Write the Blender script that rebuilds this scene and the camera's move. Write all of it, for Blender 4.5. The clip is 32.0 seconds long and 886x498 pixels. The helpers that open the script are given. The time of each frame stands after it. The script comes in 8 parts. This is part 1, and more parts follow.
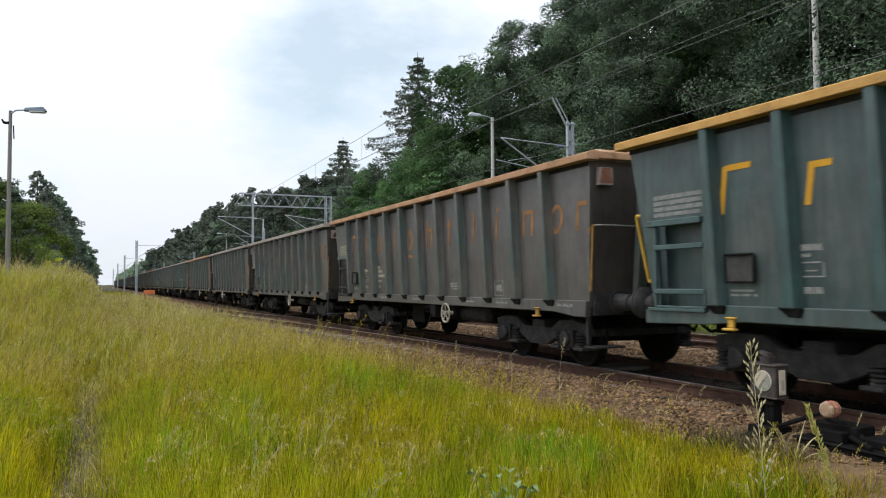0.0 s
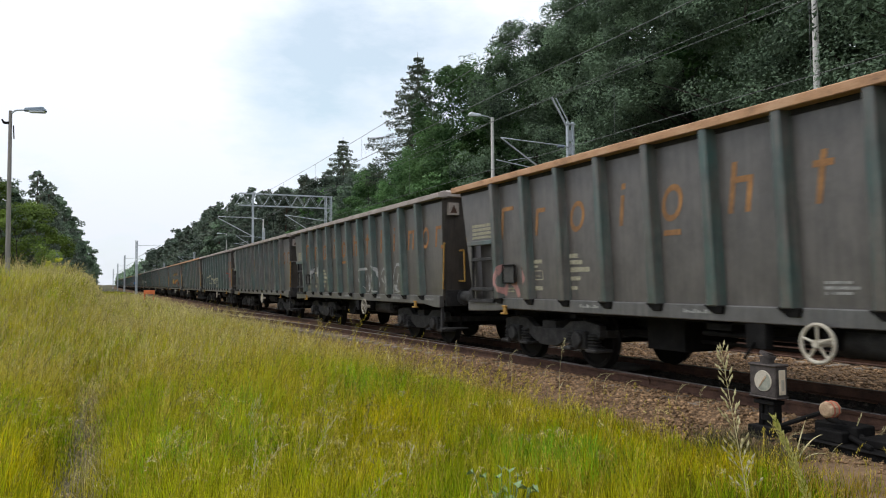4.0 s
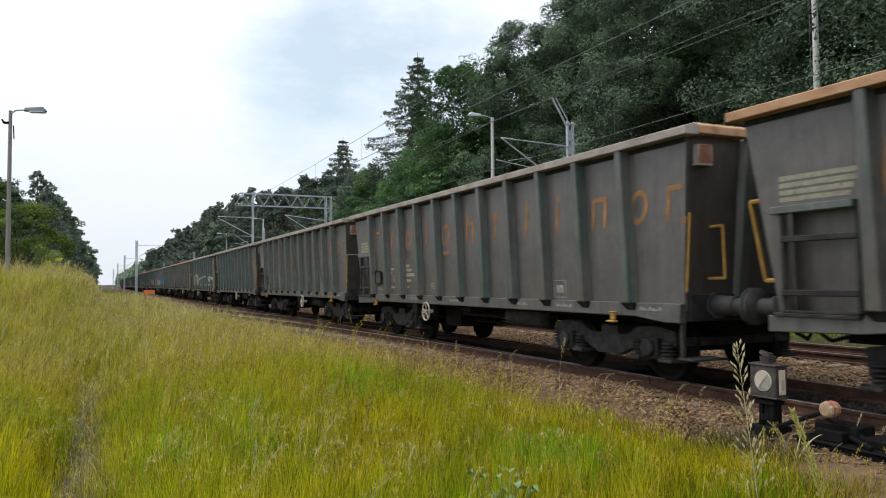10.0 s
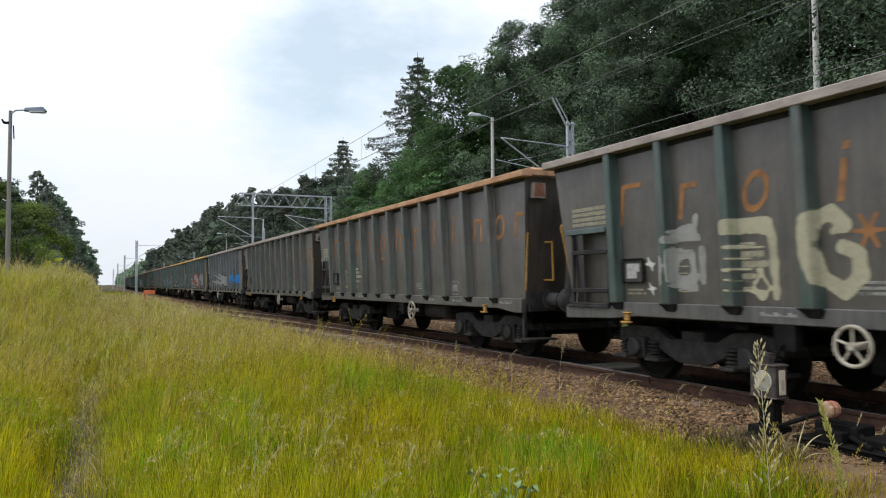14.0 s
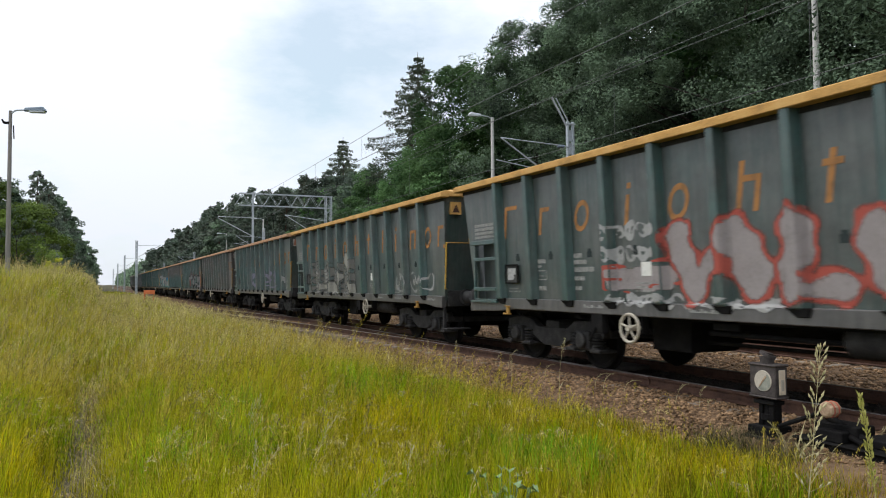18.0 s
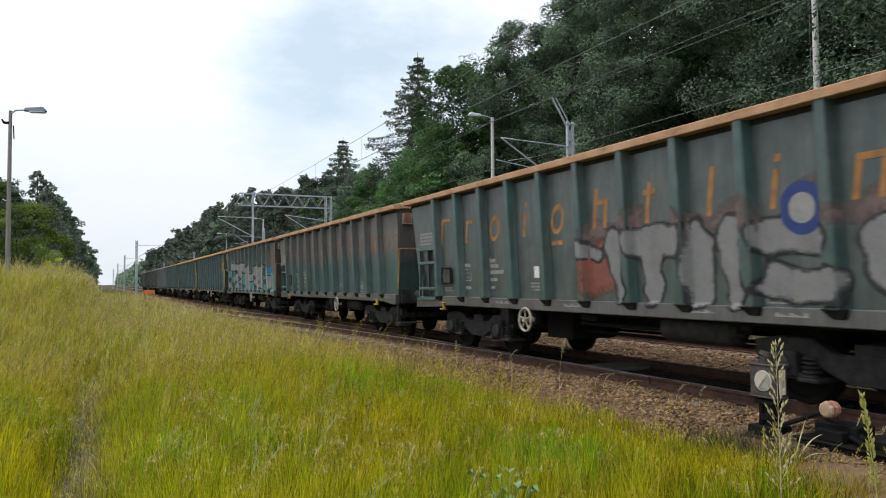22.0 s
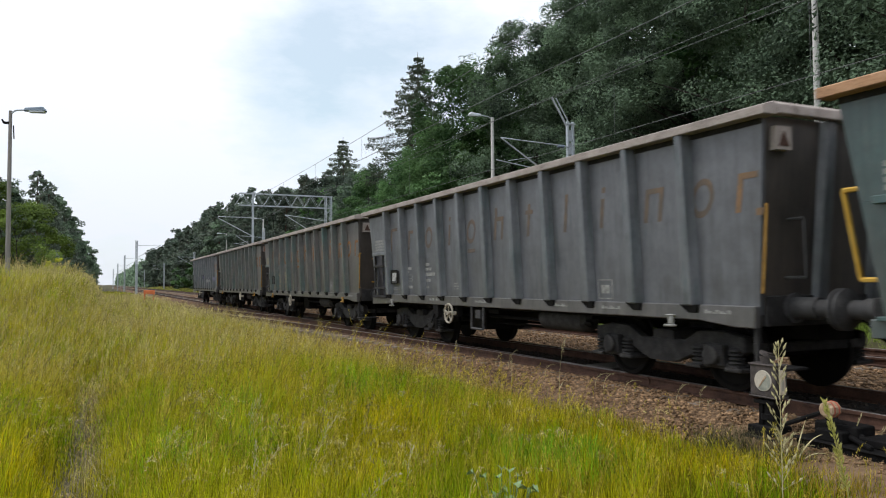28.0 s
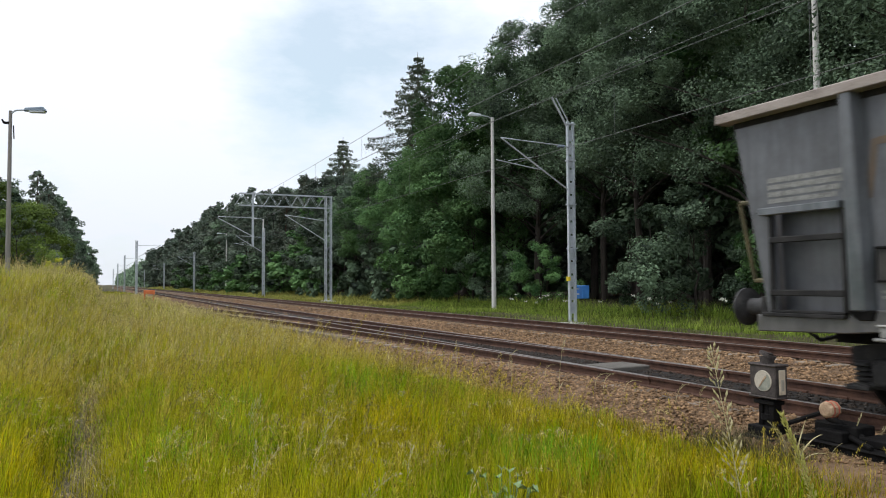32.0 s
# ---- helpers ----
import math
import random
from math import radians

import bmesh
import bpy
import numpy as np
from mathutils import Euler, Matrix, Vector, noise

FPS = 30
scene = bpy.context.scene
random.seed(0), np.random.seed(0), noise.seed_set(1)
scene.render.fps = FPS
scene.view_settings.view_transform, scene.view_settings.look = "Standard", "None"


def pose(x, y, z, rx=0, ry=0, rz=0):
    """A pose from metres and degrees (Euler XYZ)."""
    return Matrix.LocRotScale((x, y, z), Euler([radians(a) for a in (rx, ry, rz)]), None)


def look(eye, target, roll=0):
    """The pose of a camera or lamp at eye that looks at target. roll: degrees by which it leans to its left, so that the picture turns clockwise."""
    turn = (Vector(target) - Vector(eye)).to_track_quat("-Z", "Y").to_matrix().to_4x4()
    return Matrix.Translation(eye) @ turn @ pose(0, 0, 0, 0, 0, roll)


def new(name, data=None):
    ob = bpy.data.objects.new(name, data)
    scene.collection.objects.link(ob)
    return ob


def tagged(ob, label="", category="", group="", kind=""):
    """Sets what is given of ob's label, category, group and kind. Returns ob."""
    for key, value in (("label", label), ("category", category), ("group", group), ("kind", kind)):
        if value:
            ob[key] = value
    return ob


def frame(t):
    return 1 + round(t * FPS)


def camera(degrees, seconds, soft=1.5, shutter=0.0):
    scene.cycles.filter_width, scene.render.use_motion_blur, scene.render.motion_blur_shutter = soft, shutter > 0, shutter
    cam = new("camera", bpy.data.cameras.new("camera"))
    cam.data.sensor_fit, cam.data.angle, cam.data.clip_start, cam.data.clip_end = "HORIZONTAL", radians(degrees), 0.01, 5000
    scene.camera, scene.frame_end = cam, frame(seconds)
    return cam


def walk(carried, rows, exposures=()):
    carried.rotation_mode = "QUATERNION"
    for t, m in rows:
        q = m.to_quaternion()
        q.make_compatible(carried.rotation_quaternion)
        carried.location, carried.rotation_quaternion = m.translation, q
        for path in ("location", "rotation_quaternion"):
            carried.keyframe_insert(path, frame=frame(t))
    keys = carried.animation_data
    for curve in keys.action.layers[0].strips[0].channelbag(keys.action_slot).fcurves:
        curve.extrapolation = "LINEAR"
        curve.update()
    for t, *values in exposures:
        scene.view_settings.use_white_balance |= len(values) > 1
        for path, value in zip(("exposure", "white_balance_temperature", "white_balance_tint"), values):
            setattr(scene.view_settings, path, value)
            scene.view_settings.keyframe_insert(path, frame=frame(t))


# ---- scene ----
cam = camera(61.416, 32.0, soft=1.05, shutter=0.12)
EYE = (0.0, 0.0, 1.376)
VIEW = look(EYE, (4.16711, 9.07950, 1.82077), -0.4)
walk(cam, [(0.0, VIEW), (32.0, VIEW)], exposures=[(0.0, 0.0), (32.0, 0.0)])

# ---- plan: x across the line, y along it away from the camera, z = 0 on the rail heads ----
TRACK_A = 7.98        # centre of the near track, with the train
TRACK_B = 13.2        # centre of the far track
GAUGE = 1.505         # between rail centres
PITCH = 14.04         # wagon length over buffers


def train_tail(t):
    """Where the far end of wagon 0 would be at t seconds: the train speeds up gently."""
    return -5.805 - 12.66 * t - 0.0175 * t * t


# ---- world, sun ----
SUN_EL, SUN_ROT = radians(60), radians(-66)
world = bpy.data.worlds.new("sky")
scene.world = world
world.use_nodes = True
nt = world.node_tree
nt.nodes.clear()


def node(tree, kind, **props):
    n = tree.nodes.new(kind)
    for k, v in props.items():
        if k in n.inputs:
            n.inputs[k].default_value = v
    return n


def link(tree, a, b):
    tree.links.new(a, b)


def build_sky():
    sky = nt.nodes.new("ShaderNodeTexSky")
    sky.sky_type, sky.sun_disc = "NISHITA", False
    sky.sun_elevation, sky.sun_rotation = SUN_EL, SUN_ROT
    bg = nt.nodes.new("ShaderNodeBackground")
    out = nt.nodes.new("ShaderNodeOutputWorld")
    co = nt.nodes.new("ShaderNodeTexCoord")
    n1 = nt.nodes.new("ShaderNodeTexNoise")
    n1.inputs["Scale"].default_value, n1.inputs["Detail"].default_value = 4.6, 8
    n1.inputs["Roughness"].default_value = 0.58
    mp = nt.nodes.new("ShaderNodeMapping")
    mp.inputs["Scale"].default_value = (1, 1, 2.4)
    mp.inputs["Location"].default_value = (0.35, 0.2, 0.1)
    link(nt, co.outputs["Generated"], mp.inputs["Vector"])
    link(nt, mp.outputs["Vector"], n1.inputs["Vector"])
    # two thinner stretches of cloud where pale blue shows through
    lobes = []
    for way, near, far, most in (((0.331, 0.899, 0.283), 0.972, 1.0, 0.46), ((0.44, 0.838, 0.30), 0.955, 1.0, 0.26)):
        dot = nt.nodes.new("ShaderNodeVectorMath")
        dot.operation = "DOT_PRODUCT"
        dot.inputs[1].default_value = Vector(way).normalized()
        link(nt, co.outputs["Generated"], dot.inputs[0])
        mr = nt.nodes.new("ShaderNodeMapRange")
        mr.inputs[1].default_value, mr.inputs[2].default_value = near, far
        mr.inputs[3].default_value, mr.inputs[4].default_value = 0.0, most
        link(nt, dot.outputs["Value"], mr.inputs[0])
        lobes.append(mr.outputs[0])
    wide = nt.nodes.new("ShaderNodeMath")
    wide.operation = "MAXIMUM"
    link(nt, lobes[0], wide.inputs[0])
    link(nt, lobes[1], wide.inputs[1])
    sub = nt.nodes.new("ShaderNodeMath")
    sub.operation = "SUBTRACT"
    link(nt, n1.outputs["Fac"], sub.inputs[0])
    link(nt, wide.outputs[0], sub.inputs[1])
    ramp = nt.nodes.new("ShaderNodeValToRGB")
    ramp.color_ramp.elements[0].position, ramp.color_ramp.elements[0].color = 0.0, (0.48, 0.48, 0.48, 1)
    ramp.color_ramp.elements[1].position, ramp.color_ramp.elements[1].color = 0.42, (1, 1, 1, 1)
    link(nt, sub.outputs[0], ramp.inputs[0])
    # cloud deck: brighter towards the zenith
    sep = nt.nodes.new("ShaderNodeSeparateXYZ")
    link(nt, co.outputs["Generated"], sep.inputs[0])
    zr = nt.nodes.new("ShaderNodeMapRange")
    zr.inputs[1].default_value, zr.inputs[2].default_value = 0.0, 1.0
    zr.inputs[3].default_value, zr.inputs[4].default_value = 0.90, 1.74
    link(nt, sep.outputs["Z"], zr.inputs[0])
    cloud = nt.nodes.new("ShaderNodeVectorMath")
    cloud.operation = "SCALE"
    cloud.inputs[0].default_value = (0.93, 0.98, 1.07)
    link(nt, zr.outputs[0], cloud.inputs["Scale"])
    skys = nt.nodes.new("ShaderNodeVectorMath")
    skys.operation = "MULTIPLY"
    skys.inputs[1].default_value = (0.130, 0.160, 0.142)
    link(nt, sky.outputs[0], skys.inputs[0])
    mix = nt.nodes.new("ShaderNodeMix")
    mix.data_type = "RGBA"
    link(nt, ramp.outputs[0], mix.inputs[0])
    link(nt, skys.outputs[0], mix.inputs[6])
    link(nt, cloud.outputs[0], mix.inputs[7])
    link(nt, mix.outputs[2], bg.inputs[0])
    bg.inputs[1].default_value = 1.0
    link(nt, bg.outputs[0], out.inputs[0])


build_sky()
sun = new("sun", bpy.data.lights.new("sun", "SUN"))
sun.data.energy, sun.data.angle, sun.data.color = 1.4, radians(14), (1.0, 0.95, 0.88)
sun.matrix_basis = look((-32, 14, 60), (0, 0, 0))
scene.view_settings.exposure = 0.0


# ---- materials ----
def material(name, colours, scale=6.0, rough=0.8, metal=0.0, bump=0.3, fine=60.0, random_value=0.0, stretch=(1, 1, 1),
             space="Object", island=False, spec=0.3, dust=None):
    """Procedural surface: two scales of noise through a colour ramp, a bump, and a shift of value per object or island."""
    m = bpy.data.materials.new(name)
    m.use_nodes = True
    t = m.node_tree
    bs = t.nodes["Principled BSDF"]
    co = t.nodes.new("ShaderNodeTexCoord")
    mp = t.nodes.new("ShaderNodeMapping")
    mp.inputs["Scale"].default_value = stretch
    link(t, co.outputs[space], mp.inputs["Vector"])
    a = node(t, "ShaderNodeTexNoise", Scale=scale, Detail=6.0, Roughness=0.6)
    b = node(t, "ShaderNodeTexNoise", Scale=fine, Detail=3.0, Roughness=0.6)
    link(t, mp.outputs[0], a.inputs["Vector"])
    link(t, mp.outputs[0], b.inputs["Vector"])
    add = t.nodes.new("ShaderNodeMath")
    add.operation = "MULTIPLY_ADD"
    add.inputs[1].default_value = 0.35
    link(t, b.outputs["Fac"], add.inputs[0])
    sc = t.nodes.new("ShaderNodeMath")
    sc.operation = "MULTIPLY"
    sc.inputs[1].default_value = 0.75
    link(t, a.outputs["Fac"], sc.inputs[0])
    link(t, sc.outputs[0], add.inputs[2])
    ramp = t.nodes.new("ShaderNodeValToRGB")
    el = ramp.color_ramp.elements
    while len(el) < len(colours):
        el.new(0.5)
    for i, c in enumerate(colours):
        el[i].position = 0.32 + 0.44 * i / max(1, len(colours) - 1)
        el[i].color = (*c, 1)
    link(t, add.outputs[0], ramp.inputs[0])
    last = ramp.outputs[0]
    if random_value:
        if island:
            r = t.nodes.new("ShaderNodeNewGeometry").outputs["Random Per Island"]
        else:
            r = t.nodes.new("ShaderNodeObjectInfo").outputs["Random"]
        mr = t.nodes.new("ShaderNodeMapRange")
        mr.inputs[3].default_value, mr.inputs[4].default_value = 1 - random_value, 1 + random_value
        link(t, r, mr.inputs[0])
        hs = t.nodes.new("ShaderNodeHueSaturation")
        link(t, mr.outputs[0], hs.inputs["Value"])
        link(t, last, hs.inputs["Color"])
        last = hs.outputs[0]
    link(t, last, bs.inputs["Base Color"])
    bs.inputs["Roughness"].default_value = rough
    bs.inputs["Metallic"].default_value = metal
    bs.inputs["Specular IOR Level"].default_value = spec
    if bump:
        bp = node(t, "ShaderNodeBump", Strength=bump, Distance=0.02)
        link(t, add.outputs[0], bp.inputs["Height"])
        link(t, bp.outputs[0], bs.inputs["Normal"])
    return m


def paint(name, clean, dirty, amount, rough=0.42, rise=0.0):
    """Weathered wagon paint: old coat, grey-brown dust in clouds, and streaks that run down the sheet."""
    m = bpy.data.materials.new(name)
    m.use_nodes = True
    t = m.node_tree
    bs = t.nodes["Principled BSDF"]
    co = t.nodes.new("ShaderNodeTexCoord")
    info = t.nodes.new("ShaderNodeObjectInfo")
    off = t.nodes.new("ShaderNodeVectorMath")
    off.operation = "ADD"
    link(t, co.outputs["Object"], off.inputs[0])
    big = t.nodes.new("ShaderNodeVectorMath")
    big.operation = "SCALE"
    big.inputs[0].default_value = (13, 37, 11)
    link(t, info.outputs["Random"], big.inputs["Scale"])
    link(t, big.outputs[0], off.inputs[1])
    cloud = node(t, "ShaderNodeTexNoise", Scale=0.75, Detail=8.0, Roughness=0.66)
    link(t, off.outputs[0], cloud.inputs["Vector"])
    mp = t.nodes.new("ShaderNodeMapping")
    mp.inputs["Scale"].default_value = (5, 5, 0.35)
    link(t, off.outputs[0], mp.inputs["Vector"])
    streak = node(t, "ShaderNodeTexNoise", Scale=2.2, Detail=5.0, Roughness=0.65)
    link(t, mp.outputs[0], streak.inputs["Vector"])
    grain = node(t, "ShaderNodeTexNoise", Scale=55.0, Detail=3.0)
    link(t, off.outputs[0], grain.inputs["Vector"])

    def mul(a, f, b=None):
        n = t.nodes.new("ShaderNodeMath")
        n.operation = "MULTIPLY_ADD"
        link(t, a, n.inputs[0])
        n.inputs[1].default_value = f
        if b is None:
            n.inputs[2].default_value = 0
        else:
            link(t, b, n.inputs[2])
        return n.outputs[0]
    v = mul(grain.outputs["Fac"], 0.15, mul(streak.outputs["Fac"], 0.45, mul(cloud.outputs["Fac"], 0.55)))
    if rise:
        hgt = t.nodes.new("ShaderNodeSeparateXYZ")
        link(t, co.outputs["Object"], hgt.inputs[0])
        sh = t.nodes.new("ShaderNodeMath")
        sh.operation = "SUBTRACT"
        sh.inputs[1].default_value = 2.15
        link(t, hgt.outputs["Z"], sh.inputs[0])
        v = mul(sh.outputs[0], rise, v)
    ramp = t.nodes.new("ShaderNodeValToRGB")
    e = ramp.color_ramp.elements
    lo = 0.80 - 0.52 * amount
    e[0].position, e[0].color = max(0.0, lo - 0.09), (0, 0, 0, 1)
    e[1].position, e[1].color = min(1.0, lo + 0.10), (1, 1, 1, 1)
    link(t, v, ramp.inputs[0])
    mix = t.nodes.new("ShaderNodeMix")
    mix.data_type = "RGBA"
    link(t, ramp.outputs[0], mix.inputs[0])
    mix.inputs[6].default_value, mix.inputs[7].default_value = (*clean, 1), (*dirty, 1)
    dk = t.nodes.new("ShaderNodeMix")
    dk.data_type, dk.blend_type = "RGBA", "MULTIPLY"
    dk.inputs[0].default_value = 0.75
    r2 = t.nodes.new("ShaderNodeValToRGB")
    r2.color_ramp.elements[0].position, r2.color_ramp.elements[0].color = 0.3, (0.59, 0.585, 0.58, 1)
    r2.color_ramp.elements[1].position, r2.color_ramp.elements[1].color = 0.62, (1.1, 1.1, 1.1, 1)
    link(t, streak.outputs["Fac"], r2.inputs[0])
    link(t, mix.outputs[2], dk.inputs[6])
    link(t, r2.outputs[0], dk.inputs[7])
    blot = node(t, "ShaderNodeTexNoise", Scale=2.6, Detail=9.0, Roughness=0.72)
    link(t, off.outputs[0], blot.inputs["Vector"])
    r3 = t.nodes.new("ShaderNodeValToRGB")
    r3.color_ramp.elements[0].position, r3.color_ramp.elements[0].color = 0.34, (0.53, 0.51, 0.5, 1)
    r3.color_ramp.elements[1].position, r3.color_ramp.elements[1].color = 0.6, (1.12, 1.1, 1.1, 1)
    link(t, blot.outputs["Fac"], r3.inputs[0])
    d2 = t.nodes.new("ShaderNodeMix")
    d2.data_type, d2.blend_type = "RGBA", "MULTIPLY"
    d2.inputs[0].default_value = 0.85
    link(t, dk.outputs[2], d2.inputs[6])
    link(t, r3.outputs[0], d2.inputs[7])
    link(t, d2.outputs[2], bs.inputs["Base Color"])
    bs.inputs["Roughness"].default_value = rough
    bs.inputs["Specular IOR Level"].default_value = 0.8
    bs.inputs["Coat Weight"].default_value = 0.16
    bs.inputs["Coat Roughness"].default_value = 0.35
    bp = node(t, "ShaderNodeBump", Strength=0.25, Distance=0.01)
    link(t, v, bp.inputs["Height"])
    link(t, bp.outputs[0], bs.inputs["Normal"])
    return m


def blade_material(name, base, mid, tip, alt, through_light=0.35):
    """Grass: colour runs along the blade, varies by patch and by blade; some light passes through."""
    m = bpy.data.materials.new(name)
    m.use_nodes = True
    t = m.node_tree
    bs = t.nodes["Principled BSDF"]
    uv = t.nodes.new("ShaderNodeUVMap")
    sep = t.nodes.new("ShaderNodeSeparateXYZ")
    link(t, uv.outputs[0], sep.inputs[0])
    ramp = t.nodes.new("ShaderNodeValToRGB")
    e = ramp.color_ramp.elements
    e.new(0.5)
    for i, (p, c) in enumerate(((0.0, base), (0.55, mid), (1.0, tip))):
        e[i].position, e[i].color = p, (*c, 1)
    link(t, sep.outputs["Y"], ramp.inputs[0])
    co = t.nodes.new("ShaderNodeTexCoord")
    n = node(t, "ShaderNodeTexNoise", Scale=0.75, Detail=6.0, Roughness=0.7)
    link(t, co.outputs["Object"], n.inputs["Vector"])
    r1 = t.nodes.new("ShaderNodeValToRGB")
    r1.color_ramp.elements[0].position, r1.color_ramp.elements[1].position = 0.45, 0.6
    link(t, n.outputs["Fac"], r1.inputs[0])
    mix = t.nodes.new("ShaderNodeMix")
    mix.data_type = "RGBA"
    f = t.nodes.new("ShaderNodeMath")
    f.operation = "MULTIPLY"
    f.inputs[1].default_value = 0.8
    link(t, r1.outputs[0], f.inputs[0])
    link(t, f.outputs[0], mix.inputs[0])
    link(t, ramp.outputs[0], mix.inputs[6])
    mix.inputs[7].default_value = (*alt, 1)
    geo = t.nodes.new("ShaderNodeNewGeometry")
    mr = t.nodes.new("ShaderNodeMapRange")
    mr.inputs[3].default_value, mr.inputs[4].default_value = 0.22, 1.75
    link(t, geo.outputs["Random Per Island"], mr.inputs[0])
    hs = t.nodes.new("ShaderNodeHueSaturation")
    link(t, mr.outputs[0], hs.inputs["Value"])
    n2 = node(t, "ShaderNodeTexNoise", Scale=2.7, Detail=4.0, Roughness=0.6)
    link(t, co.outputs["Object"], n2.inputs["Vector"])
    mr2 = t.nodes.new("ShaderNodeMapRange")
    mr2.inputs[1].default_value, mr2.inputs[2].default_value = 0.32, 0.66
    mr2.inputs[3].default_value, mr2.inputs[4].default_value = 0.66, 1.31
    link(t, n2.outputs["Fac"], mr2.inputs[0])
    patch = t.nodes.new("ShaderNodeVectorMath")
    patch.operation = "SCALE"
    link(t, mix.outputs[2], patch.inputs[0])
    link(t, mr2.outputs[0], patch.inputs["Scale"])
    link(t, patch.outputs[0], hs.inputs["Color"])
    link(t, hs.outputs[0], bs.inputs["Base Color"])
    bs.inputs["Roughness"].default_value = 0.75
    bs.inputs["Specular IOR Level"].default_value = 0.08
    tr = t.nodes.new("ShaderNodeBsdfTranslucent")
    link(t, hs.outputs[0], tr.inputs[0])
    ms = t.nodes.new("ShaderNodeMixShader")
    ms.inputs[0].default_value = through_light
    link(t, bs.outputs[0], ms.inputs[1])
    link(t, tr.outputs[0], ms.inputs[2])
    link(t, ms.outputs[0], t.nodes["Material Output"].inputs[0])
    return m


def leaf_material(name, dark, light, through_light=0.25):
    """Leaves: value varies per clump, its lows painting shaded gaps, and per tree; some light passes through."""
    m = bpy.data.materials.new(name)
    m.use_nodes = True
    t = m.node_tree
    bs = t.nodes["Principled BSDF"]
    geo = t.nodes.new("ShaderNodeNewGeometry")
    info = t.nodes.new("ShaderNodeObjectInfo")
    co = t.nodes.new("ShaderNodeTexCoord")
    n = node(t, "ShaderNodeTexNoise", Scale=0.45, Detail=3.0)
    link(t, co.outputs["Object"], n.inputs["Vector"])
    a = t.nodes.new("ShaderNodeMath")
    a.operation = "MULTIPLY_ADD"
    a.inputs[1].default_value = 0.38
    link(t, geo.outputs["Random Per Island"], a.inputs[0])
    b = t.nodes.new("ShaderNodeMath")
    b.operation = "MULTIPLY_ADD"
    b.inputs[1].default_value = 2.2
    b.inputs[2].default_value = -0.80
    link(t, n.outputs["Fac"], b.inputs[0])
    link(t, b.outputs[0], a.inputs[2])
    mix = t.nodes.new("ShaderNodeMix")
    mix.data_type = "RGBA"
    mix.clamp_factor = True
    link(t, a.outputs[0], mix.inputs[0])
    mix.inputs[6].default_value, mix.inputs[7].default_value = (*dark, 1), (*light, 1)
    mr = t.nodes.new("ShaderNodeMapRange")
    mr.inputs[3].default_value, mr.inputs[4].default_value = 0.7, 1.42
    link(t, info.outputs["Random"], mr.inputs[0])
    hs = t.nodes.new("ShaderNodeHueSaturation")
    link(t, mr.outputs[0], hs.inputs["Value"])
    link(t, mix.outputs[2], hs.inputs["Color"])
    link(t, hs.outputs[0], bs.inputs["Base Color"])
    bs.inputs["Roughness"].default_value = 0.6
    bs.inputs["Specular IOR Level"].default_value = 0.12
    tr = t.nodes.new("ShaderNodeBsdfTranslucent")
    link(t, hs.outputs[0], tr.inputs[0])
    ms = t.nodes.new("ShaderNodeMixShader")
    ms.inputs[0].default_value = through_light
    link(t, bs.outputs[0], ms.inputs[1])
    link(t, tr.outputs[0], ms.inputs[2])
    link(t, ms.outputs[0], t.nodes["Material Output"].inputs[0])
    return m


M_SOIL = material("soil", [(0.03, 0.026, 0.013), (0.06, 0.054, 0.022), (0.10, 0.088, 0.04)], 1.2, 0.95, bump=0.6, fine=25)
M_BED = material("ballast_bed", [(0.04, 0.024, 0.013), (0.115, 0.070, 0.038), (0.20, 0.128, 0.074)], 9, 0.95, bump=1.0, fine=28)
M_STONE = material("ballast_stone", [(0.085, 0.050, 0.027), (0.215, 0.132, 0.070), (0.345, 0.225, 0.13)], 3, 0.9, bump=0.3, fine=40,
                   random_value=0.52, island=True)
M_EARTH = material("bare_earth", [(0.06, 0.038, 0.021), (0.15, 0.095, 0.051), (0.24, 0.158, 0.092)], 7, 0.95, bump=0.8, fine=35)
# oil black, lowered further to hold the shade beneath the train
M_OILSHADE = material("oily_ballast", [(0.004, 0.0035, 0.003), (0.010, 0.008, 0.007), (0.024, 0.019, 0.015)], 6, 0.9, bump=1.0, fine=26)
M_OILSTONE_SHADE = material("oily_shaded_stone", [(0.010, 0.008, 0.006), (0.028, 0.021, 0.016), (0.055, 0.042, 0.032)], 3, 0.85, bump=0.3, fine=40, random_value=0.4, island=True)
M_RAIL = material("rail_rust", [(0.028, 0.015, 0.011), (0.068, 0.035, 0.024), (0.115, 0.06, 0.041)], 5, 0.85, bump=0.4, fine=50)
M_HEAD = material("rail_head", [(0.22, 0.2, 0.19), (0.34, 0.32, 0.31)], 4, 0.38, metal=0.8, bump=0.1)
M_SLEEPER = material("sleeper_concrete", [(0.10, 0.078, 0.058), (0.19, 0.155, 0.12), (0.29, 0.245, 0.20)], 3, 0.92, bump=0.5,
                     random_value=0.22)
M_TIMBER = material("sleeper_timber", [(0.085, 0.066, 0.05), (0.17, 0.135, 0.105), (0.27, 0.225, 0.18)], 3, 0.92, bump=0.6,
                    random_value=0.3, stretch=(0.4, 3, 3))
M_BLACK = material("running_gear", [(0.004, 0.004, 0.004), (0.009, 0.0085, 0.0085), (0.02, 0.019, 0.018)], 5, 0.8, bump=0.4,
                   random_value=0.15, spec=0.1)
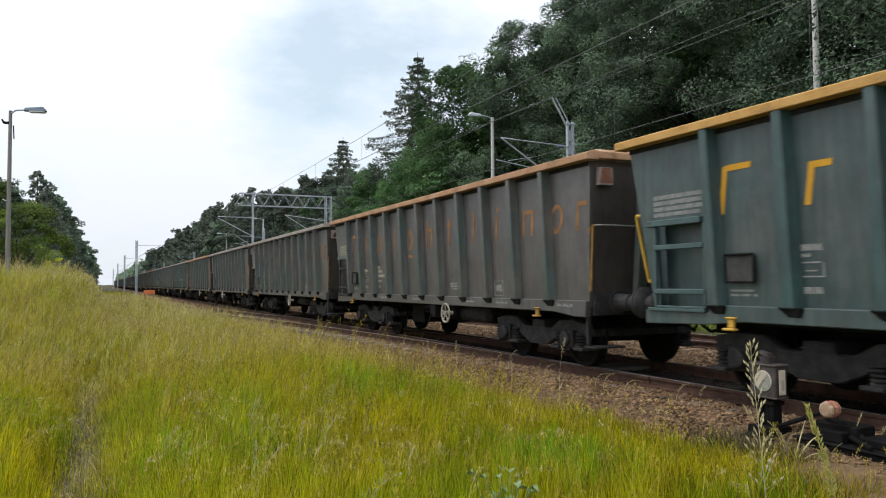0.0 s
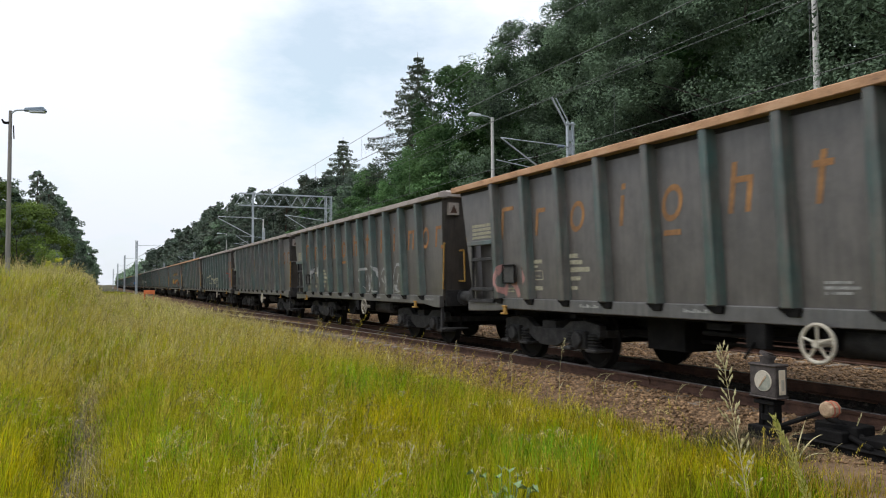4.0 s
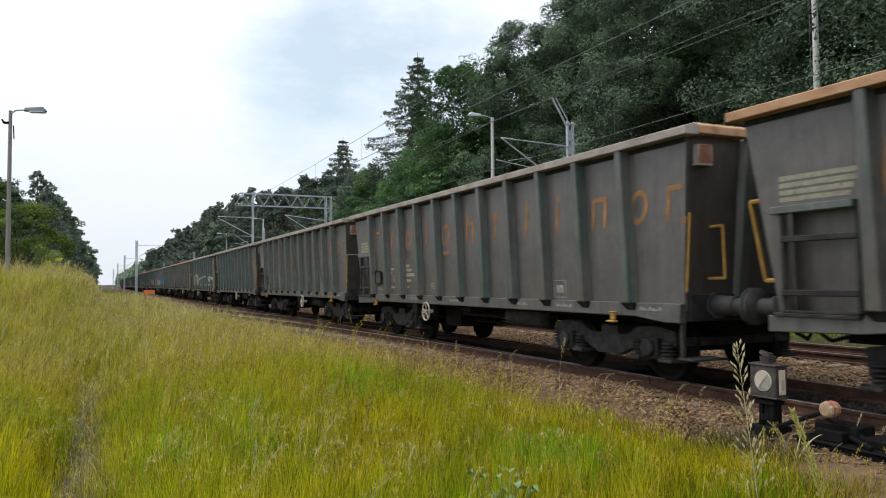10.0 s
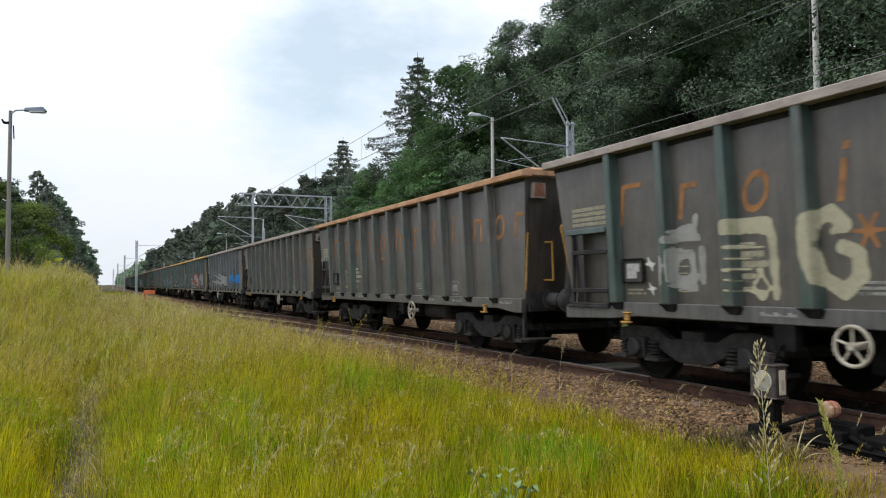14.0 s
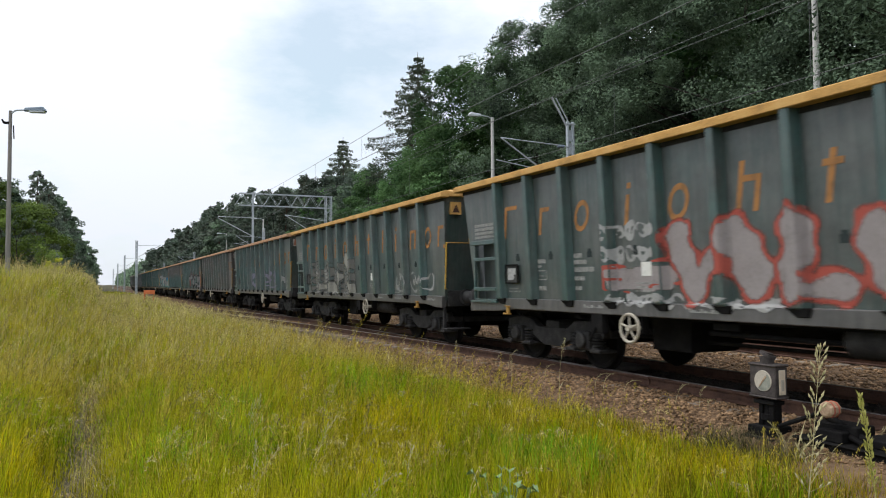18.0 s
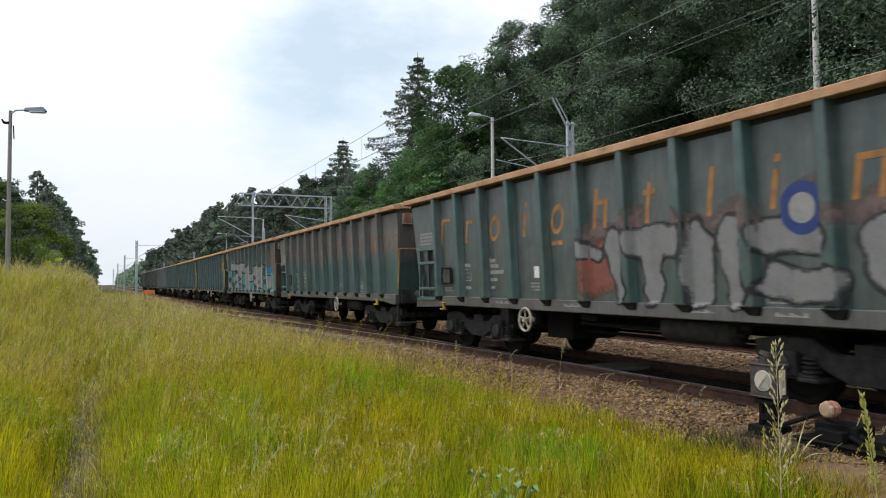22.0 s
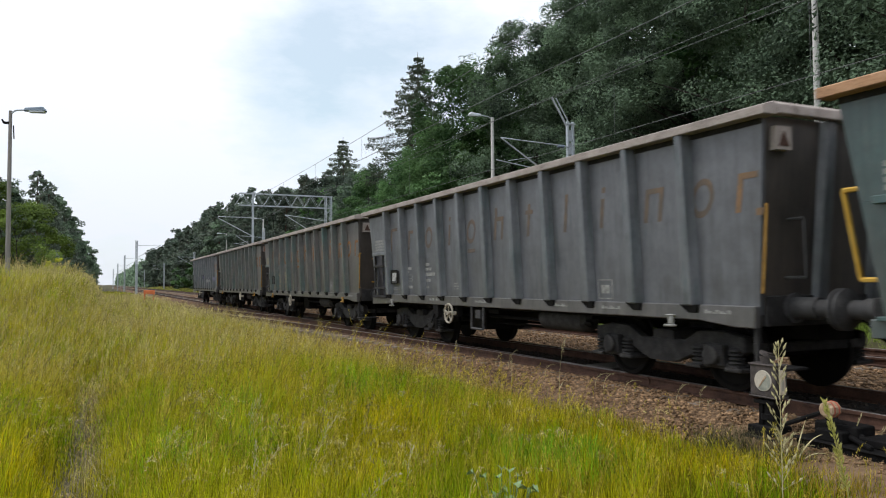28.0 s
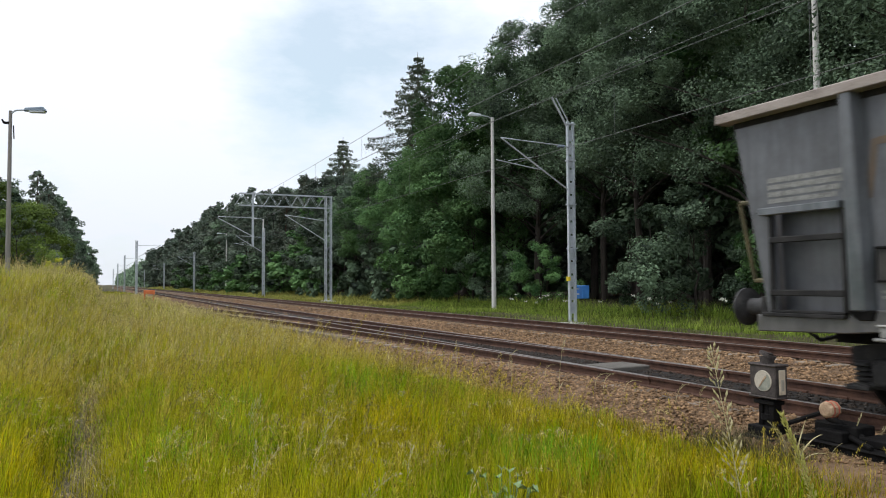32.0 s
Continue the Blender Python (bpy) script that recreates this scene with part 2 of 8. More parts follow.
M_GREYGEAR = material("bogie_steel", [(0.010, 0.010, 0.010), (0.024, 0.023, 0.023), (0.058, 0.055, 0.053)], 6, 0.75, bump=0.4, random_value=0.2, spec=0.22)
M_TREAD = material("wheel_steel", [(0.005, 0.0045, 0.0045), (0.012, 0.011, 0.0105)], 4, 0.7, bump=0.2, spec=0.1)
# litter brown, kept dark to imitate the shaded forest interior
M_LITTER_SHADE = material("shaded_leaf_litter", [(0.012, 0.009, 0.006), (0.03, 0.022, 0.014), (0.05, 0.036, 0.022)], 3, 0.95, bump=0.8, fine=30)
M_INNER = material("wagon_inside", [(0.05, 0.035, 0.025), (0.1, 0.065, 0.045)], 2, 0.95, bump=0.4)
M_GALV = material("galvanised_steel", [(0.30, 0.34, 0.37), (0.43, 0.47, 0.50), (0.54, 0.57, 0.60)], 3, 0.55, metal=0.35, bump=0.15)
M_POLE = material("pole_concrete", [(0.50, 0.49, 0.47), (0.58, 0.57, 0.545), (0.65, 0.64, 0.61)], 2, 0.9, bump=0.3)
M_WOODPOLE = material("pole_wood", [(0.13, 0.12, 0.11), (0.21, 0.2, 0.18), (0.3, 0.28, 0.26)], 3, 0.9, bump=0.5, stretch=(4, 4, 0.4))
M_WIRE = material("wire", [(0.085, 0.09, 0.088), (0.16, 0.165, 0.16)], 2, 0.55, metal=0.3, bump=0)
M_LAMP = material("lamp_housing", [(0.12, 0.16, 0.2), (0.2, 0.25, 0.3)], 4, 0.5, bump=0.1)
M_LENS = material("lamp_cover", [(0.55, 0.6, 0.62), (0.7, 0.75, 0.77)], 4, 0.3, bump=0.05)
M_WHITE = material("white_paint", [(0.42, 0.41, 0.38), (0.68, 0.67, 0.63), (0.78, 0.77, 0.73)], 9, 0.7, bump=0.2)
M_CREAM = material("old_white_paint", [(0.45, 0.38, 0.27), (0.68, 0.58, 0.44), (0.76, 0.68, 0.54)], 12, 0.75, bump=0.3)
M_REDP = material("faded_red_paint", [(0.3, 0.07, 0.04), (0.5, 0.14, 0.09)], 8, 0.75, bump=0.2)
M_ORANGE = material("orange_paint", [(0.5, 0.12, 0.04), (0.75, 0.22, 0.08)], 6, 0.7, bump=0.2)
M_BLUEBOX = material("blue_plastic", [(0.03, 0.14, 0.4), (0.06, 0.22, 0.55)], 4, 0.5, bump=0.1)
M_BARK = material("bark", [(0.015, 0.012, 0.010), (0.035, 0.029, 0.024), (0.065, 0.053, 0.044)], 4, 0.95, bump=0.8, stretch=(3, 3, 0.5))
M_BARKPINE = material("pine_bark", [(0.05, 0.035, 0.027), (0.11, 0.07, 0.048)], 4, 0.95, bump=0.8, stretch=(3, 3, 0.5))
# near-black low end imitates deep shade between the leaf clumps
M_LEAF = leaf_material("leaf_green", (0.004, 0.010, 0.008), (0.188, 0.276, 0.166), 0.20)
# leaves of the distant trees, greyed and lifted to paint in haze
M_LEAFHAZE = leaf_material("leaf_hazy_green", (0.030, 0.048, 0.036), (0.115, 0.152, 0.108), 0.15)
M_LEAF2 = leaf_material("leaf_fresh", (0.022, 0.064, 0.022), (0.135, 0.248, 0.084), 0.2)
# needles, grey-green with the dark end raised for distance haze
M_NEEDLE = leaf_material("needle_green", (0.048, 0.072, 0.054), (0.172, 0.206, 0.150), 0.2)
M_LEAF3 = leaf_material("leaf_light_green", (0.04, 0.075, 0.014), (0.18, 0.25, 0.045))
M_LARCH = leaf_material("larch_needle", (0.05, 0.075, 0.052), (0.15, 0.185, 0.12), 0.3)
M_BUFFER = material("buffer_steel", [(0.02, 0.02, 0.02), (0.045, 0.044, 0.045), (0.09, 0.088, 0.086)], 5, 0.6, bump=0.2)
M_YELLOWLEAF = leaf_material("leaf_yellow_green", (0.22, 0.24, 0.02), (0.5, 0.5, 0.05))
M_BLADE = blade_material("grass_blade", (0.20, 0.21, 0.003), (0.355, 0.345, 0.006), (0.44, 0.39, 0.015), (0.165, 0.315, 0.004), 0.42)
M_STRAW = blade_material("grass_stalk", (0.18, 0.165, 0.008), (0.31, 0.26, 0.03), (0.42, 0.34, 0.05), (0.35, 0.29, 0.04), 0.25)
M_SEED = blade_material("ripe_seed", (0.20, 0.18, 0.012), (0.34, 0.27, 0.03), (0.43, 0.34, 0.045), (0.33, 0.25, 0.03), 0.25)
M_LOOSE = blade_material("loose_blade", (0.14, 0.17, 0.008), (0.30, 0.32, 0.012), (0.47, 0.42, 0.07), (0.38, 0.33, 0.04), 0.35)
M_DEAD = blade_material("dead_straw", (0.17, 0.125, 0.075), (0.32, 0.245, 0.145), (0.46, 0.365, 0.22), (0.17, 0.12, 0.085), 0.1)
M_DRYWEED = blade_material("dry_weed", (0.045, 0.04, 0.02), (0.085, 0.08, 0.035), (0.17, 0.14, 0.08), (0.07, 0.08, 0.03), 0.15)
M_VERGE = blade_material("verge_blade", (0.2, 0.2, 0.03), (0.34, 0.33, 0.08), (0.44, 0.41, 0.16), (0.26, 0.30, 0.06), 0.35)
M_PALE = blade_material("pale_panicle", (0.2, 0.19, 0.03), (0.33, 0.29, 0.08), (0.47, 0.40, 0.18), (0.40, 0.34, 0.14), 0.25)
M_DRYBLADE = blade_material("dry_blade", (0.24, 0.17, 0.01), (0.38, 0.27, 0.02), (0.46, 0.32, 0.06), (0.32, 0.25, 0.012), 0.35)
M_FARSTRAW = blade_material("bleached_seed", (0.24, 0.22, 0.06), (0.38, 0.33, 0.11), (0.51, 0.43, 0.19), (0.40, 0.34, 0.12), 0.25)
M_CULM = blade_material("bleached_culm", (0.22, 0.21, 0.01), (0.36, 0.31, 0.04), (0.48, 0.40, 0.08), (0.32, 0.27, 0.03), 0.3)
M_FRESH = blade_material("fresh_blade", (0.09, 0.20, 0.004), (0.20, 0.40, 0.008), (0.30, 0.43, 0.03), (0.12, 0.33, 0.02), 0.42)
M_YELLOW = blade_material("yellow_blade", (0.27, 0.22, 0.002), (0.50, 0.41, 0.003), (0.56, 0.45, 0.012), (0.44, 0.36, 0.003), 0.45)
M_BENT = blade_material("bent_straw", (0.20, 0.17, 0.06), (0.36, 0.30, 0.13), (0.50, 0.42, 0.23), (0.28, 0.21, 0.10), 0.2)
M_WEED = blade_material("weed_leaf", (0.12, 0.17, 0.02), (0.22, 0.29, 0.05), (0.31, 0.34, 0.11), (0.14, 0.24, 0.03))
M_BLOSSOM = material("white_blossom", [(0.5, 0.5, 0.42), (0.75, 0.75, 0.68)], 9, 0.8, bump=0)

# ---- mesh helpers ----


class Shape:
    """Collects vertices and faces of one part."""

    def __init__(self):
        self.v, self.f = [], []

    def add(self, verts, faces):
        o = len(self.v)
        self.v += [tuple(p) for p in verts]
        self.f += [tuple(i + o for i in f) for f in faces]
        return self

    def box(self, x0, x1, y0, y1, z0, z1):
        return self.hexa([(x0, y0, z0), (x1, y0, z0), (x1, y1, z0), (x0, y1, z0), (x0, y0, z1), (x1, y0, z1), (x1, y1, z1), (x0, y1, z1)])

    def hexa(self, p):
        return self.add(p, [(0, 3, 2, 1), (4, 5, 6, 7), (0, 1, 5, 4), (1, 2, 6, 5), (2, 3, 7, 6), (3, 0, 4, 7)])

    def rod(self, p, q, r, n=8, r2=None):
        p, q = Vector(p), Vector(q)
        d = (q - p).normalized()
        a = d.orthogonal().normalized()
        b = d.cross(a)
        r2 = r if r2 is None else r2
        vs = [p + (a * math.cos(k * math.tau / n) + b * math.sin(k * math.tau / n)) * r for k in range(n)]
        vs += [q + (a * math.cos(k * math.tau / n) + b * math.sin(k * math.tau / n)) * r2 for k in range(n)]
        fs = [(k, (k + 1) % n, n + (k + 1) % n, n + k) for k in range(n)]
        fs += [tuple(range(n - 1, -1, -1)), tuple(range(n, 2 * n))]
        return self.add(vs, fs)

    def path(self, pts, r, n=6):
        for p, q in zip(pts, pts[1:]):
            self.rod(p, q, r, n)
        return self

    def lathe(self, prof, n=24, axis="x", centre=(0, 0, 0)):
        """Turns (along, radius) pairs round an axis."""
        vs, fs = [], []
        c = Vector(centre)
        for s, r in prof:
            for k in range(n):
                u, w = r * math.cos(k * math.tau / n), r * math.sin(k * math.tau / n)
                vs.append(c + Vector((s, u, w) if axis == "x" else (u, s, w) if axis == "y" else (u, w, s)))
        m = len(prof)
        for i in range(m - 1):
            for k in range(n):
                fs.append((i * n + k, i * n + (k + 1) % n, (i + 1) * n + (k + 1) % n, (i + 1) * n + k))
        fs += [tuple(range(n - 1, -1, -1)), tuple(range((m - 1) * n, m * n))]
        return self.add(vs, fs)

    def ring(self, c, R, r, axis="x", n=28, k=8):
        vs, fs = [], []
        for i in range(n):
            a = i * math.tau / n
            for j in range(k):
                b = j * math.tau / k
                rr, s = R + r * math.cos(b), r * math.sin(b)
                u, w = rr * math.cos(a), rr * math.sin(a)
                vs.append(Vector(c) + Vector((s, u, w) if axis == "x" else (u, s, w) if axis == "y" else (u, w, s)))
        for i in range(n):
            for j in range(k):
                fs.append((i * k + j, ((i + 1) % n) * k + j, ((i + 1) % n) * k + (j + 1) % k, i * k + (j + 1) % k))
        return self.add(vs, fs)

    def prism(self, outline, axis, lo, hi):
        """A flat outline (pairs) pulled along an axis from lo to hi."""
        n = len(outline)

        def at(p, s):
            return (s, p[0], p[1]) if axis == "x" else (p[0], s, p[1]) if axis == "y" else (p[0], p[1], s)
        vs = [at(p, lo) for p in outline] + [at(p, hi) for p in outline]
        fs = [tuple(range(n - 1, -1, -1)), tuple(range(n, 2 * n))]
        fs += [(k, (k + 1) % n, n + (k + 1) % n, n + k) for k in range(n)]
        return self.add(vs, fs)

    def mesh(self, name, mat, bevel=0.0, smooth=False):
        me = bpy.data.meshes.new(name)
        me.from_pydata(self.v, [], self.f)
        bm = bmesh.new()
        bm.from_mesh(me)
        bmesh.ops.recalc_face_normals(bm, faces=bm.faces)
        if bevel:
            es = [e for e in bm.edges if len(e.link_faces) == 2 and e.calc_face_angle(0) > 0.5]
            bmesh.ops.bevel(bm, geom=es, offset=bevel, segments=1, affect="EDGES", clamp_overlap=True)
        if smooth:
            for f in bm.faces:
                f.smooth = True
            for e in bm.edges:
                if len(e.link_faces) == 2 and e.calc_face_angle(0) > 0.6:
                    e.smooth = False
        bm.to_mesh(me)
        bm.free()
        me.materials.append(mat)
        return me


def empty(name, m=None):
    ob = new(name)
    ob.empty_display_size = 0.2
    if m is not None:
        ob.matrix_basis = m
    return ob


def part(name, me, parent, label="", at=None):
    ob = new(name, me)
    ob.parent = parent
    if at is not None:
        ob.location = at
    if label:
        ob["label"] = label
    return ob


def soup(name, verts, faces, mat, uvs=None):
    """One mesh from numpy arrays; faces (n, 3) or (n, 4)."""
    me = bpy.data.meshes.new(name)
    verts = np.asarray(verts, np.float32)
    faces = np.asarray(faces, np.int32)
    k = faces.shape[1]
    me.vertices.add(len(verts))
    me.vertices.foreach_set("co", verts.ravel())
    me.loops.add(faces.size)
    me.loops.foreach_set("vertex_index", faces.ravel())
    me.polygons.add(len(faces))
    me.polygons.foreach_set("loop_start", np.arange(0, faces.size, k, dtype=np.int32))
    if uvs is not None:
        layer = me.uv_layers.new(name="UVMap")
        layer.data.foreach_set("uv", np.asarray(uvs, np.float32)[faces.ravel()].ravel())
    me.update(calc_edges=True)
    me.materials.append(mat)
    return me


RNG = np.random.default_rng(7)


# ---- ground ----
def sstep(v, a, b):
    u = np.clip((np.asarray(v, float) - a) / (b - a), 0, 1)
    return u * u * (3 - 2 * u)


def ground_z(x, y):
    x, y = np.asarray(x, float), np.asarray(y, float)
    z = -0.42 + 0.05 * np.sin(x * 0.9 + y * 0.37) + 0.04 * np.sin(y * 0.61 - x * 0.3)
    z = z + sstep(-x, -1.2 + 1.0 * sstep(y, 14, 30), 2.4 - 1.2 * sstep(y, 14, 30)) * sstep(y, 12, 32) * 1.74
    z = z - sstep(-x, 3.4, 6.0) * sstep(y, 12, 32) * 1.0
    z = z - 0.12 * sstep(x, 5.2, 6.4) * (1 - sstep(x, 14.6, 15.2))
    z = z + 0.26 * sstep(x, 14.8, 15.7) + 0.35 * sstep(x, 18, 30)
    return z


def build_ground():
    xs = np.unique(np.concatenate([np.linspace(-16, 24, 81), np.linspace(-60, 80, 36), [-1500, -700, -300, -130, 150, 300, 700, 1500]]))
    ys = np.unique(np.concatenate([np.linspace(-12, 60, 97), np.linspace(-80, 160, 49), [-600, -250, 220, 300, 420, 600, 900, 1500, 2500]]))
    X, Y = np.meshgrid(xs, ys, indexing="ij")
    V = np.stack([X, Y, ground_z(X, Y)], -1).reshape(-1, 3)
    i, j = np.meshgrid(np.arange(len(xs) - 1), np.arange(len(ys) - 1), indexing="ij")
    a = (i * len(ys) + j).ravel()
    F = np.stack([a, a + len(ys), a + len(ys) + 1, a + 1], -1)
    ob = new("ground", soup("ground", V, F, M_SOIL))
    tagged(ob, "uneven earth under tall meadow grass", "ground", kind="structure")


build_ground()


# ---- track ----
def build_bed():
    prof = [(5.35, -0.52), (5.7, -0.36), (6.3, -0.205), (6.66, -0.158), (7.12, -0.158), (7.2, -0.182), (9.3, -0.182), (9.9, -0.215), (11.2, -0.225), (11.85, -0.182), (14.5, -0.182),
            (14.95, -0.22), (15.75, -0.5)]
    ys = np.concatenate([np.linspace(-40, 40, 161), np.linspace(44, 640, 60)])
    V, F = [], []
    n = len(prof)
    for y in ys:
        for x, z in prof:
            w = 0.09 * math.sin(y * 1.3) + 0.06 * math.sin(y * 3.1 + 1) if x < 6 else 0.0
            V.append((x + w, y, z + 0.012 * math.sin(7.1 * y + 9 * x)))
    for r in range(len(ys) - 1):
        for c in range(n - 1):
            a = r * n + c
            F.append((a, a + n, a + n + 1, a + 1))
    ob = new("ballast_bed", soup("ballast_bed", V, F, M_BED))
    tagged(ob, "reddish brown crushed stone ballast under both tracks", "ballast", kind="structure")
    return ob


BED = build_bed()


def bed_z(x):
    return np.interp(x, [5.35, 5.7, 6.3, 6.66, 7.12, 7.2, 9.3, 9.9, 11.2, 11.85, 14.5, 14.95, 15.75],
                     [-0.52, -0.36, -0.205, -0.158, -0.158, -0.182, -0.182, -0.215, -0.225, -0.182, -0.182, -0.22, -0.5])


def stones(name, n, xr, yr, size, seed, mat=None, lift=0.0):
    """Crushed stones strewn over the ballast, each a small uneven lump."""
    g = np.random.default_rng(seed)
    base = np.array([(1, 0, 0), (-1, 0, 0), (0, 1, 0), (0, -1, 0), (0, 0, 1), (0, 0, -1)], float)
    tri = np.array([(0, 2, 4), (2, 1, 4), (1, 3, 4), (3, 0, 4), (2, 0, 5), (1, 2, 5), (3, 1, 5), (0, 3, 5)])
    x = g.uniform(*xr, n)
    y = yr[0] + (yr[1] - yr[0]) * g.uniform(0, 1, n) ** 1.5
    s = g.uniform(size[0], size[1], n)
    gone = (x < 6.75) & (y < 5.7) & (g.uniform(0, 1, n) < 0.3) | (x > 6.66) & (x < 7.16) & (g.uniform(0, 1, n) < 0.35)
    s = np.where(gone, 0.004, s)
    pts = base[None] * g.uniform(0.5, 1.2, (n, 6, 1)) + g.normal(0, 0.27, (n, 6, 3))
    a = g.uniform(0, math.tau, n)
    c, d = np.cos(a), np.sin(a)
    px = pts[..., 0] * c[:, None] - pts[..., 1] * d[:, None]
    py = pts[..., 0] * d[:, None] + pts[..., 1] * c[:, None]
    V = np.stack([px * s[:, None] + x[:, None], py * s[:, None] + y[:, None],
                  pts[..., 2] * s[:, None] * 0.62 + (bed_z(x) + lift + s * 0.2)[:, None]], -1).reshape(-1, 3)
    F = (tri[None] + 6 * np.arange(n)[:, None, None]).reshape(-1, 3)
    ob = new(name, soup(name, V, F, mat or M_STONE))
    return tagged(ob, "loose reddish brown crushed stones", "ballast stones", kind="stuff")


stones("ballast_stones", 24000, (5.5, 7.15), (1.5, 24), (0.012, 0.040), 1)
stones("ballast_stones", 6500, (8.8, 9.9), (1.5, 26), (0.02, 0.06), 6)
# stones and sheet between the rails: oil plus the train's shade as colour
stones("ballast_stones", 7000, (7.37, 8.59), (1.5, 30), (0.018, 0.05), 7, M_OILSTONE_SHADE, 0.026)
oil_shade = Shape().box(7.34, 8.62, -40, 640, -0.19, -0.147).mesh("oil_and_shade", M_OILSHADE)
tagged(new("oily_ballast", oil_shade), "ballast darkened by oil and painted train shade between the rails", "ballast", kind="structure")
stones("ballast_stones", 15000, (9.3, 12.3), (3, 40), (0.018, 0.055), 2)
stones("ballast_stones", 6000, (12.0, 15.2), (5, 60), (0.025, 0.06), 3)
stones("ballast_stones", 9000, (5.9, 12.3), (26, 110), (0.03, 0.08), 4)

RAIL = [(-0.07, -0.15), (0.07, -0.15), (0.07, -0.138), (0.012, -0.12), (0.012, -0.042), (0.036, -0.036), (0.036, -0.004), (0.028, 0.0),
        (-0.028, 0.0), (-0.036, -0.004), (-0.036, -0.036), (-0.012, -0.042), (-0.012, -0.12), (-0.07, -0.138)]


def sweep(outline, pts, name, mat):
    """A profile (across, up) swept along points of the plan (x, y, z)."""
    sh = Shape()
    n = len(outline)
    vs, fs = [], []
    for k, p in enumerate(pts):
        a, b = Vector(pts[max(0, k - 1)]), Vector(pts[min(len(pts) - 1, k + 1)])
        d = (b - a).normalized()
        side = Vector((d.y, -d.x, 0)).normalized()
        vs += [tuple(Vector(p) + side * u + Vector((0, 0, w))) for u, w in outline]
    for k in range(len(pts) - 1):
        fs += [(k * n + i, k * n + (i + 1) % n, (k + 1) * n + (i + 1) % n, (k + 1) * n + i) for i in range(n)]
    fs += [tuple(range(n)), tuple(range(len(vs) - 1, len(vs) - 1 - n, -1))]
    sh.add(vs, fs)
    return sh.mesh(name, mat)


def rail(name, pts, parent):
    me = sweep(RAIL, pts, name, M_RAIL)
    ob = part("rail", me, parent)
    head = sweep([(-0.026, 0.0), (0.026, 0.0), (0.024, 0.003), (-0.024, 0.003)], pts, "rail_head", M_HEAD)
    part("running_surface", head, ob, "polished steel running surface of the rail")
    return ob


def siding_x(y):
    """Offset of the diverging track towards the meadow."""
    if y < 6.3:
        return 0.0
    if y < 33.4:
        return -(y - 6.3) ** 2 / 380
    if y < 38:
        return -1.9327 - 0.1426 * (y - 33.4)
    u = min(y, 63.0) - 38
    return -2.589 - 0.1426 * u + u * u * 0.1426 / 50


track_near = tagged(empty("railway_track"), "worn straight railway track with a turnout, rusty rails on sleepers", "railway track", kind="structure")
track_far = tagged(empty("railway_track"), "second straight railway track, rusty rails on concrete sleepers", "railway track", kind="structure")
track_side = tagged(empty("railway_siding"), "siding that bends away from the turnout into tall grass", "railway track", kind="structure")
LONG = [-40, 640]
for tr, cx in ((track_near, TRACK_A), (track_far, TRACK_B)):
    for s in (-1, 1):
        rail("rail", [(cx + s * GAUGE / 2, y, 0) for y in LONG], tr)
SIDE_Y = [8.6, 10, 12, 14, 16, 18, 20, 22, 24, 26, 28, 30, 32, 34, 36, 38, 41, 44, 47, 50, 53, 56, 59, 63]
for s in (-1, 1):
    rail("rail", [(TRACK_A + s * GAUGE / 2 + siding_x(y), y, -0.004) for y in SIDE_Y], track_side)


def build_sleepers():
    con = Shape()
    con.prism([(-0.13, -0.33), (0.13, -0.33), (0.11, -0.165), (-0.11, -0.165)], "x", -1.3, 1.3)
    me_c = con.mesh("sleeper", M_SLEEPER, 0.012)
    me_t = Shape().box(-1.3, 1.3, -0.125, 0.125, -0.32, -0.152).mesh("sleeper", M_TIMBER, 0.012)
    clip_me = Shape().box(-0.09, -0.03, -0.05, 0.05, -0.165, -0.12).box(0.03, 0.09, -0.05, 0.05, -0.165, -0.12).mesh("rail_clip", M_RAIL, 0.008)
    y = 0.6
    while y < 42:
        off = siding_x(y)
        if off > -0.02 or y > 36:
            sl = part("sleeper", me_c if y < 5.5 or y > 36 else me_t, track_near, at=(TRACK_A, y, 0))
        else:
            w = Shape().box(-1.3 + off, 1.3, -0.125, 0.125, -0.32, -0.152).mesh("sleeper", M_TIMBER, 0.012)
            sl = part("sleeper", w, track_near, at=(TRACK_A, y, 0))
        for s in (-1, 1):
            part("rail_clip", clip_me, sl, at=(s * GAUGE / 2, 0, 0))
        y += 0.6
    y = 1.0
    while y < 48:
        sl = part("sleeper", me_c, track_far, at=(TRACK_B, y, 0))
        y += 0.6
    rest = Shape()
    for cx, a in ((TRACK_A, 42.0), (TRACK_B, 48.0)):
        y = a
        while y < 260:
            rest.box(cx - 1.3, cx + 1.3, y - 0.12, y + 0.12, -0.3, -0.165)
            y += 0.6
        y = -20.0
        while y < 0.4:
            rest.box(cx - 1.3, cx + 1.3, y - 0.12, y + 0.12, -0.3, -0.165)
            y += 0.6
    y = 36.3
    while y < 62:
        cx = TRACK_A + siding_x(y)
        rest.box(cx - 1.3, cx + 1.3, y - 0.12, y + 0.12, -0.3, -0.168)
        y += 0.6
    ob = part("sleepers", rest.mesh("sleepers", M_SLEEPER), track_near)
    ob["kind"] = "stuff"


build_sleepers()


# ---- turnout gear ----
M_LANTERN = material("weathered_black_paint", [(0.024, 0.02, 0.019), (0.055, 0.046, 0.043), (0.095, 0.078, 0.072)], 14, 0.75, bump=0.3)
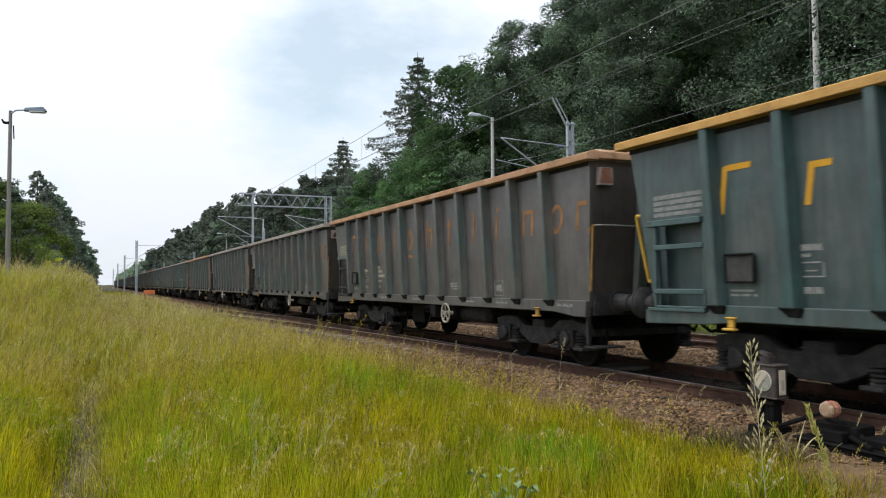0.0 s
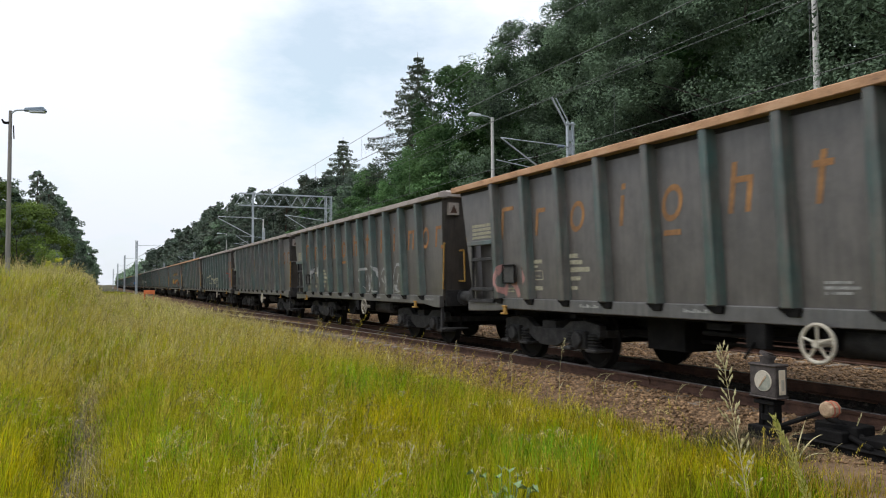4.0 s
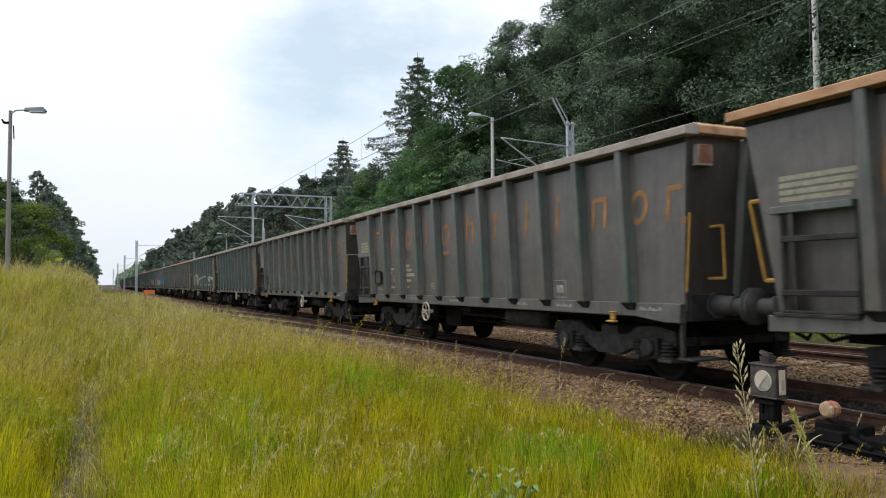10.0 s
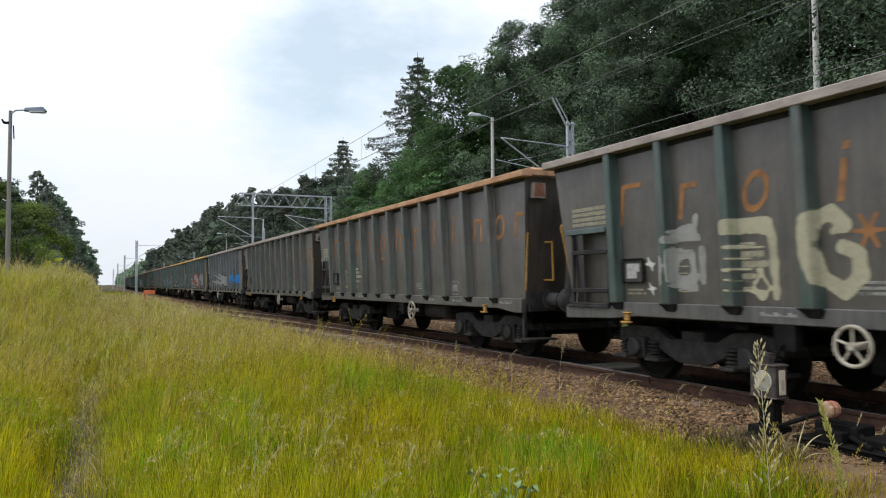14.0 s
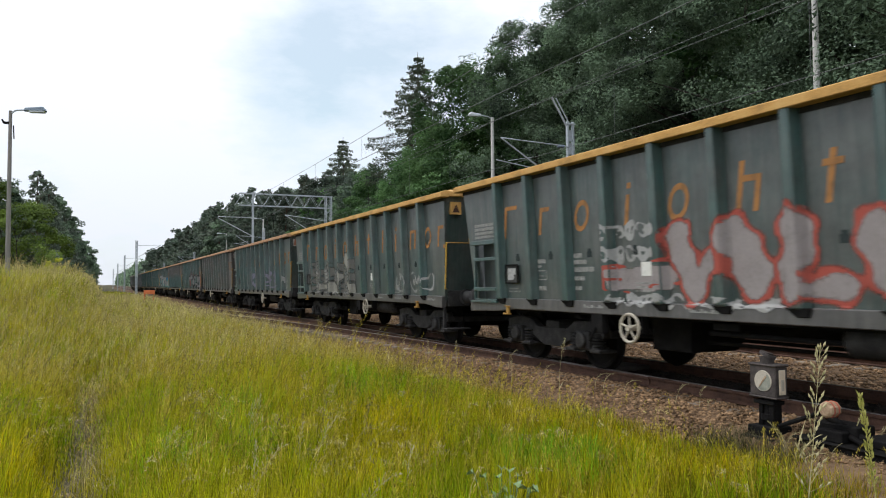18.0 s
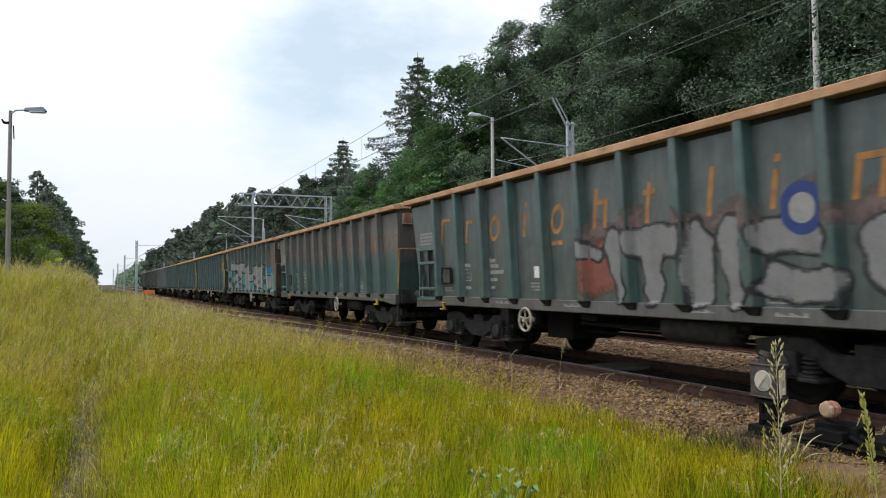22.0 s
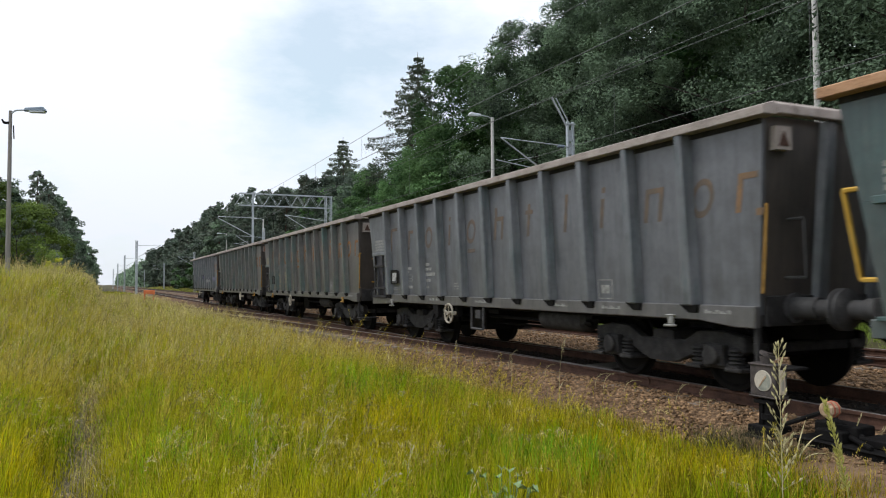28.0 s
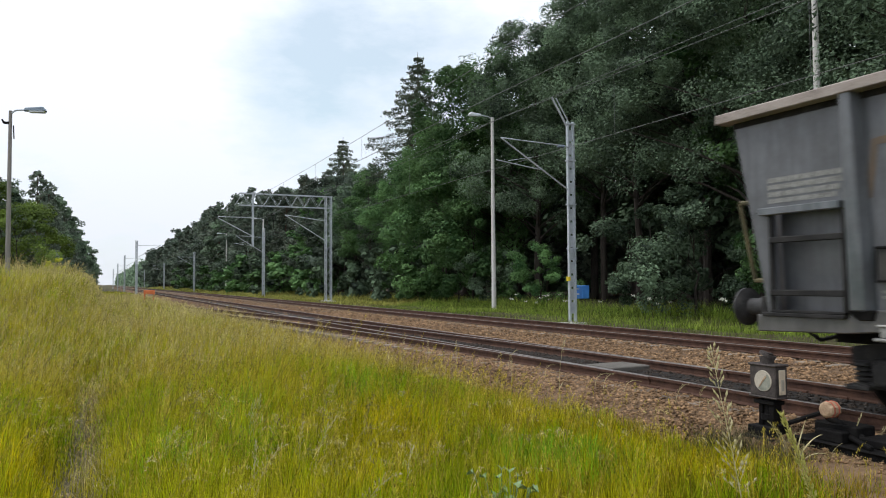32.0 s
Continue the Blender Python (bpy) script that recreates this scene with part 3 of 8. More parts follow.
M_DISC = material("dirty_disc_paint", [(0.22, 0.2, 0.17), (0.44, 0.40, 0.33), (0.58, 0.52, 0.42)], 7, 0.7, bump=0.2)
M_DISCHALF = material("weathered_disc_paint", [(0.12, 0.13, 0.115), (0.24, 0.25, 0.21), (0.36, 0.36, 0.29)], 9, 0.75, bump=0.2)
M_TAN = material("dirty_cream_paint", [(0.16, 0.10, 0.06), (0.36, 0.25, 0.16), (0.5, 0.38, 0.26)], 16, 0.8, bump=0.4)
def switch_stand():
    th = empty("switch_stand", pose(6.29, 5.66, -0.36, 0, 0, 0))
    tagged(th, "black hand-thrown switch stand with a lantern box beside the track", "switch stand")
    part("base_plate", Shape().box(-0.2, 0.75, -0.2, 0.2, 0.0, 0.14).box(-0.14, 0.14, -0.16, 0.16, 0.14, 0.24).mesh("base", M_BLACK, 0.01), th)
    part("point_box", Shape().box(-0.12, 0.5, -1.5, -0.42, 0.0, 0.2).box(-0.15, 0.53, -1.53, -0.39, 0.2, 0.222).box(0.0, 0.38, -1.3, -1.0, 0.222, 0.30).box(0.04, 0.3, -0.95, -0.5, 0.222, 0.37)
         .rod((0.1, -0.98, 0.26), (0.1, -0.6, 0.42), 0.04, 8).rod((0.36, -0.46, 0.22), (0.36, -0.46, 0.4), 0.045, 8).box(-0.1, 0.02, -0.9, -0.62, 0.222, 0.33).rod((-0.1, -1.2, 0.24), (0.2, -0.45, 0.33), 0.028, 8).mesh("point_box", M_BLACK, 0.01), th, "oil-blackened lever housing")
    part("lever_frame", Shape().box(-0.16, 0.12, -1.15, -0.2, 0.04, 0.12).box(-0.2, 0.7, -1.25, -1.05, 0.0, 0.1).box(0.2, 0.32, -1.2, 0.1, 0.03, 0.14).mesh("lever_frame", M_BLACK, 0.01), th)
    part("post", Shape().rod((0, 0, 0.2), (0, 0, 0.56), 0.045, 12).rod((0, 0, 0.3), (0, 0, 0.36), 0.08, 12).mesh("post", M_BLACK), th)
    lan = part("lantern_box", Shape().box(-0.085, 0.085, -0.165, 0.165, 0.54, 0.86).box(-0.1, 0.1, -0.18, 0.18, 0.85, 0.875)
               .box(-0.1, 0.1, -0.18, 0.18, 0.525, 0.545).mesh("lantern_box", M_LANTERN, 0.01), th, "matt black lantern box")
    disc = Shape().lathe([(-0.094, 0.0001), (-0.094, 0.105), (-0.08, 0.11)], 28, "x", (0, -0.01, 0.70))
    ds = part("signal_disc", disc.mesh("signal_disc", M_DISC), lan, "faded cream round signal disc")
    part("indicator_arrow", Shape().hexa([(-0.1, 0.035, 0.645), (-0.096, 0.035, 0.645), (-0.096, 0.025, 0.64), (-0.1, 0.025, 0.64),
                                       (-0.1, -0.045, 0.755), (-0.096, -0.045, 0.755), (-0.096, -0.06, 0.745), (-0.1, -0.06, 0.745)])
         .mesh("indicator_arrow", M_TAN), lan, "worn brown pointer across the disc")
    half = [(-0.0955, -0.01 + 0.098 * math.cos(a), 0.70 + 0.098 * math.sin(a)) for a in [math.radians(-52 - 15 * k) for k in range(13)]]
    part("disc_half", Shape().add(half, [tuple(range(13))]).mesh("disc_half", M_DISCHALF), lan, "weathered grey-green half of the disc")
    part("marker_plate", Shape().box(-0.045, 0.045, -0.176, -0.168, 0.57, 0.82).mesh("marker_plate", M_CREAM, 0.003), lan, "white upright marker plate")
    part("marker_bar", Shape().box(-0.018, 0.018, -0.181, -0.177, 0.61, 0.72).mesh("marker_bar", M_DISC), lan)
    part("chimney", Shape().rod((0, 0.005, 0.86), (0.0, 0.012, 0.95), 0.066, 18, 0.074).rod((0, 0.012, 0.945), (0.008, 0.0, 0.975), 0.084, 18, 0.082).rod((0.008, 0.0, 0.974), (0.009, -0.001, 0.982), 0.05, 18).mesh("chimney", M_LANTERN), lan, "crooked round lantern cap")
    part("bracket", Shape().box(-0.05, 0.05, 0.04, 0.09, 0.14, 0.5).box(-0.06, 0.06, -0.11, -0.05, 0.2, 0.47).box(-0.08, 0.08, -0.13, 0.13, 0.46, 0.5).rod((-0.07, 0.1, 0.0), (-0.03, 0.06, 0.4), 0.02).rod((-0.07, -0.14, 0.0), (-0.03, -0.06, 0.36), 0.022).mesh("bracket", M_BLACK, 0.006), th)
    part("throw_rod", Shape().rod((0.1, 0.05, 0.12), (0.8, 0.05, 0.16), 0.025).rod((0.1, -0.1, 0.12), (2.3, -0.1, 0.15), 0.02).mesh("throw_rod", M_RAIL), th)
    lever = part("lever", Shape().rod((0, -0.05, 0.22), (-0.06, -0.72, 0.5), 0.022).box(-0.05, 0.05, -0.12, 0.02, 0.14, 0.27).mesh("lever", M_BLACK), th)
    ctr = (-0.06, -0.76, 0.52)
    w = Shape().lathe([(-0.075, 0.001), (-0.075, 0.055), (-0.058, 0.078), (0.058, 0.078), (0.075, 0.055), (0.075, 0.001)], 9, "x", ctr)
    for o in (-0.03, 0.03):
        part("red_stripe", Shape().lathe([(o - 0.009, 0.079), (o - 0.008, 0.0815), (o + 0.008, 0.0815), (o + 0.009, 0.079)], 9, "x", ctr).mesh("red_stripe", M_REDP), lever, "red painted stripe")
    wt = part("counterweight", w.mesh("counterweight", M_TAN, 0.006), lever, "round counterweight painted cream with red stripes")
    return th


switch_stand()


# ---- masts, gantry, lamps, wires ----
def lattice_mast(x, y, h, base, arm=None, w=0.24):
    th = empty("catenary_mast", pose(x, y, base))
    tagged(th, "galvanised steel catenary mast beside the track", "catenary mast", "catenary masts")
    for sx in (-1, 1):
        part("leg", Shape().box(sx * w / 2 - 0.04, sx * w / 2 + 0.04, -0.06, 0.06, 0, h).mesh("leg", M_GALV, 0.008), th)
    s = Shape()
    z, k = 0.3, 1
    while z < h - 0.4:
        s.box(-w / 2, w / 2, -0.02, 0.02, z, z + 0.42)
        z += 0.5
    tagged(part("lacing", s.mesh("lacing", M_GALV), th), "flat steel batten plates", kind="stuff")
    part("footing", Shape().box(-0.4, 0.4, -0.35, 0.35, -0.3, -0.03).mesh("footing", M_POLE, 0.03), th, "concrete footing")
    for zc in (h * 0.36, h * 0.58, h * 0.8, h - 0.12):
        part("collar", Shape().box(-w / 2 - 0.07, w / 2 + 0.07, -0.09, 0.09, zc, zc + 0.05).mesh("collar", M_GALV), th)
    if arm:
        reach, zc, zm = arm
        part("cantilever_tube", Shape().rod((-w / 2, 0, zc - 1.05), (-reach, 0, zc + 0.72), 0.03, 8).mesh("cantilever_tube", M_GALV), th)
        part("top_tie", Shape().rod((-w / 2, 0, zm - 1.0), (-reach, 0, zc + 0.72), 0.022, 8).mesh("top_tie", M_GALV), th)
        part("registration_arm", Shape().rod((-reach * 0.45, 0, zc - 0.35), (-reach - 0.2, 0, zc - 0.1), 0.02, 6).rod((-reach * 0.9, 0, zc - 0.1), (-reach * 0.55, 0, zc + 0.1), 0.012, 6)
             .mesh("registration_arm", M_GALV), th)
        part("insulator", Shape().lathe([(0, 0.05), (0.06, 0.07), (0.1, 0.045), (0.16, 0.07), (0.2, 0.045), (0.26, 0.07), (0.3, 0.03)], 10, "x", (-w / 2 - 0.45, 0, zm - 1.02))
             .mesh("insulator", M_LAMP), th, "dark ceramic insulator")
    return th


m1 = lattice_mast(16.1, 23.46, 7.55, -0.13, (3.0, 6.0, 7.6))
part("cable_box", Shape().box(0.28, 0.62, -0.22, 0.22, 0.85, 1.35).mesh("cable_box", M_BLUEBOX, 0.02), m1, "small blue cable box")
for zb in (1.0, 1.2):
    part("box_bracket", Shape().box(0.1, 0.3, -0.05, 0.05, zb, zb + 0.05).mesh("box_bracket", M_GALV), m1)
part("feeder_arm", Shape().rod((-0.17, 0, 7.4), (-0.8, 0, 8.4), 0.04).rod((-0.05, 0, 7.5), (-0.62, 0, 8.4), 0.025).mesh("feeder_arm", M_GALV), m1)
part("yellow_band", Shape().box(-0.22, -0.12, -0.066, 0.066, 1.52, 1.68).mesh("yellow_band", material("yellow_tape", [(0.6, 0.45, 0.02), (0.75, 0.6, 0.05)])), m1)


def gantry():
    y = 59.67
    th = empty("catenary_gantry", pose(17.0, y, -0.12))
    tagged(th, "galvanised steel lattice gantry reaching over the tracks", "catenary gantry")
    h = 8.6
    tower = Shape()
    for sx in (-0.22, 0.22):
        for sy in (-0.22, 0.22):
            part("tower_leg", Shape().box(sx - 0.035, sx + 0.035, sy - 0.035, sy + 0.035, 0, h).mesh("tower_leg", M_GALV), th)
    z, k = 0.1, 1
    while z < h - 0.6:
        for sy in (-0.22, 0.22):
            tower.rod((-k * 0.22, sy, z), (k * 0.22, sy, z + 0.5), 0.017, 4)
        tower.rod((-0.22, -k * 0.22, z), (-0.22, k * 0.22, z + 0.5), 0.017, 4)
        z += 0.5
        k = -k
    part("tower_lacing", tower.mesh("tower_lacing", M_GALV), th)
    for sy in (-0.2, 0.2):
        for z in (h - 0.95, h):
            part("chord", Shape().box(-7.2, 0.3, sy - 0.028, sy + 0.028, z - 0.028, z + 0.028).mesh("chord", M_GALV), th)
    beam = Shape()
    x, k = 0.2, 1
    while x > -7.0:
        for sy in (-0.2, 0.2):
            beam.rod((x, sy, h - 0.95 if k > 0 else h), (x - 0.55, sy, h if k > 0 else h - 0.95), 0.016, 4)
        x -= 0.55
        k = -k
    part("beam_lacing", beam.mesh("beam_lacing", M_GALV), th)
    drop = part("drop_post", Shape().box(-6.2, -6.05, -0.08, 0.08, h - 4.2, h + 0.1).mesh("drop_post", M_GALV), th)
    part("bracket_arm", Shape().rod((-6.1, 0, h - 3.4), (-8.8, 0, h - 2.0), 0.035, 6).rod((-6.1, 0, h - 1.9), (-8.8, 0, h - 1.9), 0.025, 6).mesh("bracket_arm", M_GALV), drop)
    part("bracket_arm", Shape().rod((-0.3, 0, h - 3.6), (-3.6, 0, h - 1.6), 0.035, 6).rod((-0.3, 0, h - 2.0), (-3.6, 0, h - 1.6), 0.025, 6).mesh("bracket_arm", M_GALV), th)
    part("footing", Shape().box(-0.5, 0.5, -0.5, 0.5, -0.3, 0.05).mesh("footing", M_POLE, 0.03), th)


gantry()
for y in (83, 150, 225, 330):
    lattice_mast(16.3, y, 7.6, -0.13, (3.0, 6.0, 7.6))
for y in (112, 169, 237, 324):
    m = lattice_mast(4.5, y, 7.9, -0.42, None)
    part("cantilever_tube", Shape().rod((0.2, 0, 5.6), (3.2, 0, 7.3), 0.04, 6).rod((0.2, 0, 7.2), (3.2, 0, 7.3), 0.03, 6).mesh("cantilever_tube", M_GALV), m)


def lamp_post(x, y, base, h, arm, mat, label, turn=0.0, head=0.65, thick=0.13, shell=None):
    th = empty("street_lamp", pose(x, y, base, 0, 0, turn))
    tagged(th, label, "lamp post", "lamp posts")
    part("pole", Shape().rod((0, 0, -0.3), (0, 0, h), thick, 12, thick * 0.62).mesh("pole", mat, smooth=True), th)
    if arm:
        pts = [(0, 0, h - 0.35), (0.06 * arm, 0, h - 0.08), (0.3 * arm, 0, h + 0.02), (arm, 0, h + 0.06)]
        part("bracket", Shape().path(pts, 0.03, 8).mesh("bracket", M_GALV), th)
        a = arm
        hd = Shape().hexa([(a - 0.1, -0.08, h + 0.0), (a + head, -0.13, h + 0.02), (a + head, 0.13, h + 0.02), (a - 0.1, 0.08, h + 0.0),
                           (a - 0.05, -0.06, h + 0.12), (a + head - 0.1, -0.09, h + 0.17), (a + head - 0.1, 0.09, h + 0.17), (a - 0.05, 0.06, h + 0.12)])
        l = part("lamp_head", hd.mesh("lamp_head", shell or M_LENS, 0.02), th, "blue-grey lamp head" if shell else "pale grey lamp head")
        part("lamp_cover", Shape().hexa([(a + 0.1, -0.09, h - 0.04), (a + head - 0.06, -0.1, h - 0.03), (a + head - 0.06, 0.1, h - 0.03), (a + 0.1, 0.09, h - 0.04),
                                         (a + 0.08, -0.1, h + 0.015), (a + head - 0.03, -0.12, h + 0.022), (a + head - 0.03, 0.12, h + 0.022), (a + 0.08, 0.1, h + 0.015)])
             .mesh("lamp_cover", M_LENS), l, "clear lamp cover")
    return th


left_lamp = lamp_post(-2.83, 28.7, 1.3, 5.95, 0.5, M_WOODPOLE, "weathered grey wooden lamp post with a blue-grey lamp head", -12, 0.62, 0.085, M_LAMP)
part("wire_hook", Shape().box(-0.2, 0.02, -0.05, 0.05, 5.5, 5.57).rod((-0.2, 0, 5.53), (-0.25, 0, 5.65), 0.03).rod((0.1, 0, 5.45), (0.12, 0, 5.0), 0.02).mesh("wire_hook", M_BLACK), left_lamp)
lamp_post(18.8, 34.58, -0.1, 10.2, 0.75, M_POLE, "slender concrete lamp post with a curved steel bracket", 180)
lamp_post(18.8, 14.9, -0.1, 9.8, 0.9, M_POLE, "pale concrete lamp post at the forest edge", 180)
lamp_post(19.0, 97.0, -0.1, 9.8, 0.9, M_POLE, "slender concrete lamp post far along the track", 180)
lamp_post(19.0, 128.0, -0.1, 9.8, 0.9, M_POLE, "slender concrete lamp post far along the track", 180)


def wires():
    th = empty("overhead_wires")
    tagged(th, "thin dark overhead line with droppers above both tracks", "overhead wire", kind="structure")
    for cx, top, posts in ((TRACK_A, 6.5, (-40, 12, 59.67, 112, 169, 237, 324)), (TRACK_B, 7.35, (-28, 23.46, 59.67, 83, 150, 225, 330))):
        part("contact_wire", Shape().rod((cx, -40, 5.55), (cx, 330, 5.55), 0.008, 5).mesh("contact_wire", M_WIRE), th)
        s = Shape()
        drops = []
        for a, b in zip(posts, posts[1:]):
            pts = []
            for k in range(9):
                u = k / 8
                pts.append((cx, a + (b - a) * u, top - 1.0 * u * (1 - u)))
            s.path(pts, 0.008, 5)
            drops += [p for p in pts[1:-1]]
        part("messenger_wire", s.mesh("messenger_wire", M_WIRE), th)
        for p in drops:
            if p[1] < 130:
                part("dropper", Shape().rod((p[0], p[1], 5.55), p, 0.005, 4).mesh("dropper", M_WIRE), th)
    part("feeder_wire", Shape().rod((15.3, -40, 8.3), (15.3, 330, 8.3), 0.009, 5).mesh("feeder_wire", M_WIRE), th)


wires()


def orange_barrier():
    th = empty("orange_barrier", pose(3.55, 64.2, -0.42))
    tagged(th, "orange buffer stop board at the end of the siding", "barrier")
    part("board", Shape().box(-0.42, 0.42, -0.05, 0.05, 1.0, 1.32).mesh("board", M_ORANGE, 0.02), th)
    for s in (-0.34, 0.34):
        part("post", Shape().box(s - 0.04, s + 0.04, 0.052, 0.14, 0, 1.25).mesh("post", M_ORANGE, 0.01), th)


orange_barrier()


# sheet added to darken the ground inside the wood
def forest_floor():
    xs, ys = np.linspace(20.4, 75, 24), np.linspace(-30, 460, 120)
    X, Y = np.meshgrid(xs, ys, indexing="ij")
    Z = ground_z(X, Y) + 0.03 + 0.03 * np.sin(3 * X + Y)
    X = X + (X < 20.5) * 0.3 * np.sin(Y * 0.9)
    i, j = np.meshgrid(np.arange(23), np.arange(119), indexing="ij")
    a = (i * 120 + j).ravel()
    ob = new("forest_floor", soup("forest_floor", np.stack([X, Y, Z], -1).reshape(-1, 3), np.stack([a, a + 120, a + 121, a + 1], -1), M_LITTER_SHADE))
    tagged(ob, "leaf litter painted dark for the shade under the trees", "forest floor", kind="structure")


forest_floor()


cover = tagged(empty("cover_plate", pose(8.15, 10.55, -0.1, 0, 0, 4)), "flat grey cover slab between the rails", "cover plate")
part("slab", Shape().box(-0.42, 0.42, -0.35, 0.35, -0.07, 0.03).mesh("slab", material("weathered_grey_board", [(0.08, 0.075, 0.066), (0.14, 0.13, 0.115)], 5, 0.9), 0.015), cover)


def dirt_patch():
    """Dark trodden earth and cinders round the switch stand."""
    n = 40
    V = [(6.15, 4.3, -0.33)]
    for k in range(n):
        a = k * math.tau / n
        r = 1 + 0.12 * math.sin(5 * a) + 0.08 * math.sin(11 * a + 1)
        x, y = 6.15 + 0.95 * r * math.cos(a), 4.3 + 1.75 * r * math.sin(a)
        V.append((x, y, max(float(bed_z(x)), float(ground_z(x, y))) + 0.012))
    V[0] = (6.15, 4.3, float(bed_z(6.15)) + 0.02)
    ob = new("dirt_patch", Shape().add(V, [(0, k + 1, (k + 1) % n + 1) for k in range(n)]).mesh("dirt_patch", M_EARTH))
    tagged(ob, "bare brown earth around the switch stand", "dirt", kind="structure")


dirt_patch()
stones("ballast_stones", 1500, (5.75, 6.75), (3.6, 5.6), (0.01, 0.03), 9, None, 0.03)


# ---- wagons ----
HALF = 6.71           # half length over the top rim
BOGIES = (-4.42, 4.05)  # bogie centres along the wagon
AXLE = 1.0
RIBS = [5.10 - 1.046 * i for i in range(11)]
SILL = 1.085          # top edge of the lower side member
Z0, Z1 = 0.99, 3.17   # side sheet, bottom and top
PAINTS = {
    "T": paint("teal_paint", (0.027, 0.064, 0.061), (0.070, 0.076, 0.072), 0.34, 0.5),
    "D": paint("dirty_teal_paint", (0.032, 0.068, 0.062), (0.073, 0.082, 0.076), 0.5),
    "B": paint("brown_dusty_paint", (0.036, 0.052, 0.049), (0.084, 0.076, 0.069), 0.78),
    "G": paint("grey_dusty_paint", (0.050, 0.066, 0.068), (0.094, 0.100, 0.110), 0.70),
    "E": paint("brown_over_teal_paint", (0.033, 0.044, 0.040), (0.076, 0.068, 0.058), 0.80),
    "H": paint("dust_topped_teal_paint", (0.027, 0.071, 0.064), (0.097, 0.089, 0.083), 0.55, 0.55, 0.42),
}
RIB_PAINTS = {
    "T": paint("teal_rib_paint", (0.028, 0.078, 0.074), (0.074, 0.084, 0.078), 0.22, 0.5),
    "D": paint("dirty_teal_rib_paint", (0.029, 0.085, 0.077), (0.076, 0.086, 0.078), 0.34),
    "B": paint("brown_rib_paint", (0.025, 0.080, 0.070), (0.090, 0.081, 0.070), 0.5),
    "G": paint("grey_rib_paint", (0.040, 0.080, 0.083), (0.112, 0.122, 0.132), 0.62),
    "E": paint("teal_rib_under_dust", (0.028, 0.078, 0.068), (0.074, 0.076, 0.066), 0.42),
    "H": paint("dust_topped_rib_paint", (0.025, 0.072, 0.066), (0.081, 0.077, 0.071), 0.45, 0.55, 0.42),
}
RIMS = {
    "Y": material("rim_yellow", [(0.2, 0.12, 0.05), (0.52, 0.29, 0.085), (0.62, 0.40, 0.16)], 5, 0.75, bump=0.3, stretch=(1, 0.4, 1)),
    "O": material("rim_faded_orange", [(0.14, 0.09, 0.06), (0.41, 0.23, 0.125), (0.51, 0.345, 0.225)], 5, 0.8, bump=0.3, stretch=(1, 0.4, 1)),
    "P": material("rim_pale", [(0.13, 0.11, 0.10), (0.305, 0.262, 0.235), (0.42, 0.37, 0.335)], 5, 0.85, bump=0.3, stretch=(1, 0.4, 1)),
}
MARKS = {
    "F": material("mark_nearly_gone", [(0.088, 0.080, 0.072), (0.125, 0.098, 0.076), (0.20, 0.13, 0.085)], 3, 0.85, bump=0.1),
    "T": material("mark_yellow", [(0.50, 0.25, 0.02), (0.66, 0.35, 0.03)], 12, 0.7, bump=0.1),
    "D": material("mark_orange", [(0.13, 0.085, 0.045), (0.33, 0.155, 0.055), (0.45, 0.21, 0.065)], 5, 0.8, bump=0.1),
    "B": material("mark_faded_orange", [(0.09, 0.06, 0.043), (0.25, 0.13, 0.058), (0.42, 0.21, 0.075)], 4, 0.85, bump=0.1),
    "E": material("mark_rust_orange", [(0.11, 0.07, 0.042), (0.27, 0.13, 0.055), (0.40, 0.19, 0.065)], 5, 0.8, bump=0.1),
    "H": material("mark_worn_orange", [(0.10, 0.075, 0.055), (0.22, 0.125, 0.065), (0.42, 0.21, 0.06)], 4, 0.75, bump=0.1),
    "G": material("mark_ghost", [(0.10, 0.09, 0.08), (0.19, 0.12, 0.07), (0.36, 0.18, 0.07)], 2, 0.85, bump=0.1),
}
# near-black colour for the shade below the overhanging rim
M_RIMSHADE = material("rim_shade_paint", [(0.008, 0.0075, 0.007), (0.02, 0.018, 0.016), (0.045, 0.04, 0.035)], 9, 0.9, bump=0.3)
# brown end dust, with the shade of the end walls in its colour
END_PAINT = paint("rusty_end_dust_shade", (0.022, 0.020, 0.019), (0.060, 0.050, 0.043), 0.62, 0.5)
M_SILL = paint("sill_grey", (0.042, 0.048, 0.048), (0.086, 0.083, 0.081), 0.6)
M_HANDLE = material("handrail_yellow", [(0.35, 0.2, 0.03), (0.55, 0.33, 0.05), (0.62, 0.4, 0.09)], 8, 0.65, bump=0.2)
M_HOOK = material("hook_dirty_yellow", [(0.2, 0.11, 0.03), (0.36, 0.2, 0.045), (0.42, 0.26, 0.08)], 8, 0.7, bump=0.2)
M_TAILBAR = material("dull_olive_bar", [(0.06, 0.055, 0.035), (0.12, 0.105, 0.06), (0.18, 0.15, 0.08)], 8, 0.75, bump=0.2)
M_TEXT = material("stencil_white", [(0.11, 0.11, 0.105), (0.25, 0.25, 0.235), (0.38, 0.38, 0.36)], 14, 0.75, bump=0.1)
M_TEXTY = material("stencil_yellow", [(0.14, 0.13, 0.095), (0.30, 0.28, 0.20), (0.42, 0.40, 0.30)], 14, 0.75, bump=0.1)
M_RUSTPLATE = material("rust_red_plate", [(0.10, 0.045, 0.03), (0.26, 0.12, 0.075), (0.36, 0.19, 0.125)], 6, 0.85, bump=0.2)
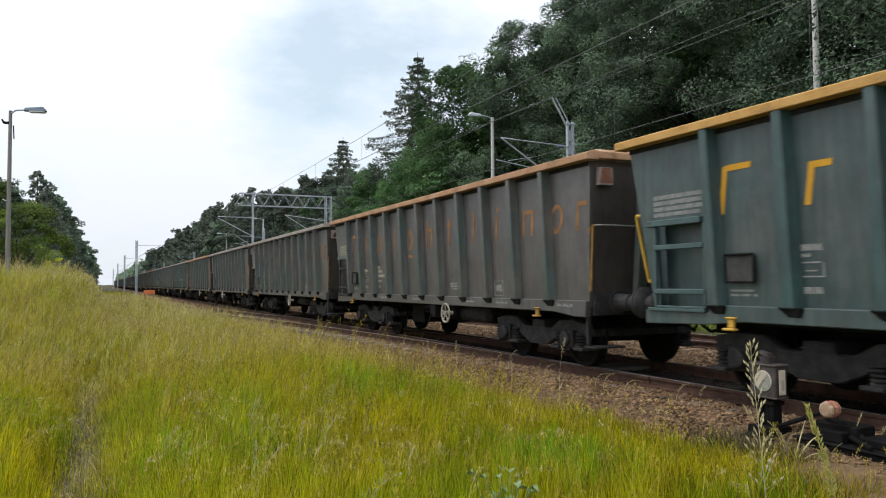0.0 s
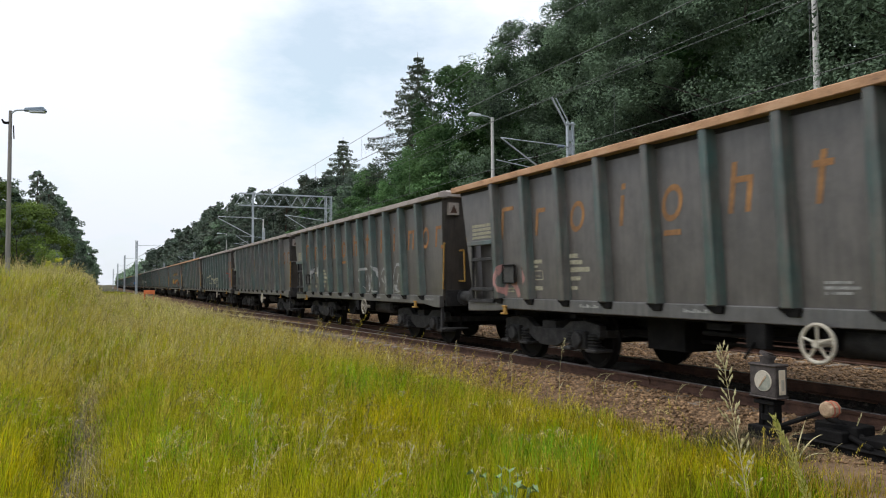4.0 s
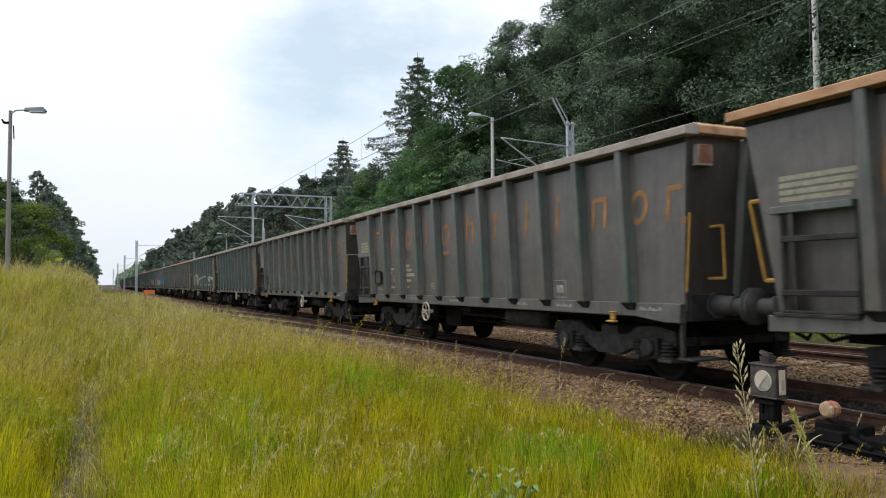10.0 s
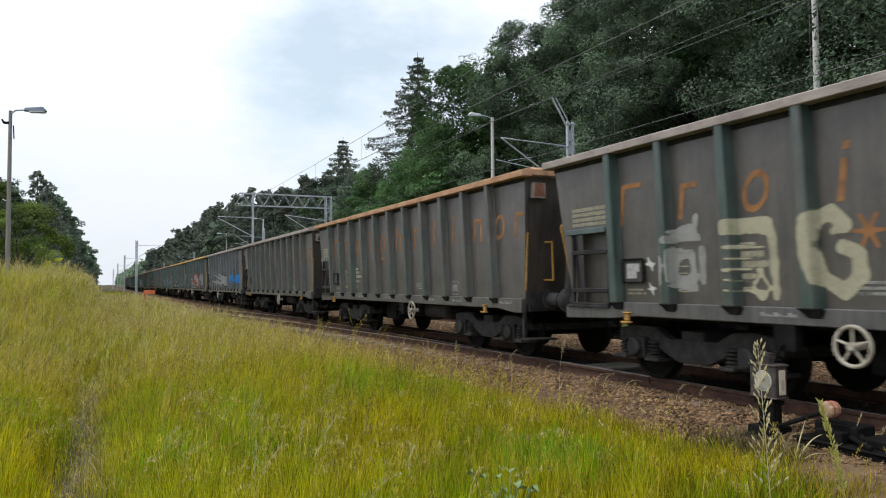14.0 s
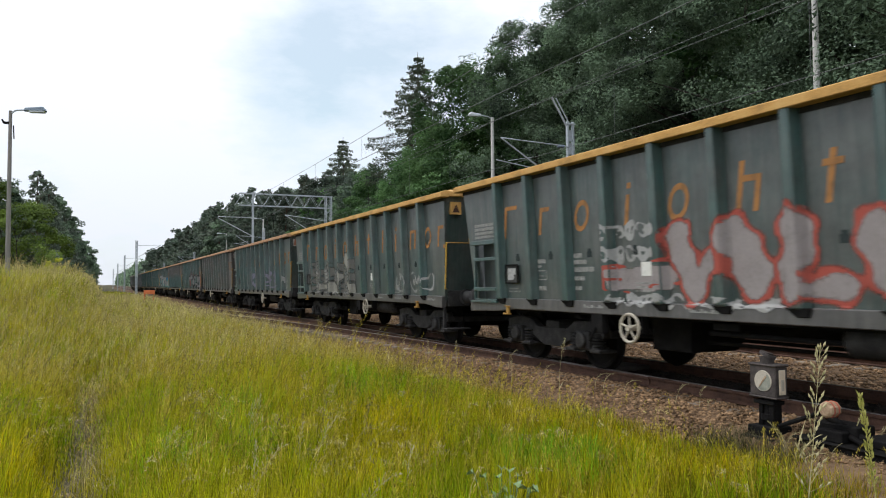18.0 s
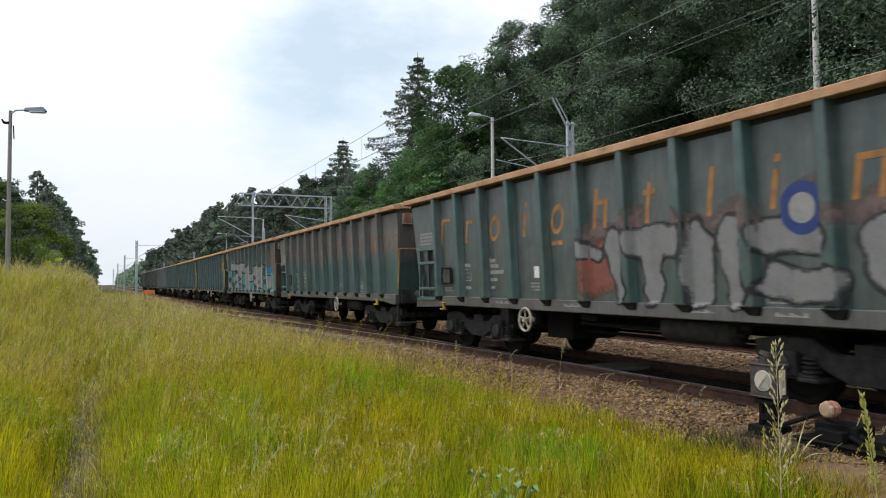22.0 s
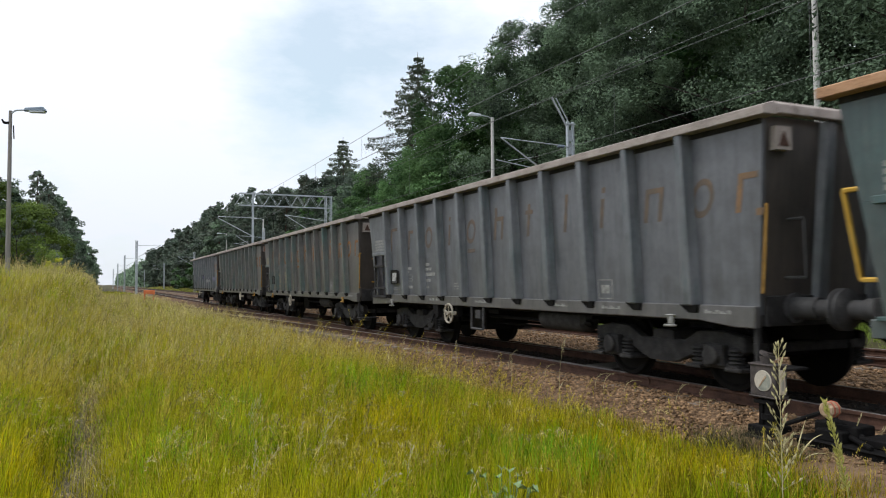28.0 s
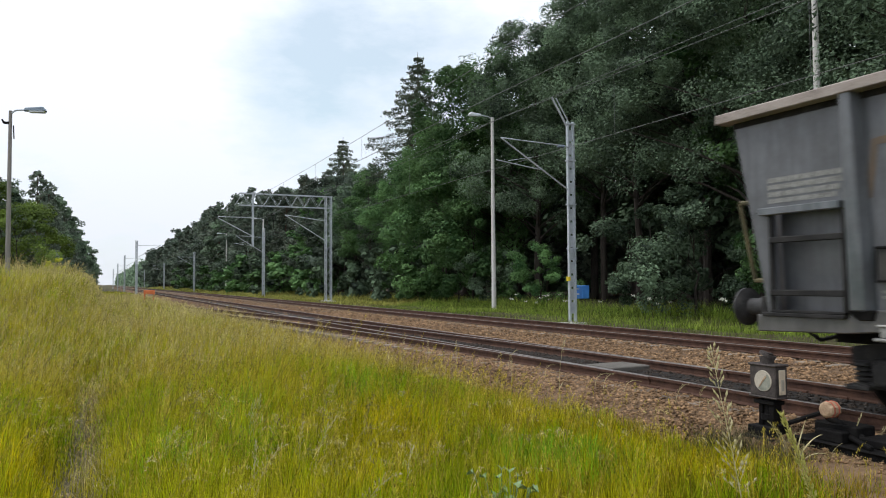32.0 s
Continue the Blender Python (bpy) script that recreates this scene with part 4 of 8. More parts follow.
M_HOLDER = material("dark_dusty_steel", [(0.022, 0.022, 0.021), (0.045, 0.044, 0.041), (0.07, 0.068, 0.062)], 8, 0.75, bump=0.2)
M_PAPER = material("dirty_paper", [(0.16, 0.16, 0.15), (0.34, 0.34, 0.33), (0.48, 0.48, 0.46)], 16, 0.9, bump=0.1)
M_HWHEEL = material("hand_wheel_white", [(0.17, 0.145, 0.11), (0.37, 0.335, 0.27), (0.50, 0.465, 0.395)], 9, 0.6, bump=0.1, random_value=0.22)
CACHE = {}


def made(key, build):
    if key not in CACHE:
        CACHE[key] = build()
    return CACHE[key]


def side_x(z):
    """Outer face of the side sheet, leaning out towards the top."""
    return -1.36 - 0.09 * (z - Z0) / (Z1 - Z0)


def end_y(z, lead=False):
    """Half length of the body, longer at the top; the leading end stands steeper."""
    u = (z - Z0) / (Z1 - Z0)
    return 6.36 + 0.18 * u if lead else 6.23 + 0.36 * u


def slab(s, sgn, y_lo, y_hi, za, zb, t=0.05, deep=0.0):
    """A piece of the side between two heights; the ends may be numbers or the leaning body end."""
    p = []
    for z in (za, zb):
        xo = side_x(z) + deep
        ya = -end_y(z, True) if y_lo is None else y_lo
        yb = end_y(z) if y_hi is None else y_hi
        p += [(-sgn * xo, ya, z), (-sgn * (xo + t), ya, z), (-sgn * (xo + t), yb, z), (-sgn * xo, yb, z)]
    s.hexa(p)


def side_piece(mat, sgn, name):
    """Side sheet, and round the ladder recess in the trailing bay the upper sheet, the corner post and the back plate."""
    s = Shape()
    if name == "side_sheet":
        slab(s, sgn, None, 5.262, Z0, Z1)
    elif name == "corner_sheet":
        slab(s, sgn, 5.264, None, 2.11, Z1)
    elif name == "corner_post":
        slab(s, sgn, 6.12, None, Z0, 2.108)
    else:
        slab(s, sgn, 5.20, 6.16, Z0, 2.14, 0.03, 0.17)
    return s.mesh(name, mat)


def end_sheet(mat, sgn):
    p = []
    for z in (Z0, Z1):
        ye, w = end_y(z, sgn < 0), -side_x(z) - 0.055
        p += [(-w, sgn * ye, z), (w, sgn * ye, z), (w, sgn * (ye - 0.05), z), (-w, sgn * (ye - 0.05), z)]
    return Shape().hexa(p).mesh("end_sheet", mat)


def rib_mesh(mat):
    """Hat-shaped stiffener that tapers towards its foot, on the camera-side sheet, at y = 0."""
    p = []
    for z, w, d in ((SILL - 0.012, 0.125, 0.13), (Z1, 0.092, 0.15)):
        xo = side_x(z)
        p += [(xo + 0.01, -w, z), (xo + 0.01, w, z), (xo - d, w * 0.62, z), (xo - d, -w * 0.62, z)]
    s = Shape().hexa(p)
    return s.mesh("rib", mat, 0.014)


def end_rib_mesh(mat, lead):
    p = []
    for z, w, d in ((Z0 + 0.05, 0.13, 0.07), (Z1, 0.11, 0.10)):
        y = end_y(z, lead)
        p += [(-w, y - 0.01, z), (w, y - 0.01, z), (w * 0.6, y + d, z), (-w * 0.6, y + d, z)]
    return Shape().hexa(p).mesh("end_rib", mat, 0.012)


def sill_mesh(mat):
    """Lower side member: shallow in the middle, deeper towards both ends."""
    out = [(-6.34, 0.84), (-6.05, 0.84), (-5.5, 0.90), (4.7, 0.90), (5.25, 0.85), (6.34, 0.82), (6.34, 1.0), (5.23, 1.0), (5.23, SILL), (-6.36, SILL)]
    return Shape().prism(out, "x", -1.43, -1.32).mesh("sill", mat, 0.01)


def rim_side_mesh(mat):
    out = [(-1.615, 3.145), (-1.40, 3.145), (-1.40, 3.275), (-1.48, 3.29), (-1.615, 3.25)]
    return Shape().prism(out, "y", -HALF, HALF).mesh("top_rim", mat, 0.008)


def rim_end_mesh(mat):
    out = [(HALF - 0.002, 3.168), (HALF - 0.13, 3.168), (HALF - 0.13, 3.30), (HALF - 0.07, 3.312), (HALF - 0.002, 3.27)]
    return Shape().prism(out, "x", -1.398, 1.398).mesh("end_rim", mat, 0.008)


def wheelset_mesh():
    s = Shape()
    for sg in (-1, 1):
        prof = [(0.68, 0.09), (0.68, 0.40), (0.685, 0.49), (0.71, 0.49), (0.725, 0.463), (0.815, 0.455), (0.815, 0.40), (0.78, 0.37), (0.765, 0.17), (0.80, 0.14), (0.80, 0.09)]
        s.lathe([(sg * a, r) for a, r in prof], 28, "x")
    s.rod((-1.0, 0, 0), (1.0, 0, 0), 0.075, 12)
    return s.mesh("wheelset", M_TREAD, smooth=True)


def bogie_frame_mesh():
    s = Shape()
    for sg in (-1, 1):
        x = sg * 1.0
        out = [(-1.44, 0.52), (-1.44, 0.70), (-1.08, 0.76), (-0.68, 0.74), (-0.42, 0.60), (0.42, 0.60), (0.68, 0.74), (1.08, 0.76), (1.44, 0.70), (1.44, 0.52),
               (1.34, 0.46), (0.8, 0.56), (0.5, 0.40), (0.24, 0.30), (-0.24, 0.30), (-0.5, 0.40), (-0.8, 0.56), (-1.34, 0.46)]
        s.prism(out, "x", x - 0.07, x + 0.07)
        for y in (-AXLE, AXLE):
            s.box(x - 0.17, x + 0.17, y - 0.46, y - 0.20, 0.28, 0.33).box(x - 0.17, x + 0.17, y + 0.20, y + 0.46, 0.28, 0.33)
    s.box(-1.05, 1.05, -0.2, 0.2, 0.42, 0.72)
    s.box(-0.3, 0.3, -0.3, 0.3, 0.7, 0.88)
    s.box(-0.95, 0.95, -1.46, -1.36, 0.5, 0.62).box(-0.95, 0.95, 1.36, 1.46, 0.5, 0.62)
    return s.mesh("bogie", M_GREYGEAR, 0.012)


def spring_mesh():
    """Coil spring: one continuous turned body with deep grooves."""
    prof = [(0.30, 0.06)]
    for k in range(5):
        z = 0.32 + k * 0.048
        prof += [(z, 0.06), (z + 0.012, 0.104), (z + 0.03, 0.104)]
    prof.append((0.57, 0.06))
    return Shape().lathe(prof, 10, "z").mesh("coil_spring", M_GREYGEAR)


def axlebox_mesh():
    s = Shape().box(-0.15, 0.12, -0.17, 0.17, 0.33, 0.60)
    s.lathe([(-0.15, 0.13), (-0.2, 0.125), (-0.215, 0.1), (-0.215, 0.001)], 18, "x", (0, 0, 0.46))
    s.box(-0.1, 0.1, -0.36, 0.36, 0.30, 0.37)
    return s.mesh("axle_box", M_GREYGEAR, 0.012)


def brake_shoe_mesh():
    return Shape().box(-0.05, 0.05, -0.05, 0.05, 0.30, 0.60).box(-0.03, 0.03, -0.12, 0.12, 0.5, 0.56).mesh("brake_shoe", M_BLACK, 0.01)


def buffer_mesh():
    s = Shape().lathe([(0, 0.001), (0, 0.17), (0.03, 0.17), (0.03, 0.128), (0.34, 0.122), (0.34, 0.10), (0.52, 0.10)], 18, "y")
    return s.mesh("buffer", M_BUFFER, smooth=True)


def buffer_head_mesh():
    return Shape().lathe([(0.5, 0.09), (0.56, 0.19), (0.575, 0.225), (0.60, 0.225), (0.615, 0.18), (0.62, 0.001)], 22, "y").mesh("buffer_head", M_BUFFER, smooth=True)


def handwheel_mesh(mat):
    s = Shape().ring((0, 0, 0), 0.19, 0.02, "x", 26, 8)
    for k in range(5):
        a = k * math.tau / 5 + 0.3
        s.rod((0, 0, 0), (0, 0.19 * math.cos(a), 0.19 * math.sin(a)), 0.014, 6)
    s.rod((-0.04, 0, 0), (0.3, 0, 0), 0.04, 10)
    return s.mesh("hand_wheel", mat, smooth=True)


def bars(rows, x_off, mat, name):
    """Flat painted bars on the side sheet: rows of (y0, y1, z0, z1)."""
    s = Shape()
    for y0, y1, z0, z1 in rows:
        p = []
        for z in (z0, z1):
            xo = side_x(z) - x_off
            p += [(xo, y0, z), (xo + 0.006, y0, z), (xo + 0.006, y1, z), (xo, y1, z)]
        s.hexa(p)
    return s.mesh(name, mat)


def stencil(y, z, w, h, n, seed, mat, name="stencil_block"):
    """A block of unreadable stencilled lines as bars."""
    g = random.Random(seed)
    rows = []
    for k in range(n):
        zz = z - k * h / n
        a = y
        end = y - w * g.uniform(0.7, 1.0)
        while a > end:
            b = max(end, a - g.choice((0.02, 0.026, 0.032, 0.05)))
            if a - b > 0.01 and g.random() < 0.93:
                rows.append((b, a, zz - 0.56 * h / n * g.uniform(0.92, 1.05), zz))
            a = b - 0.007
    return bars(rows, 0.004, mat, name)


def stencil_lines(y, rows, seed, mat, frame_bars=(), name="stencil_block"):
    """Unreadable stencilled lines, each (top, width, height), as rows of bars."""
    g = random.Random(seed)
    out = list(frame_bars)
    for z, w, h in rows:
        a = y
        while a > y - w:
            b = a - g.choice((0.024, 0.03, 0.036))
            out.append((b, a, z - h * g.uniform(0.9, 1.0), z))
            if g.random() < 0.5:
                a = b - 0.008
            else:
                out.append((b - 0.012, b, z - h * 0.55, z - h * 0.4))
                a = b - 0.012
    return bars(out, 0.004, mat, name)


def slanted(y, z0, z1, w, lean=0.17, t=0.004):
    """One leaning painted stroke on the side sheet."""
    p = []
    for z in (z0, z1):
        xo = side_x(z) - t
        c = y - lean * (z - z0)
        p += [(xo, c - w / 2, z), (xo + 0.004, c - w / 2, z), (xo + 0.004, c + w / 2, z), (xo, c + w / 2, z)]
    return p


def emblem_mesh(kind, mat):
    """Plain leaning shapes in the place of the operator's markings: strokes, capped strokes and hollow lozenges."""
    s = Shape()
    w = 0.075
    lo, mid, hi = 2.14, 2.58, 2.72
    if kind == "flag":
        s.hexa(slanted(0.14, lo, hi - 0.03, w)).hexa(slanted(-0.14, hi - 0.09, hi - 0.02, 0.36, t=0.006))
    elif kind == "hook":
        s.hexa(slanted(0.09, lo, mid, w)).hexa(slanted(-0.09, mid - 0.07, mid, 0.24, t=0.006))
    elif kind == "dotted":
        s.hexa(slanted(0.0, lo, mid - 0.02, w)).hexa(slanted(-0.09, hi - 0.08, hi, w))
    elif kind == "tall":
        s.hexa(slanted(0.03, lo, hi, w))
    elif kind == "capped":
        s.hexa(slanted(0.03, lo, hi - 0.04, w)).hexa(slanted(-0.04, mid - 0.07, mid, 0.24, t=0.006))
    elif kind == "gate":
        s.hexa(slanted(0.15, lo, mid, w)).hexa(slanted(-0.12, lo, mid, w)).hexa(slanted(-0.06, mid - 0.07, mid, 0.30, t=0.006))
    elif kind == "tallgate":
        s.hexa(slanted(0.15, lo, hi, w)).hexa(slanted(-0.10, lo, mid - 0.04, w)).hexa(slanted(-0.05, mid - 0.1, mid - 0.03, 0.28, t=0.006))
    elif kind == "point":
        s.hexa(slanted(0.0, lo - 0.05, lo + 0.03, 0.09))
    else:
        n = 24
        pts = []
        c = 0.5 * (lo + mid)
        for k in range(n):
            a = k * math.tau / n
            for r in (1.0, 0.66):
                zz = c + 0.235 * r * math.sin(a)
                pts.append((side_x(zz) - 0.004, 0.185 * r * math.cos(a) - 0.2 * (zz - c), zz))
        s.add(pts, [(2 * k, 2 * k + 1, (2 * k + 3) % (2 * n), (2 * k + 2) % (2 * n)) for k in range(n)])
        if kind == "ringbar":
            s.hexa(slanted(0.03, 1.95, 2.02, 0.30, t=0.006))
    return s.mesh("emblem_stroke", mat)


# one emblem per bay, counted from the trailing end
EMBLEMS = [(4.86, "flag"), (3.74, "hook"), (2.64, "ring"), (1.61, "dotted"), (0.57, "ringbar"), (-0.53, "tallgate"), (-1.57, "capped"), (-2.68, "tall"),
           (-3.58, "dotted"), (-4.70, "gate"), (-5.59, "ring"), (-6.22, "hook"), (-6.43, "point")]

#        paint, rim, end rim, hand wheel, strength of emblems
WAGONS = {1: "TYYA", 2: "BOOA", 3: "BPPA", 4: "BPPB", 5: "BOOA", 6: "EPPA", 7: "BPPA", 8: "EPPA", 9: "BOOB", 10: "BOOA", 11: "BPOB", 12: "BPOA", 13: "EPOA",
          14: "EPOB", 15: "BOOA", 16: "BPPA", 17: "GPPB", 18: "DYYB", 19: "DYYA", 20: "DOOA", 21: "BOOB", 22: "DOOB", 23: "HOOA", 24: "EOOA", 25: "TYYA",
          26: "TYYA", 27: "TOOA", 28: "GPPB", 29: "BPPB", 30: "BPOA", 31: "GPPB"}
# how far along each worn side, from the trailing end, the emblems have all but gone
FADED = {3: 1.0, 7: 1.0, 24: -3.2, 28: -5.9, 31: -4.0}
LABELS = {"T": "clean dark teal open freight wagon", "D": "dusty dark teal open freight wagon",
          "B": "brown dust-caked open freight wagon", "E": "brown-grey freight wagon with dark teal ribs", "G": "dusty grey open freight wagon", "H": "teal freight wagon dusted brown on top"}
WHEELSETS = {}


def wagon(k):
    cls, rim, erim, hand = WAGONS[k]
    th = empty("freight_wagon")
    tag = LABELS[cls] + {"Y": " with a yellow top rim", "O": " with a faded orange rim", "P": " with a pale rim"}[rim]
    tagged(th, tag, "freight wagon", "wagons of the train")
    body, ribm = PAINTS[cls], RIB_PAINTS[cls]
    for sg in (-1, 1):
        for nm in ("side_sheet", "corner_sheet", "corner_post", "ladder_recess"):
            part(nm, made((nm, cls, sg), lambda: side_piece(body, sg, nm)), th)
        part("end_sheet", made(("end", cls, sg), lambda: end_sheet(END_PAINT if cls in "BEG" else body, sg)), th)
        o = part("top_rim", made(("rim", rim), lambda: rim_side_mesh(RIMS[rim])), th, {"Y": "yellow painted rim", "O": "faded orange rim", "P": "pale dusty rim"}[rim])
        if sg > 0:
            o.rotation_euler = (0, 0, math.pi)
        # added strip that paints the rim's shadow line onto the side
        o = part("rim_seam", made("seam", lambda: Shape().box(-1.463, -1.40, -6.52, 6.58, 3.085, 3.15).mesh("rim_seam", M_RIMSHADE)), th, "dark strip painted for the shade under the rim")
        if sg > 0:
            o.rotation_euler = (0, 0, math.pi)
        o = part("end_rim", made(("erim", erim), lambda: rim_end_mesh(RIMS[erim])), th)
        if sg < 0:
            o.rotation_euler = (0, 0, math.pi)
        o = part("sill", made(("sill", cls == "T"), lambda: sill_mesh(body if cls == "T" else M_SILL)), th)
        if sg > 0:
            o.rotation_euler = (0, 0, math.pi)
        for y in RIBS:
            o = part("rib", made(("rib", cls), lambda: rib_mesh(ribm)), th, at=(0, y, 0))
            if sg > 0:
                o.rotation_euler = (0, 0, math.pi)
        if sg < 0:
            for y in RIBS:
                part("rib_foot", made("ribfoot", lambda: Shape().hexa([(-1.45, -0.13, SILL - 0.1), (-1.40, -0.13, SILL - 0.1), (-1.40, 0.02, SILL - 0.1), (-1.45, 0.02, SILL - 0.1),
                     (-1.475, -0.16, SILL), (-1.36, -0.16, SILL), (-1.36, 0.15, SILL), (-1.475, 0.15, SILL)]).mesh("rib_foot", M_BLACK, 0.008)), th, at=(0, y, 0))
        for x in (-0.45, 0.45):
            o = part("end_rib", made(("erib", cls, sg), lambda: end_rib_mesh(ribm, sg < 0)), th, at=(x, 0, 0))
            if sg < 0:
                o.rotation_euler = (0, 0, math.pi)
                o.location = (-x, 0, 0)
        part("headstock", made(("headstock", sg), lambda: Shape().box(-1.3, 1.3, sg * 6.40, sg * 6.25, 0.86, 1.2).mesh("headstock", M_GREYGEAR, 0.01)), th)
        for x in (-0.875, 0.875):
            b = part("buffer", made("buffer", buffer_mesh), th, at=(x, sg * 6.40, 1.06))
            if sg < 0:
                b.rotation_euler = (0, 0, math.pi)
            part("buffer_head", made("buffer_head", buffer_head_mesh), b)
        part("coupling", made(("coupling", sg), lambda: Shape().path([(0, sg * 6.4, 1.05), (0, sg * 6.75, 1.0), (0, sg * 6.98, 0.98)], 0.05, 8)
                              .path([(0.25, sg * 6.4, 0.95), (0.27, sg * 6.6, 0.7), (0.2, sg * 6.85, 0.62), (0.12, sg * 7.0, 0.75)], 0.025, 6)
                              .mesh("coupling", M_BLACK)), th)
    part("floor", made("floor", lambda: Shape().box(-1.15, 1.15, -6.2, 6.2, 1.0, 1.1).mesh("floor", M_INNER)), th)
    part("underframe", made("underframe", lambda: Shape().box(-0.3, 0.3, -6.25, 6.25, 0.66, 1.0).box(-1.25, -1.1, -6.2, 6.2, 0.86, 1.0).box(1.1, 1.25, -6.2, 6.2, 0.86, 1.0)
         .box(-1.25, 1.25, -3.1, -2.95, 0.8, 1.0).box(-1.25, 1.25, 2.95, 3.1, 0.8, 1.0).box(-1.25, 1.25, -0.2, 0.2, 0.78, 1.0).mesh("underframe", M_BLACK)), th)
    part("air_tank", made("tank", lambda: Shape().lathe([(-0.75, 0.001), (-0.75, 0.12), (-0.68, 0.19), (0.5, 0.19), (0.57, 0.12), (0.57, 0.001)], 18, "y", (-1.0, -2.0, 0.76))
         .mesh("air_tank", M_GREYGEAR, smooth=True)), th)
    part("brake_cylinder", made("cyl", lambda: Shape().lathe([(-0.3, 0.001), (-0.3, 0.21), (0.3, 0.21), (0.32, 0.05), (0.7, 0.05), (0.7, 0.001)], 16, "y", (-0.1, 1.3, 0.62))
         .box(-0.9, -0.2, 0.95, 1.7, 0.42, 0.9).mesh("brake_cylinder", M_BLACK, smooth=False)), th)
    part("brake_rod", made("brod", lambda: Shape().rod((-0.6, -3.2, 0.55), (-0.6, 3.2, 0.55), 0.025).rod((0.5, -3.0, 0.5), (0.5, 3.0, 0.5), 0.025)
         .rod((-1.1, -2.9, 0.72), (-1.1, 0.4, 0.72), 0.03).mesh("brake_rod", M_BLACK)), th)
    WHEELSETS[k] = []
    for yb in BOGIES:
        bo = part("bogie", made("bogie", bogie_frame_mesh), th, "dusty grey cast two-axle bogie", at=(0, yb, 0))
        for y in (-AXLE, AXLE):
            w = part("wheelset", made("wheelset", wheelset_mesh), bo, at=(0, y, 0.455))
            WHEELSETS[k].append(w)
            for sx in (-1, 1):
                o = part("axle_box", made("axlebox", axlebox_mesh), bo, at=(sx * 1.0, y, 0))
                if sx > 0:
                    o.rotation_euler = (0, 0, math.pi)
                for dy in (-0.30, 0.30):
                    part("coil_spring", made("spring", spring_mesh), bo, at=(sx * 1.05, y + dy, 0))
            part("brake_shoe", made("shoe", brake_shoe_mesh), bo, at=(-0.76, y + (0.52 if y < 0 else -0.52), 0))
    # hand brake wheel and its box
    yw = -1.55 if hand == "A" else 1.46
    part("hand_wheel", made("hand_wheel", lambda: handwheel_mesh(M_HWHEEL)), th, "white painted spoked hand wheel", at=(-1.50, yw, 0.74))
    part("brake_lever", made("blever", lambda: Shape().box(-1.42, -1.3, -0.14, 0.14, 0.62, 0.95).rod((-1.44, 0.0, 0.7), (-1.46, 0.12, 0.5), 0.02).mesh("brake_lever", M_BLACK, 0.01)),
         th, at=(0, yw + 0.85, 0))
    part("wheel_bracket", made("wbr", lambda: Shape().box(-1.34, -1.2, -0.06, 0.06, 0.66, 0.95).mesh("wheel_bracket", M_BLACK, 0.01)), th, at=(0, yw, 0))
    if cls == "G":
        part("step_guard", made("guard", lambda: Shape().path([(-1.40, -0.86, 0.9), (-1.41, -0.86, 0.48), (-1.41, -1.34, 0.48), (-1.40, -1.34, 0.9)], 0.022, 6)
             .box(-1.40, -1.3, -1.2, -1.0, 0.68, 0.84).mesh("step_guard", M_BUFFER)), th, "grey steel step guard", at=(0, yw, 0))
    # rope hooks under the sill
    hookm = M_HANDLE if cls in "TH" else M_HOOK if cls in "DEBH" else M_TEXT
    for y in (4.86, -5.03):
        part("rope_hook", made(("hook", hookm.name), lambda: Shape().box(-1.46, -1.42, -0.045, 0.045, 0.83, 0.95).box(-1.50, -1.42, -0.085, 0.085, 0.80, 0.83)
             .box(-1.475, -1.42, -0.07, 0.07, 0.93, 0.955).mesh("rope_hook", hookm, 0.01)), th, "yellow rope hook" if cls in "TDEBH" else "", at=(0, y, 0))
    tailm = M_TAILBAR if cls == "G" else M_HANDLE if cls in "TD" else M_HOOK
    hoopm = M_BUFFER if cls == "G" else M_HANDLE if cls == "T" else M_HOOK
    railm = M_HANDLE if cls == "T" or rim == "Y" else M_HOOK
    ladm = ribm if cls in "TDH" else M_GREYGEAR
    # trailing end: rungs, stanchion and data panels
    part("ladder_header", made(("ladder", cls), lambda: Shape().box(-1.49, -1.40, 5.27, 6.24, 2.07, 2.15).mesh("ladder_header", ribm, 0.008)), th)
    for z in (1.24, 1.80):
        part("rung", made(("rung", ladm.name), lambda: Shape().box(-1.47, -1.40, 5.255, 6.13, -0.032, 0.032).mesh("rung", ladm, 0.008)), th, at=(0, 0, z))
    part("step", made(("step", ladm.name), lambda: Shape().box(-1.47, -1.3, 5.25, 6.25, 0.99, 1.03).mesh("step", ladm, 0.006)), th)
    holder = part("label_holder", made("holder", lambda: Shape().box(-1.43, -1.385, 4.54, 4.92, 1.36, 1.66).mesh("label_holder", M_HOLDER, 0.008)), th, "flat steel label holder")
    part("holder_frame", made("hframe", lambda: Shape().box(-1.455, -1.43, 4.52, 4.94, 1.655, 1.68).box(-1.45, -1.43, 4.52, 4.94, 1.345, 1.365)
         .box(-1.45, -1.43, 4.92, 4.94, 1.365, 1.655).box(-1.45, -1.43, 4.52, 4.535, 1.365, 1.655).mesh("holder_frame", M_BLACK, 0.005)), holder)
    part("recess_frame", made(("rframe", ladm.name), lambda: Shape().box(-1.455, -1.39, 5.235, 5.275, 1.03, 2.07).box(-1.455, -1.40, 6.10, 6.14, 1.03, 2.07).box(-1.455, -1.39, 5.235, 6.14, 1.03, 1.06)
         .mesh("recess_frame", ladm, 0.006)), th)
